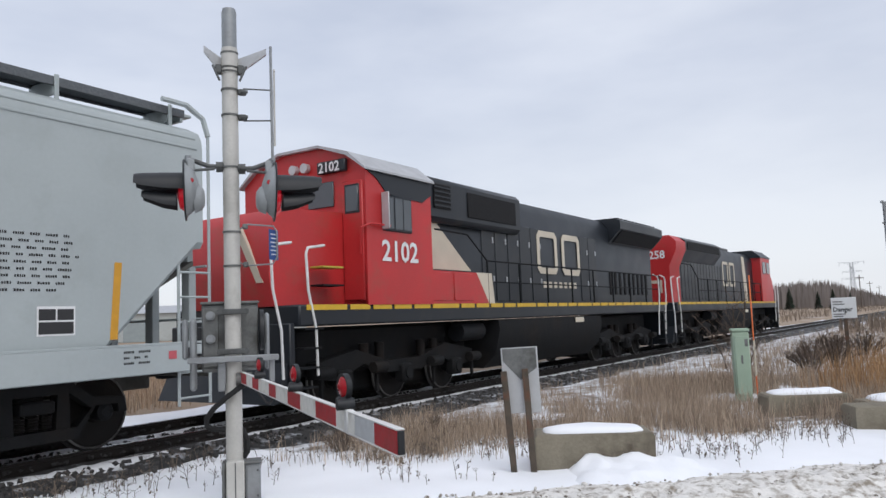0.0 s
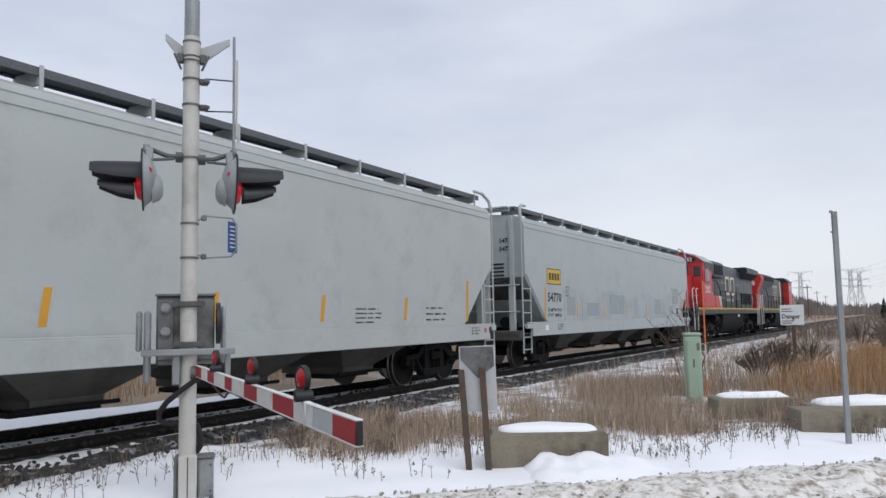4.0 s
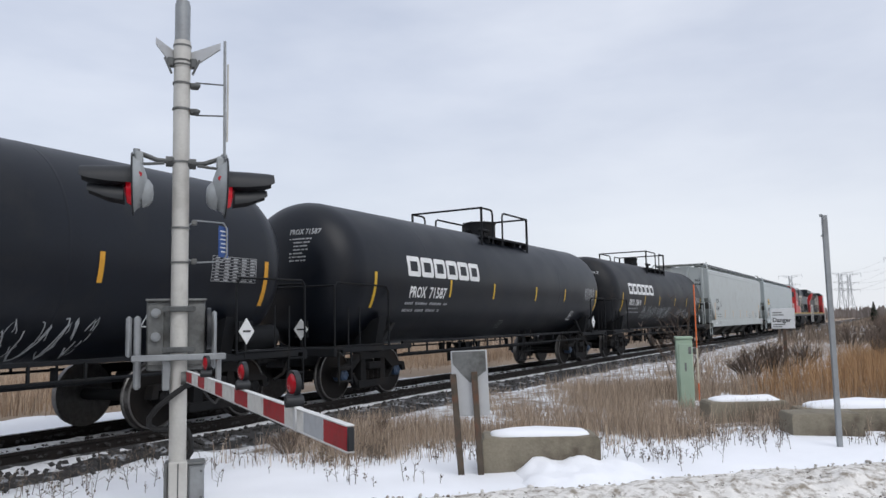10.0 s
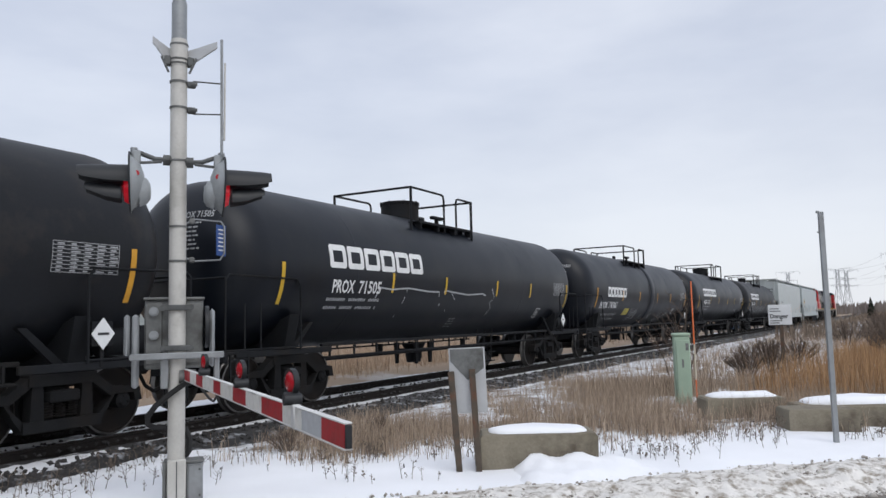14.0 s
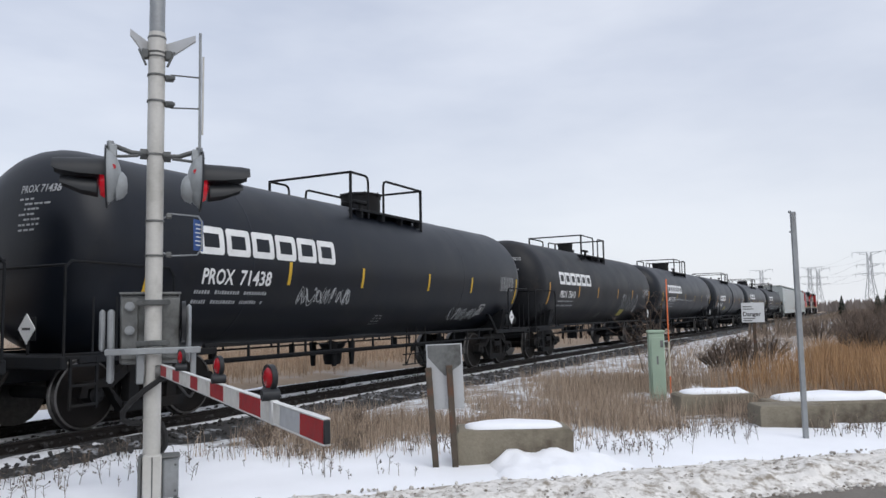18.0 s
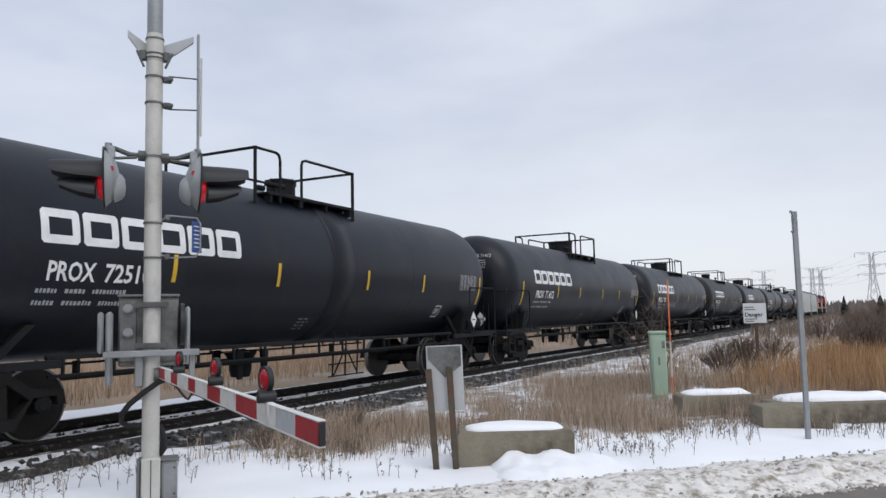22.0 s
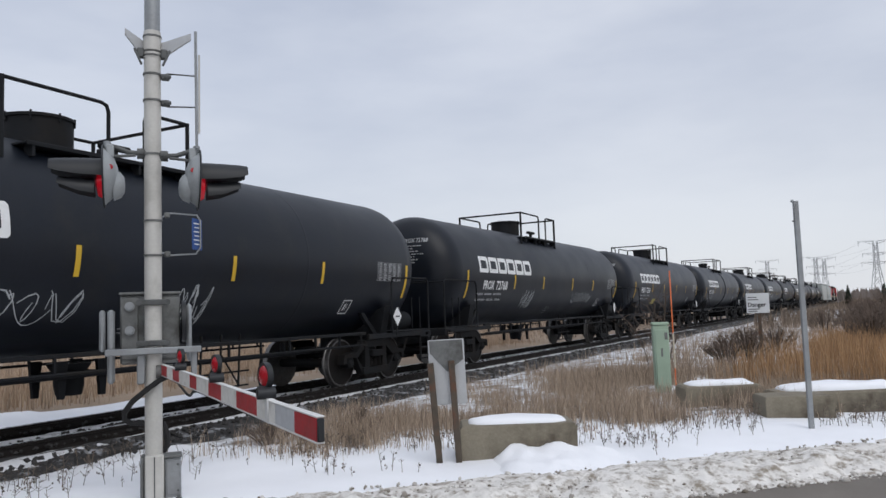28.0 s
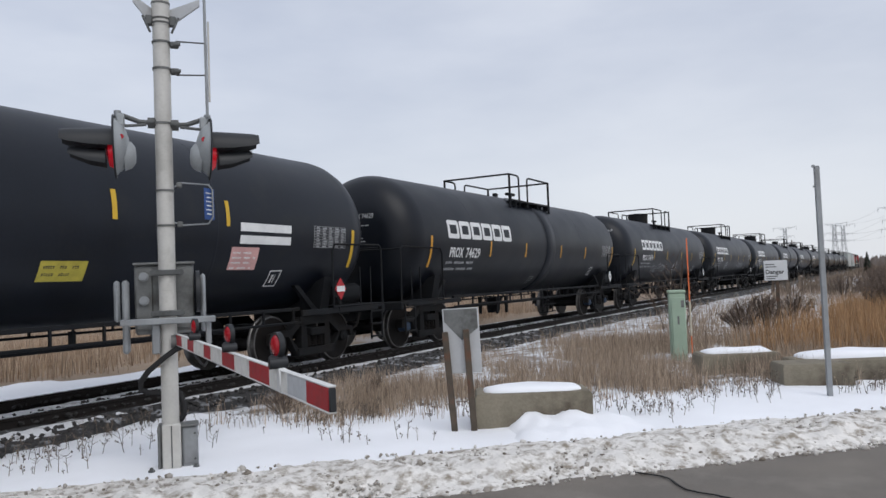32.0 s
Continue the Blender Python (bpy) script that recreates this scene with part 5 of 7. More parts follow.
def loco_truck(car, u):
    tr = new("truck")
    tr.parent = car
    tr.matrix_basis = pose(u, 0, 0)
    for y in (-1, 1):
        s = Shape()
        y0, y1 = y * 0.92, y * 1.12
        s.prism([(-2.45, 0.52), (-2.45, 0.78), (-1.4, 0.95), (-0.5, 0.72), (0.5, 0.72), (1.4, 0.95), (2.45, 0.78), (2.45, 0.52), (1.9, 0.46), (1.2, 0.70), (0.6, 0.50), (-0.6, 0.50), (-1.2, 0.70), (-1.9, 0.46)], 1, y0, y1)
        for p in (-1.75, 0, 1.75):
            s.box((p, y * 1.10, 0.46), (0.34, 0.22, 0.34), 0.04).rod((p, y * 1.15, 0.46), (p, y * 1.24, 0.46), 0.11, 12)
        part("side_frame", s, TRUCK_STEEL, tr)
        for p in (-1.1, -0.65, 0.65, 1.1):
            part("spring", Shape().rod((p, y * 1.03, 0.70), (p, y * 1.03, 1.05), 0.09, 10), WHEEL_FACE, tr)
        for p in (-2.35, -0.9, 0.9, 2.35):
            s = Shape().rod((p - 0.18, y * 1.22, 0.62), (p + 0.18, y * 1.22, 0.62), 0.10, 10).box((p, y * 1.16, 0.40), (0.07, 0.06, 0.40), 0.01)
            part("brake_cylinder", s, TRUCK_STEEL, tr)
    part("motor_casing", Shape().box((0, 0, 0.96), (5.3, 1.7, 0.80), 0.06).box((0, 0, 0.46), (5.0, 1.2, 0.60), 0.08), TRUCK_STEEL, tr, "grimy motor casings")
    for p in (-1.75, 0, 1.75):
        ws = part("wheelset", WHEELSET, None, tr, "", at=pose(p, 0, 0.457))
        AXLES.append((ws, p))


def loco_rest(car, half, red_from, red_to):
    """Underframe, tanks, pilots, steps, handrails and deck stripe that both locomotives have."""
    s = Shape()
    s.box((0, 0, 1.56), (2 * half - 0.4, 2.95, 0.34), 0.03)
    part("underframe", s, LOCO_BLACK, car)
    s = Shape()
    u = -half + 0.35
    n = 0
    while u < half - 0.9:
        w = 0.52 if n % 5 else 0.95
        part("deck_stripe", Shape().box((u + w / 2, -1.482, 1.685), (w, 0.012, 0.085)), YELLOW_TAPE, car)
        u += w + 0.09
        n += 1
    s = Shape()
    s.prism([(-1.35, 0.62), (-1.48, 1.15), (-1.45, 1.36), (1.45, 1.36), (1.48, 1.15), (1.35, 0.55), (1.0, 0.30), (-1.0, 0.30)], 0, -2.9, 3.1)
    part("fuel_tank", s, TRUCK_STEEL, car)
    part("fuel_label", Shape().box((1.5, -1.488, 1.28), (0.55, 0.012, 0.13)), CREAM, car)
    s = Shape()
    s.rod((-3.3, -1.15, 1.15), (-4.2, -1.15, 1.15), 0.20, 14)
    part("air_reservoir", s, FRAME_BLACK, car)
    for sg in (-1, 1):
        s = Shape()
        s.box((sg * (half - 0.12), 0, 0.85), (0.12, 2.8, 1.2), 0.02)
        s.prism([(sg * (half - 0.1), 0.30), (sg * (half + 0.25), 0.25), (sg * (half - 0.05), 0.85)], 1, -1.35, 1.35)
        part("pilot", s, LOCO_BLACK, car)
        s = Shape().box((sg * (half + 0.15), 0, 0.84), (0.42, 0.18, 0.2), 0.03).box((sg * (half + 0.42), 0.03, 0.84), (0.24, 0.28, 0.3), 0.05)
        part("coupler", s, TRUCK_STEEL, car)
        for y in (-1.38, 1.38):
            for k in range(4):
                part("step", Shape().box((sg * (half - 0.35 - 0.05 * k), y, 0.45 + 0.30 * k), (0.42, 0.26, 0.03), 0.005), FRAME_BLACK, car)
            for back in (-0.05, -0.80):
                e = half + back + (0.42 if sg < 0 else 0.0)
                s = Shape().tube([(sg * (e - 0.22), y * 1.06, 0.62), (sg * (e - 0.18), y * 1.07, 1.35), (sg * (e - 0.02), y * 1.07, 1.95), (sg * e, y * 1.06, 2.52), (sg * (e - 0.06), y * 1.05, 2.62), (sg * (e - 0.45), y * 1.04, 2.68)], 0.024, 6)
                part("handrail", s, WHITE_RAIL, car)
    for y in (-1.45, 1.45):
        s = Shape()
        s.tube([(red_from, y, 3.20), (red_from + 1.2, y, 3.18), (red_from + 2.0, y, 2.66), (red_to, y, 2.64)], 0.02, 6)
        s.tube([(red_from + 2.0, y, 2.2), (red_to, y, 2.18)], 0.016, 6)
        part("side_handrail", s, FRAME_BLACK, car)
        for u in np.linspace(red_from + 2.0, red_to, 9):
            part("stanchion", Shape().rod((u, y, 1.70), (u, y, 2.66), 0.022, 6), FRAME_BLACK, car)
    loco_truck(car, -half + 3.35)
    loco_truck(car, half - 3.35)


def hood_marks(car, y, u, z, w, h):
    """Two bold hollow blocks side by side, plain and unlettered."""
    for a in (u, u + 0.55 * w):
        ww, b, c = 0.44 * w, 0.058 * w, 0.05 * w
        outer = [(a + c, z), (a + ww - c, z), (a + ww, z + c), (a + ww, z + h - c), (a + ww - c, z + h), (a + c, z + h), (a, z + h - c), (a, z + c)]
        inner = [(a + b + 0.3 * c, z + b), (a + ww - b - 0.3 * c, z + b), (a + ww - b, z + b + 0.3 * c), (a + ww - b, z + h - b - 0.3 * c), (a + ww - b - 0.3 * c, z + h - b), (a + b + 0.3 * c, z + h - b), (a + b, z + h - b - 0.3 * c), (a + b, z + b + 0.3 * c)]
        rings = [[(p, q, r) for p, r in ring] for ring, q in ((inner, y + 0.006), (outer, y + 0.006), (outer, y - 0.006), (inner, y - 0.006), (inner, y + 0.006))]
        part("company_mark", Shape().loft(rings, caps=False), CREAM, car, "large hollow cream block shape", 0)


def lead_follower(s16):
    """The second locomotive, which runs with its cab towards the wagons."""
    car = thing("diesel_locomotive", "red, black and cream diesel locomotive running cab to the rear", "locomotive", "cars of the freight train")
    half = 9.35
    loco_rest(car, half, -5.3, 8.7)
    # short nose
    s = Shape()
    s.prism([(-9.2, 1.72), (-9.3, 2.2), (-9.2, 3.05), (-8.95, 3.30), (-7.5, 3.36), (-7.5, 1.72)], 1, -0.98, 0.98)
    nose = part("nose", s, LOCO_RED, car)
    part("nose_flash", Shape().prism([(-0.85, 2.1), (-0.70, 2.1), (-0.20, 3.0), (-0.35, 3.0)], 0, -9.30, -9.24), CREAM, nose, "cream stripe")
    # cab
    s = Shape()
    prof = [(-1.50, 1.72), (-1.50, 4.12), (-1.15, 4.40), (-0.5, 4.60), (0.5, 4.60), (1.15, 4.40), (1.50, 4.12), (1.50, 1.72)]
    s.prism(prof, 0, -7.5, -5.5)
    cab = part("cab", s, LOCO_RED, car)
    s = Shape()
    s.prism([(-1.57, 4.10), (-1.17, 4.425), (-0.5, 4.63), (0.5, 4.63), (1.17, 4.425), (1.57, 4.10), (1.57, 4.06), (1.15, 4.36), (0.5, 4.58), (-0.5, 4.58), (-1.15, 4.36), (-1.57, 4.06)], 0, -7.60, -5.45)
    part("cab_roof", s, ROOF_GREY, cab, "pale roof dusted with snow")
    s = Shape()
    s.prism([(-7.50, 4.08), (-5.5, 4.08), (-5.52, 3.82), (-5.8, 3.66), (-6.9, 3.70), (-7.2, 3.95)], 1, -1.518, -1.500)
    part("eave_panel", s, LOCO_BLACK, cab, "black panel under the eave")
    u, w = -7.05, 0.88
    fr = part("window_frame", Shape().box((u + w / 2, -1.505, 3.36), (w, 0.05, 0.66), 0.02), LOCO_BLACK, cab)
    for a in (0.06, 0.34, 0.60):
        part("window_pane", Shape().box((u + a + 0.12, -1.533, 3.36), (0.23, 0.01, 0.56)), GLASS_DARK, fr)
    part("sun_deflector", Shape().box((u - 0.02, -1.60, 3.38), (0.03, 0.16, 0.66), 0.005), SHEET_BACK, fr)
    for y in (-0.48, 0.48):
        part("windshield", Shape().box((-7.515, y, 3.72), (0.03, 0.62, 0.46), 0.02), GLASS_DARK, cab)
    door = part("front_door", Shape().box((-7.515, -1.22, 2.85), (0.04, 0.46, 2.1), 0.03), LOCO_RED, cab)
    part("door_pane", Shape().box((-7.54, -1.22, 3.58), (0.02, 0.28, 0.46), 0.02), GLASS_DARK, door)
    part("door_gasket", Shape().box((-7.532, -1.22, 3.58), (0.02, 0.34, 0.52), 0.03), LOCO_BLACK, door)
    nb = part("number_board", Shape().box((-7.56, -0.80, 4.20), (0.10, 0.66, 0.22), 0.02), LOCO_BLACK, cab)
    t = Shape()
    pts, faces = text_points("2102", 0.25)
    t.add([(-7.615, -0.52 - p[0], 4.11 + p[1]) for p in pts], faces)
    part("board_number", t, WHITE_MARK, nb, "white numerals", 0)
    for y in (-0.14, 0.14):
        part("headlight", Shape().rod((-7.50, y, 4.26), (-7.60, y, 4.26), 0.09, 14), SHEET_BACK, cab)
    part("horn", Shape().rod((-6.4, 0.2, 4.58), (-6.4, 0.2, 4.74), 0.04, 8).rod((-6.65, 0.2, 4.74), (-6.15, 0.2, 4.74), 0.06, 10, 0.09), FRAME_BLACK, cab)
    side = Flank(0, 0, 1.505)
    part("cab_number", side.words(Shape(), "2102", -7.10, 2.50, 0.52, 1.10, 0.012), WHITE_MARK, cab, "large white numerals", 0)
    part("cab_rail", Shape().tube([(-7.56, -1.40, 2.6), (-7.60, -1.46, 3.05), (-7.45, -1.56, 3.12), (-6.9, -1.56, 3.12)], 0.02, 6), LOCO_RED, cab)
    for z in (2.05, 2.35):
        part("nose_step", Shape().box((-8.2, -1.2, z), (0.5, 0.3, 0.03), 0.005), YELLOW_SIGN if z > 2.2 else FRAME_BLACK, car)
    # long hood with the angled red and cream flash behind the cab
    s = Shape()
    s.prism([(-1.08, 1.72), (-1.08, 4.02), (-0.85, 4.30), (0.85, 4.30), (1.08, 4.02), (1.08, 1.72)], 0, -5.5, 9.0)
    part("long_hood", s, LOCO_BLACK, car)
    s = Shape()
    s.box((-3.35, 0, 3.86), (4.3, 2.55, 0.92), 0.10)
    part("air_intake_box", s, LOCO_BLACK, car)
    part("intake_grille", Shape().box((-4.75, -1.285, 3.92), (0.62, 0.03, 0.50)), MESH_BLACK, car)
    for k in range(5):
        part("grille_slat", Shape().box((-4.75, -1.305, 3.73 + 0.095 * k), (0.62, 0.02, 0.03)), LOCO_BLACK, car)
    part("intake_screen", Shape().box((-2.65, -1.285, 3.86), (2.2, 0.03, 0.55), 0.02), MESH_BLACK, car)
    s = Shape()
    s.prism([(-5.5, 3.50), (-4.85, 3.50), (-3.40, 2.45), (-5.5, 2.45)], 1, -1.098, -1.080)
    part("cream_flash", s, CREAM, car)
    s = Shape()
    s.prism([(-5.5, 2.95), (-5.15, 2.45), (-5.5, 2.45)], 1, -1.106, -1.100)
    part("red_flash", s, LOCO_RED, car)
    s = Shape()
    s.prism([(-7.5, 1.72), (-7.5, 2.38), (-3.8, 2.38), (-3.3, 1.72)], 1, -1.47, -1.10)
    part("battery_box", s, LOCO_RED, car)
    s = Shape()
    s.prism([(-3.8, 2.384), (-3.15, 2.384), (-3.05, 1.72), (-3.3, 1.72)], 1, -1.468, -1.10)
    part("battery_box_end", s, CREAM, car)
    for u in (-7.35, -6.45, -5.55, -4.7):
        part("box_door", Shape().box((u + 0.36, -1.478, 2.07), (0.74, 0.02, 0.56), 0.008), LOCO_RED, car)
    hood_marks(car, -1.102, -0.1, 2.50, 2.75, 1.12)
    t = Shape()
    for k in range(8):
        t.box((0.0 + k * 0.32, -1.086, 2.22), (0.18, 0.010, 0.16))
    part("address_marks", t, CREAM, car, "row of small cream marks")
    for k in range(11):
        u = -2.9 + k * 0.62
        d = part("hood_door", Shape().box((u + 0.29, -1.085, 2.72), (0.57, 0.022, 1.85), 0.008), LOCO_BLACK, car) if not (-0.2 < u < 2.4) else None
        if d:
            for z in (3.2, 2.3):
                part("door_latch", Shape().box((u + 0.5, -1.10, z), (0.05, 0.03, 0.14), 0.006), ROOF_GREY, d)
    for k in range(9):
        part("louvre", Shape().box((5.0 + k * 0.42, -1.09, 2.35), (0.16, 0.03, 0.72), 0.01), MESH_BLACK, car)
    s = Shape()
    s.prism([(-1.08, 3.60), (-1.50, 4.02), (-1.50, 4.28), (-1.35, 4.36), (1.35, 4.36), (1.50, 4.28), (1.50, 4.02), (1.08, 3.60)], 0, 5.0, 9.2)
    rad = part("radiator_cab", s, LOCO_BLACK, car)
    part("radiator_screen", Shape().prism([(-1.13, 3.64), (-1.47, 3.99), (-1.50, 3.98), (-1.16, 3.63)], 0, 5.2, 9.0), MESH_BLACK, rad)
    for k in range(11):
        part("radiator_bar", Shape().box((5.3 + k * 0.35, 0, 4.38), (0.12, 2.7, 0.04), 0.006), FRAME_BLACK, rad)
    part("exhaust_stack", Shape().box((1.6, 0, 4.36), (0.9, 0.7, 0.14), 0.03), FRAME_BLACK, car)
    s = Shape()
    for k in range(3):
        s.rod((-0.2 + 0.16 * k, -0.35 + 0.2 * k, 4.38), (0.35 + 0.16 * k, -0.35 + 0.2 * k, 4.40), 0.05, 8, 0.09)
    part("air_horn", s, FRAME_BLACK, car)
    VEHICLES.append((car, s16, half - 3.35))


def leader(s16):
    """The first locomotive, seen from behind: its long hood ends in a red panel."""
    car = thing("diesel_locomotive", "red and black lead diesel locomotive with a red hood end", "locomotive", "cars of the freight train")
    half = 9.3
    loco_rest(car, half, -8.2, 5.0)
    s = Shape()
    s.prism([(-1.06, 1.72), (-1.06, 3.9), (-0.85, 4.18), (0.85, 4.18), (1.06, 3.9), (1.06, 1.72)], 0, -8.0, 5.2)
    part("long_hood", s, LOCO_BLACK, car)
    s = Shape()
    s.prism([(-1.10, 1.72), (-1.10, 3.1), (-1.40, 3.75), (-1.40, 4.05), (-1.15, 4.28), (1.15, 4.28), (1.40, 4.05), (1.40, 3.75), (1.10, 3.1), (1.10, 1.72)], 0, -8.6, -7.4)
    end = part("hood_end", s, LOCO_RED, car, "orange-red hood end")
    t = Shape()
    pts, faces = text_points("5258", 0.42)
    t.add([(-8.61, -0.12 - p[0], 3.42 + p[1]) for p in pts], faces)
    part("end_number", t, WHITE_MARK, end, "white numerals", 0)
    t = Shape()
    t.box((-8.61, -0.72, 2.35), (0.012, 0.14, 0.5)).box((-8.61, -0.25, 2.35), (0.012, 0.14, 0.5)).box((-8.61, -0.5, 2.53), (0.012, 0.36, 0.12))
    part("company_mark", t, CREAM, end)
    for y in (-0.16, 0.16):
        part("headlight", Shape().rod((-8.55, y, 4.0), (-8.64, y, 4.0), 0.09, 14), SHEET_BACK, end)
    s = Shape()
    s.prism([(-1.06, 3.35), (-1.38, 3.75), (-1.38, 4.15), (-1.1, 4.30), (1.1, 4.30), (1.38, 4.15), (1.38, 3.75), (1.06, 3.35)], 0, -7.38, -2.2)
    rad = part("radiator_cab", s, LOCO_BLACK, car)
    part("radiator_screen", Shape().box((-4.8, -1.392, 3.95), (4.6, 0.02, 0.32)), MESH_BLACK, rad)
    s = Shape()
    s.box((-0.2, 0, 4.24), (3.4, 1.6, 0.18), 0.04)
    part("dynamic_brake", s, LOCO_BLACK, car)
    hood_marks(car, -1.082, -0.9, 2.45, 2.2, 1.15)
    for k in range(14):
        part("hood_door", Shape().box((-6.9 + k * 0.45, -1.065, 2.60), (0.41, 0.022, 1.5), 0.008), LOCO_BLACK, car)
    s = Shape()
    s.prism([(3.2, 1.72), (3.9, 1.72), (3.4, 4.0), (2.9, 4.0)], 1, -1.075, -1.058)
    part("cream_flash", s, CREAM, car)
    s = Shape()
    s.prism([(-1.5, 1.72), (-1.5, 4.05), (-1.1, 4.40), (1.1, 4.40), (1.5, 4.05), (1.5, 1.72)], 0, 5.2, 7.4)
    cab = part("cab", s, LOCO_RED, car)
    part("cab_roof", Shape().prism([(-1.53, 4.06), (-1.12, 4.42), (1.12, 4.42), (1.53, 4.06), (1.53, 4.02), (-1.53, 4.02)], 0, 5.1, 7.5), LOCO_BLACK, cab)
    for u in (5.55, 6.5):
        part("window_pane", Shape().box((u + 0.35, -1.51, 3.5), (0.72, 0.03, 0.62), 0.02), GLASS_DARK, cab)
    s = Shape()
    s.prism([(7.4, 1.72), (8.95, 1.72), (8.95, 2.6), (8.6, 3.05), (7.4, 3.2)], 1, -1.3, 1.3)
    part("nose", s, LOCO_RED, car)
    VEHICLES.append((car, s16, half - 3.35))


leader(157.0)
lead_follower(137.35)
hopper_car(117.25, HOPPER, "pale grey covered hopper car with a yellow owner sign", 11, "54770", True, HOPPER_DIRT_SHADE)
hopper_car(97.25, HOPPER_W, "off-white covered hopper car with black stencilling", 12, "6340", False, HOPPER_DIRT_SHADE)
tank_car("75619", 79.75, 21, True, False, "black tank car with long rows of pale spray scrawl", YELLOW_TAPE, [(-3.6, 1.40, 2.1, 0.55, 6), (-1.2, 1.42, 2.0, 0.50, 6), (2.2, 1.35, 2.3, 0.50, 6)], mark=-0.15, gear=0.28)
tank_car("71587", 63.5, 22, True, False, "clean black tank car with a tall manway", YELLOW_TAPE, mark=0.22)
tank_car("74361", 47.25, 23, False, True, "scuffed black tank car with low top fitting and jacket band", ORANGE_TAPE, [(-2.0, 1.20, 1.0, 0.5, 4), (0.9, 1.2, 0.4, 0.3, 2), (2.4, 1.05, 1.5, 0.5, 5)], (-2.9, 1.45))
tank_car("71505", 31.05, 24, True, False, "black tank car with a long white sprayed line", YELLOW_TAPE, None, mark=0.28, gear=0.14, stripes=(-3.22, -1.05, 1.62, 3.80))
tank_car("75610", 14.95, 25, True, False, "slightly paler black tank car with faded white scrawl", ORANGE_TAPE, [(2.1, 1.45, 2.6, 0.75, 5)], (2.6, 1.28))
tank_car("71438", -1.05, 26, True, False, "black tank car with pale scrawls beside its number", YELLOW_TAPE, [(-3.2, 1.62, 1.6, 0.34, 7), (3.0, 1.28, 1.6, 0.32, 6)], mark=-0.06)
tank_car("71412", -17.25, 27, True, False, "plain glossy black tank car", YELLOW_TAPE)
tank_car("72510", -33.45, 28, True, True, "black tank car with a jacket band round its middle", YELLOW_TAPE, gear=-0.3)
tank_car("72536", -49.65, 29, True, False, "black tank car with a yellow notice sticker", YELLOW_TAPE, None, (-3.0, 1.42), gear=-0.45)
tank_car("72768", -65.85, 30, True, False, "black tank car with round spray scrawls", YELLOW_TAPE, [(-2.75, 1.42, 0.8, 0.52, 4), (1.6, 1.55, 2.1, 0.36, 6)], mark=-0.28)
tank_car("71419", -82.05, 31, True, False, "black tank car with outlined spray scrawls", YELLOW_TAPE, [(-3.5, 1.40, 2.4, 0.42, 5), (0.2, 1.30, 0.9, 0.62, 4)], mark=0.15)
tank_car("74629", -98.24, 32, False, True, "black tank car with a low top fitting and a jacket band", ORANGE_TAPE, mark=-0.19, gear=-0.25)
last = tank_car("", -114.38, 33, True, False, "black tank car with a yellow telephone notice and white panels", YELLOW_TAPE, None, (0.62, 1.57), False, -4.2, (-3.4, -0.6, 1.50, 3.47), 2.33)


def white_line():
    """The long sprayed line on one tank car."""
    car = VEHICLES[7][0]
    s = Shape()
    for pts, w in (([(-3.72, 1.86), (-3.66, 2.06), (-3.2, 2.03), (-2.6, 2.07), (-1.75, 2.02), (-1.3, 2.02), (-1.26, 1.92)], 0.032), ([(-2.62, 2.06), (-2.68, 1.80), (-2.78, 1.48)], 0.018),
                   ([(-1.15, 1.72), (-1.05, 2.06), (-0.7, 2.03), (0.1, 1.98), (0.85, 2.02), (1.05, 1.98)], 0.032), ([(-0.62, 2.02), (-0.78, 1.60)], 0.022), ([(-0.72, 2.0), (-0.50, 1.86)], 0.018),
                   ([(1.35, 2.16), (1.55, 1.95), (1.38, 1.80), (1.56, 1.66), (1.42, 1.50)], 0.022)):
        FLANK.stroke(s, pts, w)
    part("sprayed_line", s, CHALK, car, "long white sprayed line", 0)


white_line()
for z in (2.27, 2.08):
    part("white_panel", FLANK.rect(Shape(), 3.77, z, 1.18, 0.13, 0.004, 2), WHITE_MARK, last, "blank white panel", 0)
part("pink_panel", FLANK.rect(Shape(), 3.62, 1.69, 0.60, 0.34, 0.004, 2), mat("faded_pink_notice", (0.62, 0.36, 0.34), 0.6), last, "faded pink and white notice", 0)
part("notice_lines", FLANK.bars(Shape(), 3.66, 1.93, 0.5, 4, 0.03, 0.045, random.Random(3), 3), WHITE_MARK, last, "small white lettering", 0)


# ---- the crossing signal ----
MAST = Vector((4.897, 5.302, 0.10))


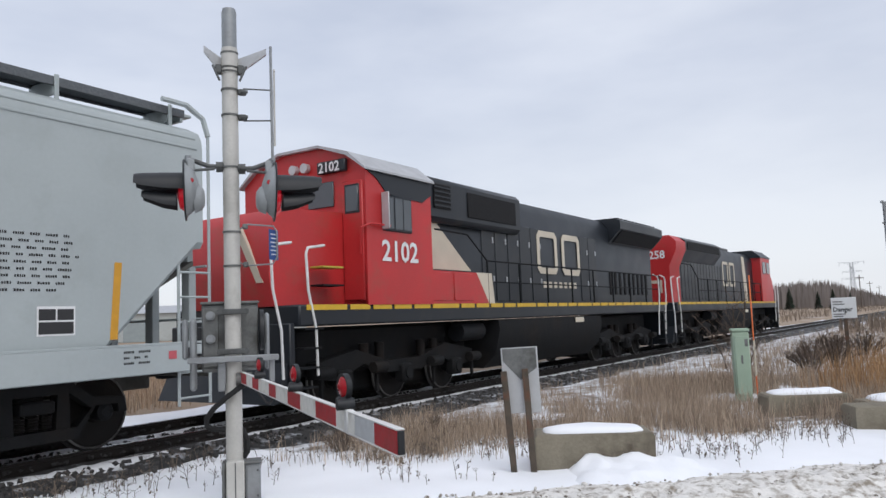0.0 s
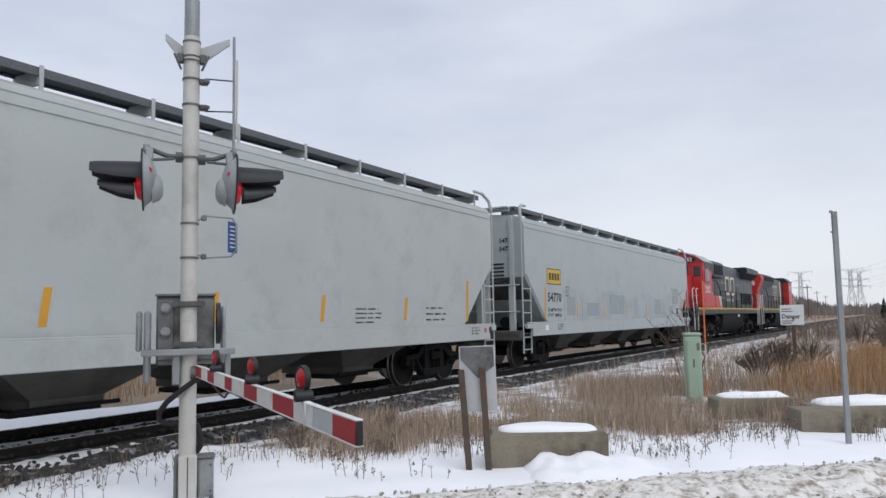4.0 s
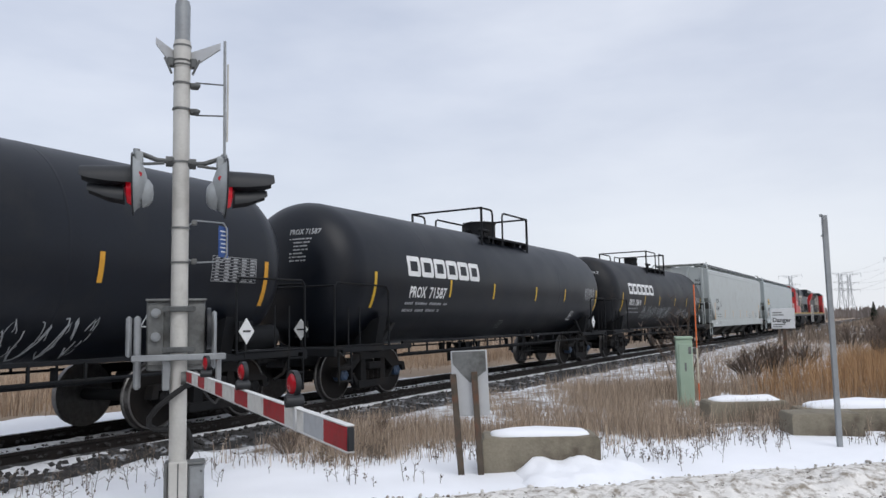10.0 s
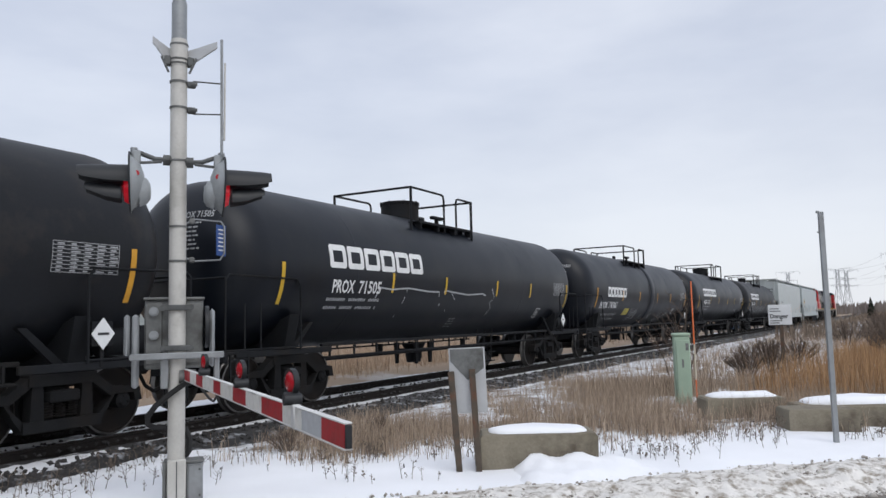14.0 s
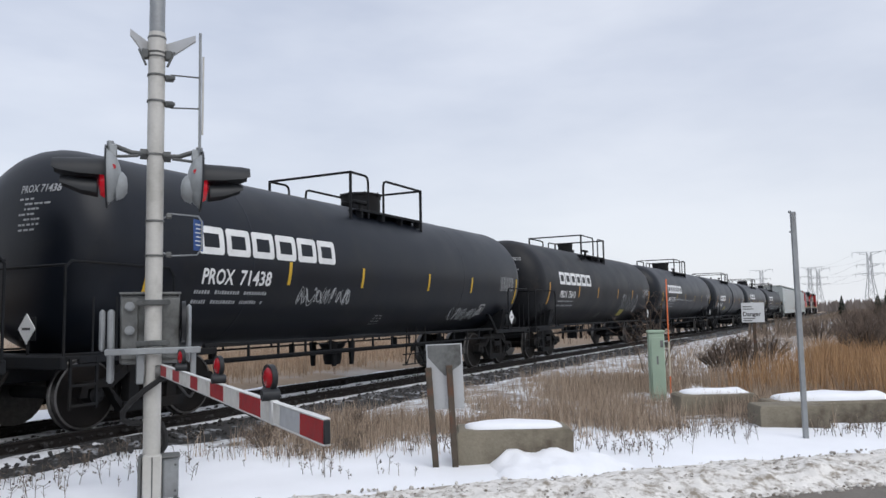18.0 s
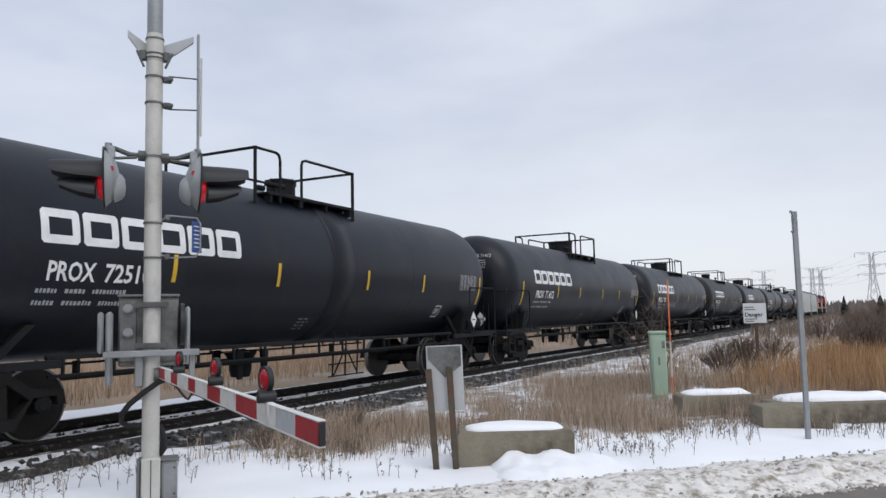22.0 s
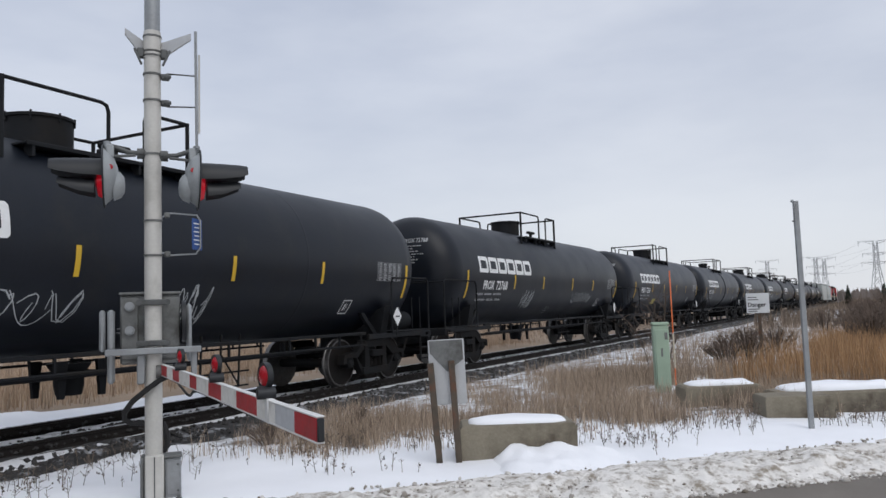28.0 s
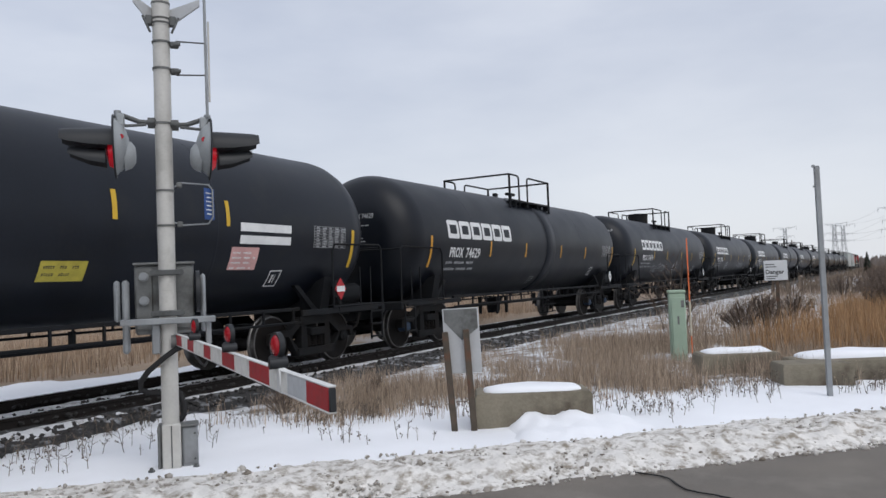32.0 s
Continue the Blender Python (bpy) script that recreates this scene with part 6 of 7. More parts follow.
def crossing_signal():
    th = thing("crossing_signal", "grey level-crossing signal mast with two flashing lamps on a crossarm", "crossing signal", at=Matrix.Translation(MAST))
    view = Vector((MAST.x, MAST.y, 0)).normalized()
    right = Vector((view.y, -view.x, 0))
    low = MAST.z

    def at(r, d, z):
        p = right * r + view * d
        return Vector((p.x, p.y, z - low))

    turn = Matrix.Rotation(math.atan2(right.y, right.x), 3, "Z")
    part("mast", Shape().rod(at(0, 0, 0.40), at(0, 0, 4.23), 0.073, 28), MAST_ALU, th)
    part("mast_top", Shape().rod(at(0, 0, 4.23), at(0, 0, 4.58), 0.068, 24).rod(at(0, 0, 4.58), at(0, 0, 4.61), 0.060, 24), GALV, th, "bare galvanised top tube")
    s = Shape()
    s.rod(at(0, 0, -0.06), at(0, 0, 0.46), 0.10, 20)
    s.box(at(0, 0, 0.02), (0.42, 0.42, 0.10), 0.02, turn)
    part("base_casting", s, BOX_GREY, th)
    jb = part("junction_box", Shape().box(at(0.155, 0.0, 0.25), (0.135, 0.17, 0.36), 0.012, turn), GALV, th, "grey cast junction box")
    part("box_lid", Shape().box(at(0.155, -0.01, 0.44), (0.155, 0.19, 0.022), 0.006, turn), BOX_GREY, jb)
    part("box_door", Shape().box(at(0.155, -0.088, 0.26), (0.10, 0.012, 0.29), 0.004, turn), GALV, jb)
    for z in (0.15, 0.37):
        part("box_screw", Shape().rod(at(0.195, -0.10, z), at(0.195, -0.09, z), 0.010, 8), GALV_DARK, jb)
    col = part("base_column", Shape().box(at(0.005, -0.075, 0.23), (0.155, 0.09, 0.47), 0.012, turn), MAST_ALU, th, "pale square base column")
    part("column_seam", Shape().box(at(0.005, -0.121, 0.23), (0.010, 0.004, 0.44), 0, turn), GALV_DARK, col)
    part("base_fin", Shape().box(at(-0.095, 0.0, 0.22), (0.03, 0.16, 0.44), 0.008, turn), BOX_GREY, th)
    for r in (-0.16, 0.20):
        part("anchor_bolt", Shape().rod(at(r, -0.15, 0.02), at(r, -0.15, 0.12), 0.016, 6).rod(at(r, -0.15, 0.07), at(r, -0.15, 0.10), 0.030, 6), GALV_DARK, th)
    # crossbuck blades seen edge-on from behind the mast
    for sg, tip, zt in ((-1, 0.225, 4.20), (1, 0.33, 4.20)):
        s = Shape()
        a, b, c, d = at(sg * 0.055, 0.03, 4.13), at(sg * tip, -0.12, zt), at(sg * tip, -0.12, zt - 0.055), at(sg * 0.075, 0.03, 3.99)
        off = view * 0.02
        s.add([a - off, b - off, c - off, d - off, a + off, b + off, c + off, d + off], [(0, 1, 2, 3), (7, 6, 5, 4), (0, 4, 5, 1), (1, 5, 6, 2), (2, 6, 7, 3), (3, 7, 4, 0)])
        cb = part("crossbuck_blade", s, SHEET_BACK, th, "pale crossbuck blade seen edge-on")
        part("blade_bracket", Shape().box(at(sg * 0.10, -0.02, 4.02), (0.06, 0.06, 0.09), 0.01, turn).rod(at(sg * 0.15, -0.05, 4.05), at(sg * 0.09, -0.08, 3.90), 0.011, 6), GALV_DARK, cb)
    part("blade_collar", Shape().rod(at(0, 0, 3.98), at(0, 0, 4.20), 0.078, 24), MAST_ALU, th)
    for z in (4.00, 4.04, 4.18, 3.83, 3.59, 3.10, 2.50, 2.19, 1.76, 1.42):
        part("mast_band", Shape().rod(at(0, 0, z - 0.009), at(0, 0, z + 0.009), 0.0815, 20), BOX_GREY, th)
    # small antenna on two stand-offs
    for z in (3.83, 3.59):
        part("antenna_bracket", Shape().box(at(0.11, -0.02, z - 0.02), (0.08, 0.06, 0.055), 0.012, turn).rod(at(0.12, -0.02, z + (0.015 if z > 3.7 else -0.05)), at(0.385, -0.06, z - (0.0 if z > 3.7 else 0.05)), 0.007, 6).rod(at(0.10, -0.05, z - 0.02), at(0.16, -0.05, z - 0.02), 0.016, 6), GALV_DARK, th)
    part("antenna_rod", Shape().rod(at(0.375, -0.06, 3.16), at(0.373, -0.06, 4.25), 0.013, 8), GALV, th)
    part("antenna_tube", Shape().rod(at(0.398, -0.06, 3.30), at(0.402, -0.06, 4.03), 0.009, 8), MAST_ALU, th)
    # crossarm and lamps
    for sg, z in ((-1, 3.105), (1, 3.09)):
        arm = part("crossarm", Shape().tube([at(sg * 0.07, 0.0, z), at(sg * 0.20, 0.01, z + 0.01), at(sg * 0.30, 0.02, z + 0.05), at(sg * 0.37, 0.0, z + 0.07)], 0.022, 10), GALV_DARK, th)
        part("arm_brace", Shape().tube([at(sg * 0.14, -0.02, z - 0.02), at(sg * 0.30, -0.02, z - 0.035), at(sg * 0.35, -0.02, z - 0.03)], 0.014, 8), GALV_DARK, arm)
        part("arm_clamp", Shape().rod(at(sg * 0.05, 0, z), at(sg * 0.13, 0, z), 0.048, 12).rod(at(sg * 0.09, -0.07, z), at(sg * 0.09, 0.07, z), 0.014, 6), GALV_DARK, arm)
        part("lamp_pivot", Shape().rod(at(sg * 0.375, 0.0, z + 0.01), at(sg * 0.375, 0.0, z + 0.10), 0.030, 12), GALV, arm)
    for sg, r, z, yaw in ((-1, -0.385, 2.885, 0.02), (1, 0.375, 2.875, 0.02)):
        ang = math.atan2(right.y, right.x) + (math.pi if sg < 0 else 0) + yaw
        m = Matrix.Translation(at(r, -0.02, z)) @ Matrix.Rotation(ang, 4, "Z") @ Matrix.Rotation(0.03, 4, "Y")
        hold = part("lamp_unit", Shape().turned([(-0.105, 0.02), (-0.10, 0.08), (-0.075, 0.16), (-0.035, 0.21), (0.0, 0.235), (0.012, 0.24), (0.012, 0.02)], 0, 28).turned([(-0.155, 0.02), (-0.15, 0.07), (-0.12, 0.115), (-0.06, 0.14)], 0, 20, (0, 0, -0.075)), LAMP_GREY, th, "domed grey lamp housing", at=m)
        part("backplate", Shape().turned([(0.010, 0.02), (0.010, 0.275), (0.016, 0.282), (0.024, 0.275), (0.024, 0.02)], 0, 36), LAMP_BLACK, hold, "round black background plate")
        def scoop(stations, squash):
            """A visor: stations of distance, radius, crown height and how far its sides hang below the level, in degrees."""
            rings = []
            for x, rr, top, hang in stations:
                ring = [(math.cos(math.radians(-hang + (180 + 2 * hang) * i / 16)), math.sin(math.radians(-hang + (180 + 2 * hang) * i / 16))) for i in range(17)]
                rings.append([(x, rr * c, top - squash * rr + squash * rr * q) for c, q in ring] + [(x, (rr - 0.007) * c, top - squash * rr + squash * (rr - 0.007) * q) for c, q in ring[::-1]])
            return Shape().loft(rings)

        part("hood", scoop(((0.02, 0.160, 0.160, 5), (0.22, 0.155, 0.162, 2), (0.38, 0.145, 0.160, -6), (0.44, 0.135, 0.154, -16)), 1.0), LAMP_BLACK, hold, "long black visor")
        part("lower_hood", scoop(((0.09, 0.145, -0.015, 12), (0.22, 0.138, -0.008, 6), (0.35, 0.118, 0.004, -8), (0.38, 0.112, 0.0, -16)), 0.85), LAMP_BLACK, hold, "short black lower visor")
        part("lens", Shape().turned([(0.026, 0.01), (0.026, 0.140), (0.065, 0.115), (0.085, 0.01)], 0, 24, (0, 0, -0.055)), RED_LENS, hold, "red lens")
        for y in (-1, 1):
            part("side_light", Shape().rod((-0.045, y * 0.14, 0.055), (-0.045, y * 0.19, 0.055), 0.022, 12), RED_SMALL, hold, "small red tell-tale")
        part("hinge", Shape().box((-0.04, 0.0, 0.23), (0.07, 0.06, 0.12), 0.012), LAMP_GREY, hold)
        part("rim", Shape().turned([(-0.005, 0.238), (0.008, 0.250), (0.016, 0.238)], 0, 28), LAMP_GREY, hold)
    # blue notice on a wire bracket
    part("notice_bracket", Shape().tube([at(0.07, 0, 2.53), at(0.14, -0.02, 2.57), at(0.37, -0.05, 2.55), at(0.40, -0.05, 2.50), at(0.40, -0.05, 2.26), at(0.36, -0.05, 2.20), at(0.14, -0.02, 2.19), at(0.07, 0, 2.22)], 0.008, 6), GALV, th)
    for z in (2.55, 2.20):
        part("bracket_clip", Shape().box(at(0.12, -0.03, z), (0.05, 0.05, 0.05), 0.01, turn), BOX_GREY, th)
    plate_turn = turn @ Matrix.Rotation(0.95, 3, "Z")
    plate = part("notice_plate", Shape().box(at(0.37, -0.06, 2.375), (0.15, 0.008, 0.28), 0.003, plate_turn), BLUE_SIGN, th, "small blue notice with white lines")
    for k in range(6):
        part("notice_line", Shape().box(at(0.37, -0.06, 2.47 - k * 0.037) + plate_turn @ Vector((0.0, -0.006, 0)), (0.11 - 0.02 * (k % 2), 0.003, 0.011), 0, plate_turn), SIGN_WHITE, plate)
    # hose and cable
    part("cable", Shape().tube([at(0.12, -0.09, 1.13), at(0.05, -0.11, 1.10), at(-0.05, -0.11, 1.03), at(-0.17, -0.08, 0.93), at(-0.235, -0.04, 0.84), at(-0.235, 0.0, 0.77), at(-0.18, 0.03, 0.735), at(-0.08, 0.03, 0.73)], 0.025, 8), RUBBER, th)
    part("cable", Shape().tube([at(0.07, 0.05, 0.72), at(0.11, 0.04, 0.62), at(0.11, 0.03, 0.52), at(0.07, 0.03, 0.46)], 0.026, 8), RUBBER, th)


def gate():
    """The gate mechanism clamped to the mast, and its lowered arm."""
    view = Vector((MAST.x, MAST.y, 0)).normalized()
    right = Vector((view.y, -view.x, 0))
    low = MAST.z
    turn = Matrix.Rotation(math.atan2(right.y, right.x), 3, "Z")
    th = thing("crossing_gate", "lowered red and white striped gate arm with three red lamps", "crossing gate", at=Matrix.Translation(MAST))

    def at(r, d, z):
        p = right * r + view * d
        return Vector((p.x, p.y, z - low))

    box = part("mechanism_case", Shape().box(at(-0.025, 0.22, 1.545), (0.50, 0.28, 0.62), 0.02, turn), BOX_GREY, th, "weathered grey mechanism case")
    part("case_lid", Shape().box(at(-0.025, 0.21, 1.86), (0.52, 0.32, 0.025), 0.008, turn), BOX_GREY, box)
    part("case_door", Shape().box(at(-0.195, 0.07, 1.55), (0.14, 0.02, 0.54), 0.008, turn), BOX_GREY, box)
    part("case_door", Shape().box(at(0.14, 0.07, 1.55), (0.16, 0.02, 0.54), 0.008, turn), BOX_GREY, box)
    for z in (1.745, 1.535):
        part("bolt", Shape().rod(at(-0.195, 0.06, z), at(-0.195, 0.03, z), 0.042, 14).rod(at(-0.195, 0.03, z), at(-0.195, 0.0, z), 0.029, 12), GALV, box, "round bolt")
    for z in (1.775, 1.42):
        cl = part("clamp", Shape().box(at(0.0, -0.085, z), (0.27, 0.035, 0.05), 0.008, turn), GALV_DARK, box)
        for r in (-0.115, 0.115):
            part("clamp_bolt", Shape().rod(at(r, -0.12, z), at(r, 0.09, z), 0.014, 6).rod(at(r, -0.115, z), at(r, -0.09, z), 0.028, 6), GALV_DARK, cl)
    part("cross_beam", Shape().box(at(0.005, -0.12, 1.355), (0.78, 0.05, 0.055), 0.008, turn), GALV, th)
    for r, w, z, h in ((-0.415, 0.050, 1.54, 0.36), (-0.345, 0.060, 1.40, 0.64), (0.300, 0.045, 1.50, 0.52)):
        part("counterweight_arm", Shape().box(at(r, 0.06, z), (w, 0.10, h), 0.02, turn), GALV, th)
    part("hanger", Shape().box(at(0.335, -0.06, 1.25), (0.05, 0.05, 0.24), 0.01, turn), GALV, th)
    part("hanger", Shape().box(at(-0.10, -0.06, 1.20), (0.07, 0.05, 0.26), 0.01, turn), GALV, th)
    part("gear_plate", Shape().rod(at(0.275, 0.14, 1.60), at(0.24, 0.14, 1.60), 0.19, 18), LAMP_BLACK, th)
    part("pivot", Shape().rod(at(0.02, -0.05, 1.17), at(0.16, -0.05, 1.17), 0.06, 14), BOX_GREY, th)
    # the arm
    root, tip = at(0.07, -0.02, 1.185), Vector((2.335, 1.645, 1.20)) - MAST
    d = (tip - root)
    length = d.length
    flat = Vector((d.x, d.y, 0)).normalized()
    basis = Matrix((flat, Vector((-flat.y, flat.x, 0)), Vector((0, 0, 1)))).transposed()
    lean = Matrix.Rotation(-math.atan2(d.z, math.hypot(d.x, d.y)), 3, "Y")
    k1 = length / 4.43
    seams = [0.0, 0.41, 0.76, 1.09, 1.58, 1.86, 2.29, 2.68, 3.08, 3.52, 3.85, 4.14, 4.43]
    tones = "RWRWRWRWRWSR"
    arm = part("gate_arm", Shape().box((length / 2, 0, 0), (length - 0.02, 0.024, 0.084), 0.005), WHITE_RAIL, th, "red and white retroreflective gate arm", at=Matrix.Translation(root) @ (basis @ lean).to_4x4())
    for k, (a, b) in enumerate(zip(seams, seams[1:])):
        a, b = a * k1, b * k1
        red = tones[k] == "R"
        s = Shape().box(((a + b) / 2, 0, 0), (b - a - 0.003, 0.029, 0.089), 0.004)
        part("stripe_panel", s, RED_TAPE if red else SILVER_TAPE if tones[k] == "S" else WHITE_TAPE, arm, "red stripe" if red else "silver stripe" if tones[k] == "S" else "white stripe")
    part("tip_cap", Shape().box((length + 0.002, 0, 0), (0.012, 0.026, 0.086), 0.003), LAMP_BLACK, arm, "dark hollow tip")
    for z in (0.047, -0.047):
        part("edge_trim", Shape().box((length / 2, 0, z), (length, 0.033, 0.007), 0.002), WHITE_RAIL, arm)
    part("sleeve", Shape().box((3.72 * k1, 0, 0.0), (0.06, 0.040, 0.108), 0.008), WHITE_RAIL, arm)
    for a in (1.10 * k1, 2.48 * k1, 3.64 * k1):
        lamp = part("arm_lamp", Shape().box((a, 0, 0.080), (0.085, 0.07, 0.05), 0.01).rod((a + 0.05, -0.05, 0.075), (a + 0.05, 0.03, 0.075), 0.026, 10), LAMP_BLACK, arm, "black lamp base")
        aim = pose(a, 0, 0.150, 0, 0, 10)
        part("lamp_lens", Shape().turned([(-0.024, 0.01), (-0.020, 0.034), (-0.008, 0.050), (0.008, 0.050), (0.020, 0.034), (0.024, 0.01)], 1, 18), RED_SMALL, lamp, "red lens", at=aim)
        part("lamp_guard", Shape().turned([(-0.010, 0.050), (-0.013, 0.061), (0.013, 0.061), (0.010, 0.050)], 1, 18), LAMP_BLACK, lamp, at=aim)
    part("arm_cable", Shape().tube([(0.0, 0.03, -0.06), (0.7, 0.03, -0.070), (1.15, 0.035, -0.13), (1.30, 0.035, -0.13), (1.5, 0.03, -0.07), (3.3, 0.03, -0.07)], 0.009, 6), RUBBER, arm)


crossing_signal()
gate()


# ---- things along the verge ----
def snow_cap(length, depth, height, seed):
    """A rounded pillow of snow, its base at z = 0."""
    s = Shape()
    rings, n = [], 20
    for k in range(8):
        t = k / 7
        inset = (1 - math.sqrt(max(0, 1 - t * t))) * 0.5 * min(depth, 0.35)
        ring = []
        for i in range(n):
            a = 2 * math.pi * i / n
            c, q = math.cos(a), math.sin(a)
            ex = 0.35
            x = math.copysign(abs(c) ** ex, c) * (length / 2 - inset * 1.2)
            y = math.copysign(abs(q) ** ex, q) * (depth / 2 - inset)
            z = height * math.sin(t * math.pi / 2) * (0.75 + 0.55 * noise.noise(Vector((x * 2.2, y * 3, seed))) + 0.35 * (1 - (2 * x / length) ** 2))
            ring.append((x + 0.02 * noise.noise(Vector((x * 6, y * 6, z * 9 + seed))), y + 0.02 * noise.noise(Vector((y * 6, x * 6, seed + 5))), z))
        rings.append(ring)
    s.loft(rings)
    return s


def concrete_block(x, y, angle, length, depth, top, seed, label, lift=0.055):
    base = ground_z(x, y) - 0.08
    s = Shape()
    h = top - base
    rings = []
    for z, b in ((0, 0.0), (h - 0.04, 0.0), (h - 0.01, 0.02), (h, 0.05)):
        ring = []
        for i, (a, c) in enumerate(((-1, -1), (-0.5, -1), (0, -1), (0.5, -1), (1, -1), (1, 0), (1, 1), (0.5, 1), (0, 1), (-0.5, 1), (-1, 1), (-1, 0))):
            px, py = a * (length / 2 - b), c * (depth / 2 - b)
            ring.append((px + 0.012 * noise.noise(Vector((px * 5, py * 5, z * 5 + seed))), py + 0.012 * noise.noise(Vector((py * 5, px * 5, z * 4 + seed))), z))
        rings.append(ring)
    s.loft(rings)
    th = solid("concrete_block", s, CONCRETE, label, "concrete block", group="concrete blocks on the verge", smooth=35)
    th.matrix_basis = pose(x, y, base, 0, 0, angle)
    if not lift:
        return th
    cap = solid("snow_cap", snow_cap(length * 0.86, depth * 0.9, lift, seed), SNOW, "soft white snow lying on a concrete block", "snow", smooth=60)
    cap.matrix_basis = pose(x, y, top - 0.004, 0, 0, angle)
    return th


BLOCK_TURN = math.degrees(math.atan2(-0.98, 0.5))
concrete_block(7.62, 3.00, BLOCK_TURN, 1.18, 0.52, 0.44, 1, "stained concrete barrier block half buried in snow")
concrete_block(12.035, 1.535, BLOCK_TURN, 1.12, 0.52, 0.395, 2, "weathered concrete barrier block capped with snow", 0.06)
concrete_block(10.96, 0.49, BLOCK_TURN - 4, 0.86, 0.50, 0.385, 3, "bare brown-stained concrete barrier block among dry grass", 0.0)
concrete_block(11.85, 0.0, BLOCK_TURN, 1.75, 0.52, 0.37, 4, "weathered concrete barrier block under thick snow", 0.09)


def drift():
    """Snow heaped against the first block, with a hollow at its near end."""
    along = Vector((math.cos(radians(BLOCK_TURN)), math.sin(radians(BLOCK_TURN)), 0))
    out = Vector((along.y, -along.x, 0))
    s = Shape()
    rings = []
    for i in range(56):
        a = -0.62 + 2.05 * i / 55
        heap = smooth_step(-0.34, -0.10, a + 0.05 * noise.noise(Vector((a * 5, 1, 1)))) * (1 - smooth_step(0.60, 1.40, a))
        ring = []
        for j in range(24):
            b = 1.15 * j / 23
            p = Vector((7.62, 3.00, 0)) + along * a + out * (0.20 + b)
            z = ground_z(p.x, p.y) - 0.03 + 0.165 * heap * (1 - b / 1.15) ** 1.15 + 0.060 * noise.noise(Vector((p.x * 5, p.y * 5, 2))) * (1 - b / 1.15) + 0.022 * noise.noise(Vector((p.x * 14, p.y * 14, 6)))
            ring.append((p.x, p.y, z if 0 < j < 23 else z - 0.04))
        rings.append(ring)
    s.loft(rings, close=False, caps=False)
    solid("snow_drift", s, SNOW, "snow drifted against a concrete block", "snow", "structure", smooth=60)


drift()


def back_of_sign():
    g = ground_z(7.05, 3.5)
    th = thing("hazard_marker", "back of a bare metal marker sheet on two rusty posts", "marker sign", at=pose(7.07, 3.513, g - 0.1))
    c = Vector((0, 0, 1.005))
    turn = Matrix.Rotation(math.radians(-66), 3, "Z") @ Matrix.Rotation(radians(-1.5), 3, "Y")
    sh = part("marker_sheet", Shape().box(c, (0.37, 0.012, 0.66), 0.004, turn), SHEET_BACK, th, "bare aluminium sheet")
    v = turn @ Vector((0, -0.012, 0))
    s = Shape()
    s.add([c + turn @ Vector(p) + v for p in ((-0.17, 0, 0.32), (0.17, 0, 0.32), (0.17, 0, 0.12), (0.0, 0, 0.0), (-0.17, 0, 0.20))], [(0, 1, 2, 3, 4)])
    part("backing_patch", s, BOX_GREY, sh, "", 0)
    for r, lean, top in ((-0.105, 0.03, 1.10), (0.085, 0.015, 1.12)):
        p = turn @ Vector((r, -0.045, 0))
        q = turn @ Vector((r - lean * 2, -0.045, 0))
        part("post", Shape().box(Vector((p.x * 0.5 + q.x * 0.5, p.y * 0.5 + q.y * 0.5, top / 2)), (0.062, 0.055, top), 0.006, turn @ Matrix.Rotation(lean * -1.2, 3, "Y")), RUST_WOOD, th, "weathered post with rust streaks")


back_of_sign()


def steel_pole():
    g = ground_z(9.95, 0.32)
    th = thing("sign_post", "slender galvanised square post with no sign", "post", at=pose(9.953, 0.264, g - 0.1, 0, 0, 20))
    part("post_tube", Shape().box((0, 0, 1.38), (0.055, 0.055, 2.76), 0.005), GALV, th)
    part("clip", Shape().box((-0.0, 0.035, 2.76), (0.03, 0.03, 0.03), 0.004).box((0.0, 0.035, 2.52), (0.02, 0.03, 0.02), 0.004), GALV, th)


steel_pole()


def pedestal():
    g = ground_z(13.6, 2.7)
    th = thing("utility_pedestal", "faded green utility pedestal cabinet in dry grass", "utility box", at=pose(13.66, 2.66, 0.065, 0, 0, -72))
    part("cabinet", Shape().box((0, 0, 0.58), (0.265, 0.24, 1.16), 0.015), PED_GREEN, th)
    part("cap", Shape().box((0, 0, 1.19), (0.29, 0.265, 0.05), 0.012), PED_GREEN, th)
    part("door", Shape().box((0.01, -0.135, 0.60), (0.22, 0.015, 0.98), 0.006), PED_GREEN, th)
    part("label_strip", Shape().box((0.08, -0.145, 0.98), (0.05, 0.006, 0.12)), BOX_GREY, th)
    part("label_strip", Shape().box((0.0, -0.145, 0.70), (0.03, 0.006, 0.14)), BOX_GREY, th)
    st = thing("marker_stake", "tall bright orange marker stake beside the green pedestal", "marker stake", at=pose(13.72, 2.45, 0.03, 0, 0, 0))
    part("stake", Shape().box((0, 0, 1.07), (0.035, 0.018, 2.14), 0.004), STAKE_ORANGE, st)
    part("reflector_band", Shape().box((0, -0.001, 0.75), (0.037, 0.021, 0.60), 0.002), CREAM, st)


pedestal()


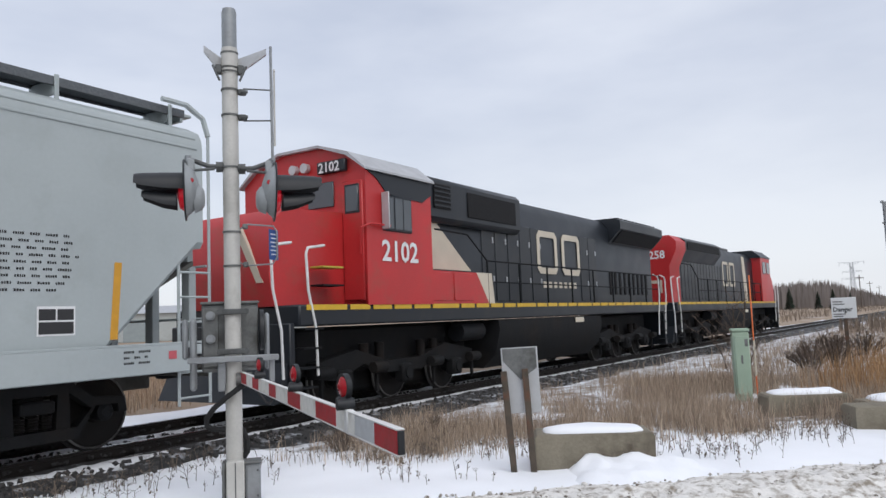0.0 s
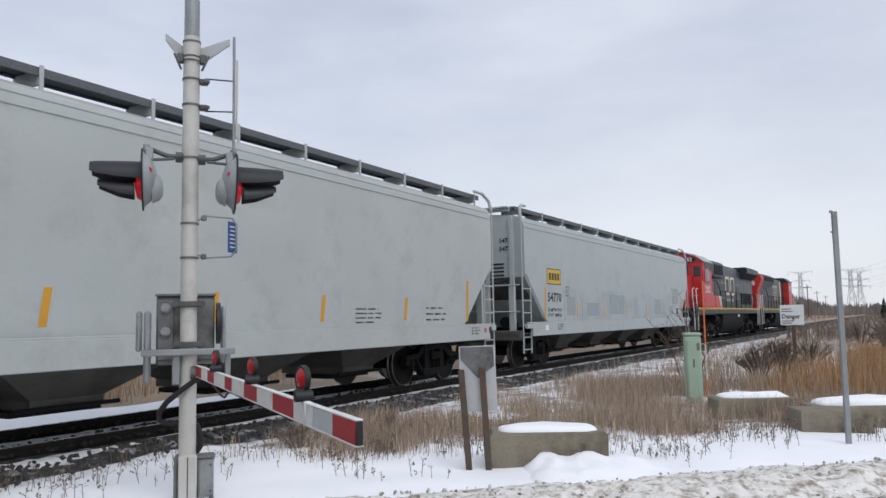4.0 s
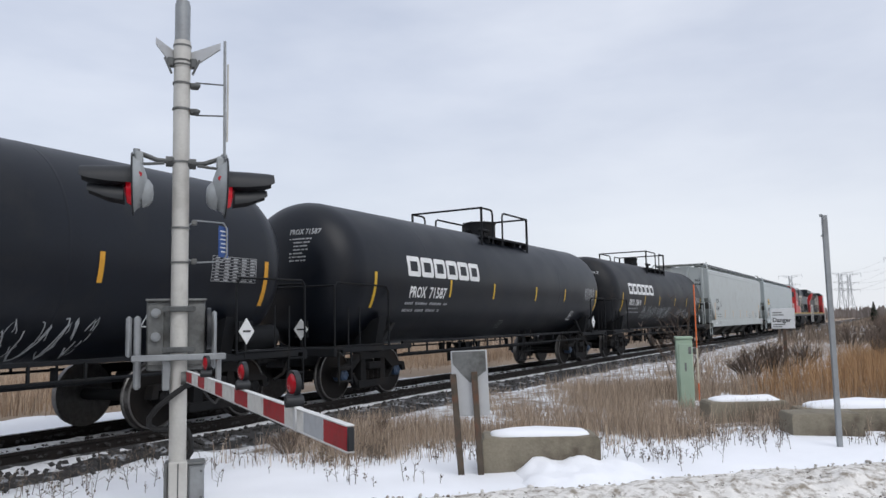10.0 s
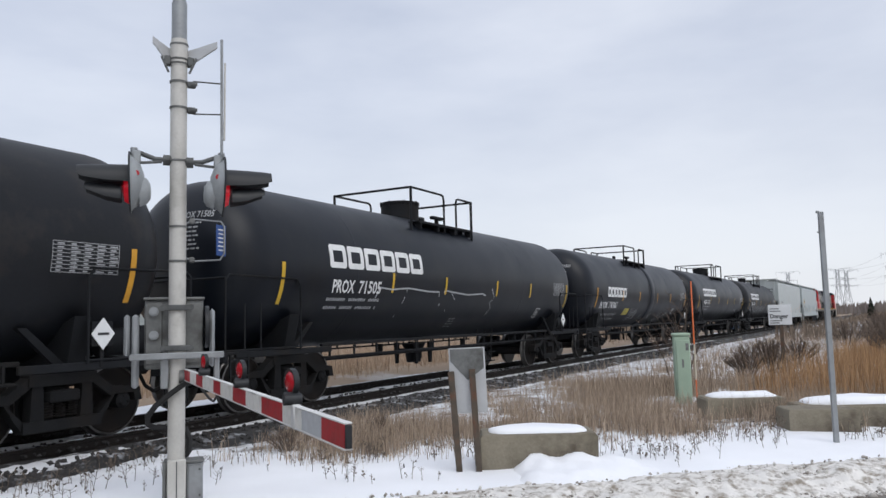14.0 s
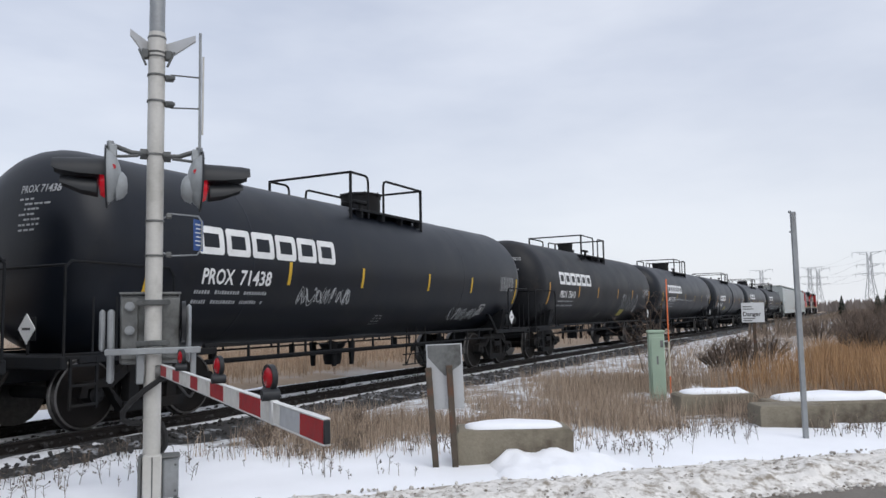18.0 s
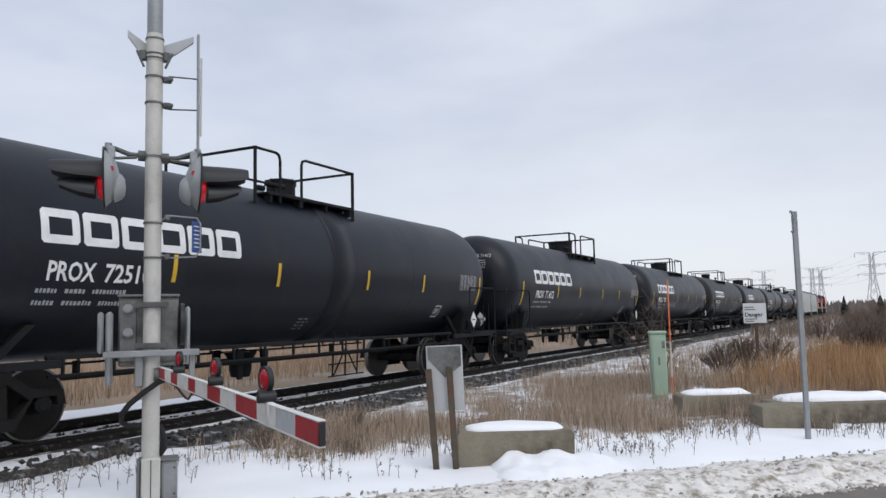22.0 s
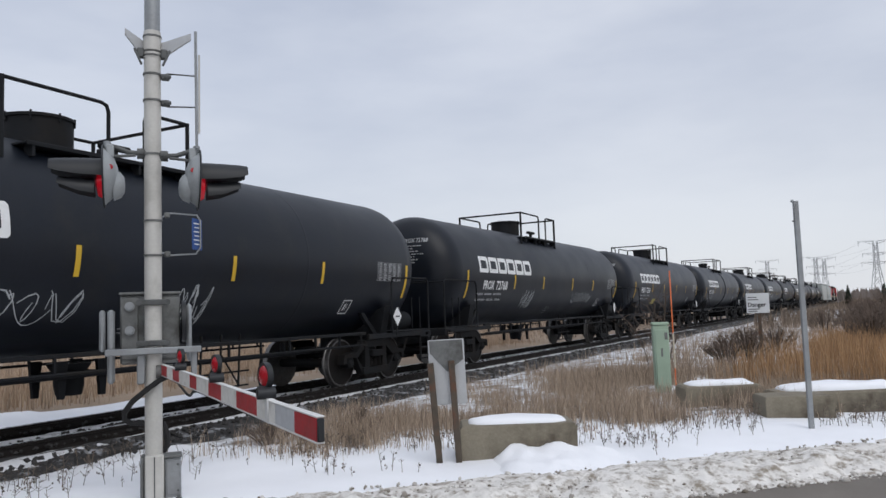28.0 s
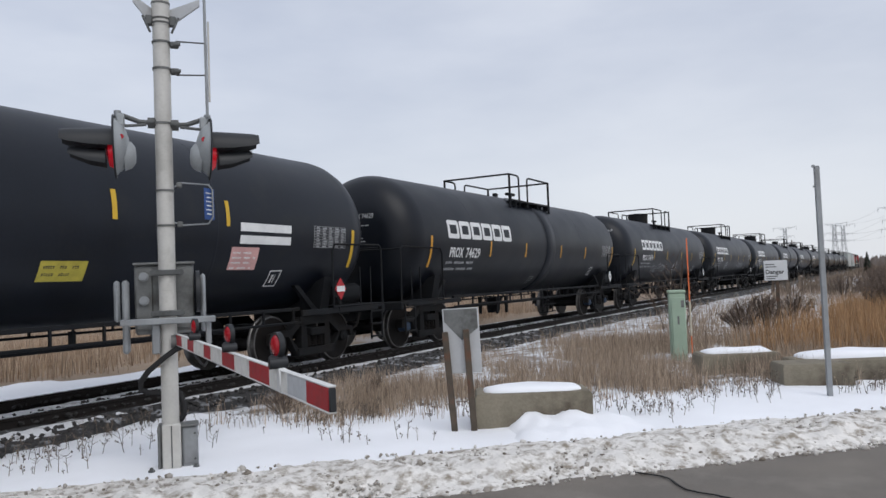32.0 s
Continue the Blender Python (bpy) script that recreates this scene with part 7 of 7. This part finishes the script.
def danger_sign():
    th = thing("danger_sign", "white warning sign with black lettering on a weathered post", "sign", at=pose(19.62, 1.52, -0.02, 0, 0, -82))
    board = part("sign_board", Shape().box((0, 0, 1.55), (0.51, 0.02, 0.47), 0.006), SIGN_WHITE, th)
    part("post", Shape().box((0.02, 0.035, 0.70), (0.08, 0.05, 1.45), 0.006), RUST_WOOD, th)
    t = Shape()
    pts, faces = text_points("Danger", 0.14)
    x0, x1 = min(p[0] for p in pts), max(p[0] for p in pts)
    t.add([(-0.22 + (p[0] - x0) * 0.40 / (x1 - x0), -0.014, 1.47 + p[1]) for p in pts], faces)
    part("sign_word", t, DARK_MARK, board, "black word", 0)
    for z, w in ((1.69, 0.20), (1.635, 0.24), (1.41, 0.26), (1.36, 0.20)):
        part("sign_line", Shape().box((-0.22 + w / 2, -0.012, z), (w, 0.004, 0.022)), BOX_GREY, board, "line of small lettering", 0)


danger_sign()


# ---- plants and distance ----
def stalks(name, places, tall, wide, material, label, seed, lean=0.25, kind="stuff", fork=0):
    """Many thin bent blades in one mesh. places: points on the ground."""
    rnd = np.random.default_rng(seed)
    n = len(places)
    base = np.array(places, float)
    h = rnd.uniform(tall[0], tall[1], n) * rnd.uniform(0.6, 1.0, n)
    w = rnd.uniform(wide[0], wide[1], n)
    turn, tip = rnd.uniform(0, 2 * np.pi, n), rnd.uniform(0, 2 * np.pi, n)
    side = np.stack([np.cos(turn), np.sin(turn), 0 * turn], -1) * w[:, None]
    bend = np.stack([np.cos(tip), np.sin(tip), 0 * tip], -1) * (lean * h * rnd.uniform(0.1, 1, n))[:, None]
    up = np.zeros((n, 3))
    up[:, 2] = h
    mid = base + 0.55 * up + 0.3 * bend
    v = np.stack([base - side, base + side, mid - 0.7 * side, mid + 0.7 * side, base + up + bend], 1).reshape(-1, 3)
    f = []
    for i in range(n):
        k = 5 * i
        f.append((k, k + 1, k + 3, k + 2))
        f.append((k + 2, k + 3, k + 4))
    me = bpy.data.meshes.new(name)
    me.from_pydata(v.tolist(), [], f)
    me.materials.append(material)
    return tagged(new(name, me), label, "grass" if kind == "stuff" else "", "", kind)


def scatter(count, x_span, test, seed, power=1.0, y_span=(-12, 12)):
    rnd = random.Random(seed)
    out = []
    tries = 0
    while len(out) < count and tries < count * 40:
        tries += 1
        x = x_span[0] + (x_span[1] - x_span[0]) * rnd.random() ** power
        y = rnd.uniform(*y_span)
        if rnd.random() < test(x, y):
            out.append((x, y, ground_z(x, y) - 0.015))
    return out


def verge_test(x, y):
    out = x * ROAD_OUT.x + y * ROAD_OUT.y
    away = y - line_y(x)
    if away > -2.5 or out < 8.0:
        return 0
    n = noise.noise(Vector((x * 0.7, y * 0.7, 11))) + 0.5 * noise.noise(Vector((x * 2.3, y * 2.3, 4)))
    edge = smooth_step(8.1, 9.6, out + 0.6 * n) * smooth_step(-2.5, -3.1, away + 0.3 * n)
    if x < 7.4 and out < 9.3:
        edge *= 0.25 if x < 6.7 else 0.8
    if y < -0.6 - 0.02 * x and x < 14:
        return 0.2 * edge
    if x > 9.5:
        edge *= 1 - 0.75 * smooth_step(-5.0, -3.6, away + 0.8 * n)
    return max(0.0, min(1.0, (0.40 + 1.5 * n) * edge))


stalks("dry_grass", scatter(40000, (6.3, 17), verge_test, 1, 1.15, (-3, 7.5)), (0.12, 0.48), (0.0020, 0.0046), DRY, "thin dry brown grass standing through snow", 1, 0.45)
stalks("dry_grass", scatter(26000, (15, 60), verge_test, 2, 1.6, (-9, 7)), (0.18, 0.55), (0.004, 0.010), DRY, "dry brown grass along the railway", 2, 0.45)


def reed_test(x, y):
    if y - line_y(x) > -5.2:
        return 0
    left = 1.7 - 0.10 * (x - 15)
    n = noise.noise(Vector((x * 0.5, y * 0.5, 21)))
    return max(0, smooth_step(left + 0.3, left - 0.7, y + 0.5 * n) * smooth_step(13.2, 14.6, x + n) * (0.75 + 0.5 * n))


stalks("tawny_reeds", scatter(20000, (13.5, 30), reed_test, 3, 1.25, (-7.5, 2.2)), (0.45, 0.95), (0.004, 0.009), REED, "tall tawny reeds and dry grass", 3, 0.30)


def weed_test(x, y):
    out = x * ROAD_OUT.x + y * ROAD_OUT.y
    away = y - line_y(x)
    if away > -1.6 or out < 6.9:
        return 0
    n = noise.noise(Vector((x * 1.1, y * 1.1, 31)))
    return max(0, 0.25 + 1.2 * n) * smooth_step(6.9, 7.6, out) * (1 - smooth_step(8.6, 9.4, out) * (1 if x > 7.4 else 0.2))


def weeds():
    """Small dead weeds with side twigs that stick out of the snow."""
    rnd = random.Random(8)
    base, tips = scatter(640, (4.2, 13.5), weed_test, 5, 1.0, (-2.5, 8.2)), []
    s = Shape()
    for x, y, z in base:
        h = rnd.uniform(0.06, 0.24)
        a, b = rnd.uniform(-0.25, 0.25) * h, rnd.uniform(-0.25, 0.25) * h
        top = Vector((x + a, y + b, z + h))
        s.rod((x, y, z - 0.02), top, 0.0042, 3, 0.0020, False)
        for k in range(rnd.randint(3, 8)):
            t = rnd.uniform(0.35, 0.95)
            p = Vector((x + a * t, y + b * t, z + h * t))
            an = rnd.uniform(0, 6.28)
            q = p + Vector((math.cos(an), math.sin(an), rnd.uniform(0.3, 1.0))) * h * rnd.uniform(0.15, 0.35)
            s.rod(p, q, 0.0022, 3, 0.0015, False)
            if rnd.random() < 0.25:
                s.box(q, (0.010, 0.010, 0.016))
    me = bpy.data.meshes.new("dead_weeds")
    me.from_pydata(s.v, [], s.f)
    me.materials.append(DEAD_WEED)
    tagged(new("dead_weeds", me), "sparse dead weed stems poking through snow", "weeds", "", "stuff")


weeds()


def field_test(x, y):
    away = y - line_y(x)
    n = noise.noise(Vector((x * 0.25, y * 0.25, 41)))
    return max(0, smooth_step(2.6 if x > 13 else 3.1, 3.9, away + 0.5 * n) * (0.7 + 0.5 * n))


stalks("field_grass", scatter(27000, (2, 90), field_test, 6, 1.3, (11.5, 46)), (0.35, 0.85), (0.006, 0.016), DRY, "brown dead grass in the field behind the railway", 6, 0.35)


RUSSET = blades("russet_field_grass", (0.24, 0.16, 0.105), (0.58, 0.45, 0.33))
stalks("field_grass", scatter(22000, (2, 34), field_test, 16, 1.2, (11.5, 21)), (0.30, 0.80), (0.004, 0.010), RUSSET, "russet dead grass beyond the rails", 17, 0.40)


def bush(x, y, high, spread, twigs, seed, name="bare_bush", label="bare dark winter bush", category="bush", thick=0.02):
    """Stems that fork twice into fine twigs."""
    rnd = random.Random(seed)
    th = thing(name, label, category, "bushes by the line" if name == "bare_bush" else "", at=pose(x, y, ground_z(x, y) - 0.05))
    stems, fine = Shape(), Shape()
    for k in range(twigs):
        an, out = rnd.uniform(0, 6.28), rnd.uniform(0.1, 1.0) * spread
        top = Vector((math.cos(an) * out, math.sin(an) * out, high * rnd.uniform(0.6, 1.0) * (1 - 0.35 * out / max(spread, 0.01))))
        root = Vector((math.cos(an), math.sin(an), 0)) * out * 0.25
        mid = root.lerp(top, 0.5) + Vector((0, 0, 0.08 * high))
        stems.tube([root, mid, top], thick * rnd.uniform(0.3, 0.7), 4)
        for j in range(9):
            t = rnd.uniform(0.3, 1.0)
            p = root.lerp(mid, t * 2) if t < 0.5 else mid.lerp(top, t * 2 - 1)
            a2 = rnd.uniform(0, 6.28)
            q = p + Vector((math.cos(a2), math.sin(a2), rnd.uniform(0.4, 1.4))) * high * rnd.uniform(0.10, 0.24)
            fine.rod(p, q, thick * 0.22, 3, thick * 0.10, False)
            for i in range(3):
                a3 = rnd.uniform(0, 6.28)
                r = p.lerp(q, rnd.uniform(0.4, 1.0))
                fine.rod(r, r + Vector((math.cos(a3), math.sin(a3), rnd.uniform(0.2, 1.2))) * high * 0.07, thick * 0.12, 3, thick * 0.06, False)
    part("trunk", stems, BARK, th)
    part("crown", fine, TWIG, th)
    return th


bush(15.75, 3.12, 2.15, 0.50, 6, 50, "sapling", "small bare sapling behind the green pedestal", "sapling", 0.03)
bush(7.45, 6.15, 0.36, 0.40, 34, 51, "weed_tangle", "small tangle of dead twiggy weeds in snow", "weeds", 0.010)
bush(8.30, 5.45, 0.40, 0.36, 22, 52, "weed_tangle", "small tangle of dead twiggy weeds in snow", "weeds", 0.010)
for k, (x, y, h, sp, n) in enumerate(((19.6, 2.3, 0.85, 0.7, 26), (21.0, 1.9, 0.95, 0.8, 28), (22.5, 2.5, 0.8, 0.8, 24), (24.5, 1.5, 0.9, 0.9, 24), (35, -0.6, 1.3, 1.1, 26), (38, 0.3, 1.2, 1.0, 24), (41, -2.2, 1.8, 1.5, 30),
                                      (46, -1.2, 1.6, 1.4, 26), (33, -2.9, 1.5, 1.2, 28), (52, -3.4, 2.2, 1.8, 28), (60, -2.0, 1.8, 1.6, 24), (29, -3.6, 1.2, 1.0, 22), (70, -4.5, 2.4, 2.0, 26), (64, -6.5, 2.6, 2.0, 26), (44, -4.6, 2.2, 1.6, 28), (26.5, -1.1, 1.25, 0.9, 44), (28.5, -2.0, 1.35, 1.0, 44), (31.5, -1.5, 1.5, 1.1, 40))):
    bush(x, y, h, sp, n, 60 + k, thick=0.02 + 0.012 * h)


def conifer(x, y, high, seed, wide=0.27):
    rnd = random.Random(seed)
    th = thing("conifer_tree", "dark green conifer among bare winter bushes", "tree", "conifers", at=pose(x, y, ground_z(x, y) - 0.05))
    part("trunk", Shape().rod((0, 0, 0), (0, 0, high * 0.95), 0.03 * high, 8, 0.006 * high), BARK, th)
    s = Shape()
    n = int(260 + 20 * high)
    for k in range(n):
        t = rnd.random() ** 0.8
        z = high * (0.08 + 0.90 * t)
        reach = wide * high * (1 - t) ** 0.85 * rnd.uniform(0.45, 1.1) + 0.02 * high
        an = rnd.uniform(0, 6.28)
        d = Vector((math.cos(an), math.sin(an), 0))
        p, q = d * 0.02, d * reach + Vector((0, 0, -0.25 * reach))
        a, side = Vector((0, 0, z)), Vector((-d.y, d.x, 0)) * reach * 0.16
        m = p.lerp(q, 0.55)
        s.add([a + p, a + m + side + Vector((0, 0, 0.03 * high)), a + q, a + m - side], [(0, 1, 2), (0, 2, 3)])
        s.add([a + m, a + m + side * 1.5 + d * 0.2 * reach, a + q + Vector((0, 0, 0.05 * reach))], [(0, 1, 2)])
    part("crown", s, CONIFER, th, "", 0)


for k, (x, y, h) in enumerate(((54, -3.0, 2.4), (56, -4.4, 2.8), (140, -2.6, 3.6), (230, 31, 6.4), (236, 24.5, 5.2), (228, 20, 5.6), (244, 17, 4.6), (100, -6.6, 4.2), (72, -5.8, 4.6))):
    conifer(x, y, h, 90 + k)


def far_woods():
    """Bare woods along the skyline, many thin upright stems with fine tops."""
    rnd = random.Random(15)
    s = Shape()
    for k in range(5200):
        if k % 2:
            az = rnd.uniform(-0.30, 0.22)
            d = rnd.uniform(300, 520)
        else:
            az = rnd.uniform(0.22, 1.35)
            d = rnd.uniform(420, 700)
        x, y = d * math.cos(az), d * math.sin(az)
        n = noise.noise(Vector((az * 14, 2, 0)))
        h = (4.0 + 7.5 * smooth_step(0.02, 0.10, az) * (1 - 0.4 * smooth_step(0.16, 0.3, az)) + 3.0 * n + rnd.uniform(-1.5, 1.5)) * d / 400
        if h < 1:
            continue
        w = rnd.uniform(0.25, 0.8) * d / 400
        c, q = -math.sin(az), math.cos(az)
        z = ground_z(x, y) - 0.3
        tip = rnd.uniform(-0.5, 0.5) * w
        s.add([(x - c * w, y - q * w, z), (x + c * w, y + q * w, z), (x + c * w * 0.7, y + q * w * 0.7, z + 0.6 * h), (x + c * tip, y + q * tip, z + h), (x - c * w * 0.8, y - q * w * 0.8, z + 0.55 * h)], [(0, 1, 2, 4), (4, 2, 3)])
    me = bpy.data.meshes.new("far_woods")
    me.from_pydata(s.v, [], s.f)
    me.materials.append(FAR_WOOD)
    tagged(new("far_woods", me), "hazy bare woods along the skyline", "woods", "", "stuff")


far_woods()


def brush_line():
    """Low brown scrub between the line and the skyline."""
    rnd = random.Random(25)
    pts = []
    for k in range(9000):
        x = 45 + 260 * rnd.random() ** 1.5
        y = line_y(x) + rnd.choice((-1, -1, 1)) * (4.5 + rnd.uniform(0, 1) ** 1.5 * (10 + 0.1 * x))
        pts.append((x, y, ground_z(x, y) - 0.05))
    stalks("scrub", pts, (0.5, 1.5), (0.015, 0.05), WEED, "low brown scrub along the distant line", 12, 0.5)


brush_line()


def pylon(az, d, high, face):
    """A lattice power pylon with three pairs of arms."""
    x, y = d * math.cos(az), d * math.sin(az)
    th = thing("power_pylon", "pale steel lattice power pylon carrying lines", "pylon", "power pylons", at=pose(x, y, ground_z(x, y), 0, 0, face))
    k = high / 40.0
    r = 0.24 * k
    for sx in (-1, 1):
        for sy in (-1, 1):
            part("leg", Shape().tube([(sx * 4.2 * k, sy * 4.2 * k, 0), (sx * 1.5 * k, sy * 1.5 * k, 22 * k), (sx * 1.1 * k, sy * 1.1 * k, 39 * k)], r, 4), PYLON, th)
    levels = [0, 8, 15, 22, 27, 32, 37]
    s = Shape()
    for a, b in zip(levels, levels[1:]):
        wa, wb = np.interp(a, (0, 22, 39), (4.2, 1.5, 1.1)), np.interp(b, (0, 22, 39), (4.2, 1.5, 1.1))
        for sy in (-1, 1):
            s.rod((-wa * k, sy * wa * k, a * k), (wb * k, sy * wb * k, b * k), r * 0.55, 3).rod((wa * k, sy * wa * k, a * k), (-wb * k, sy * wb * k, b * k), r * 0.55, 3)
    part("bracing", s, PYLON, th)
    for z, w, up in ((39.0, 11.5, 1.2), (31.0, 9.0, 0.2), (24.5, 10.0, 0.2)):
        for sg in (-1, 1):
            s = Shape()
            s.tube([(sg * 1.0 * k, 0, (z - 1.6) * k), (sg * w * k, 0, (z + up) * k), (sg * 1.0 * k, 0, (z + 0.2) * k)], r * 0.9, 4)
            s.rod((sg * w * 0.5 * k, 0, (z - 0.7) * k), (sg * w * 0.5 * k, 0, (z + up * 0.5) * k), r * 0.6, 3)
            arm = part("arm", s, PYLON, th)
            part("insulator", Shape().rod((sg * w * 0.95 * k, 0, (z + up) * k), (sg * w * 0.95 * k, 0, (z - 2.4) * k), r * 0.6, 4), PYLON, arm)


for az, d, h in ((0.0658, 900, 44), (0.0130, 860, 43), (0.0041, 900, 43), (-0.0495, 640, 42)):
    pylon(az, d, h, math.degrees(az) + 72)


def power_lines():
    s = Shape()
    for z0, z1 in ((43.5, 42), (33.5, 33), (27, 26.5)):
        for o in (-8, 8):
            a = Vector((900 * math.cos(0.0658), 900 * math.sin(0.0658) + o, z0))
            b = Vector((860 * math.cos(0.0130), 860 * math.sin(0.0130) + o, z0 - 0.5))
            c = Vector((640 * math.cos(-0.0495), 640 * math.sin(-0.0495) + o, z1))
            e = Vector((430, -190 + o, z1 - 2))
            for p, q in ((b, c), (c, e)):
                pts = []
                for i in range(13):
                    t = i / 12
                    pts.append(p.lerp(q, t) - Vector((0, 0, 9 * 4 * t * (1 - t) * 0.5)))
                s.tube(pts, 0.055, 3)
    me = bpy.data.meshes.new("power_lines")
    me.from_pydata(s.v, [], s.f)
    me.materials.append(WIRE)
    tagged(new("power_lines", me), "sagging power lines between the pylons", "cables", "", "stuff")


power_lines()


def utility_pole(az, d, high):
    x, y = d * math.cos(az), d * math.sin(az)
    th = thing("utility_pole", "thin wooden utility pole beside the line", "pole", "utility poles", at=pose(x, y, ground_z(x, y) - 0.1))
    part("pole", Shape().rod((0, 0, 0), (0, 0, high), 0.16, 8, 0.11), BARK, th)
    part("crossarm", Shape().box((0, 0, high - 0.8), (0.12, 2.2, 0.14), 0.01), BARK, th)


for az, d, h in ((0.0589, 230, 9.0), (0.0489, 330, 9.5), (0.0400, 430, 9.5)):
    utility_pole(az, d, h)


def white_shed():
    th = thing("warehouse", "long low white warehouse beyond the brown field", "building", at=pose(70, 96, 0.0, 0, 0, -38))
    body = part("wall", Shape().box((0, 0, 1.9), (46, 16, 3.8), 0.05), HOPPER_W, th)
    part("roof", Shape().prism([(-8.4, 3.8), (8.4, 3.8), (0, 5.0)], 0, -23.3, 23.3), ROOF_GREY, th)
    for k in range(5):
        part("dock_door", Shape().box((-18 + k * 9, -8.04, 1.5), (3.0, 0.1, 3.0), 0.03), HOPPER_PATCH, body)


white_shed()


motions()
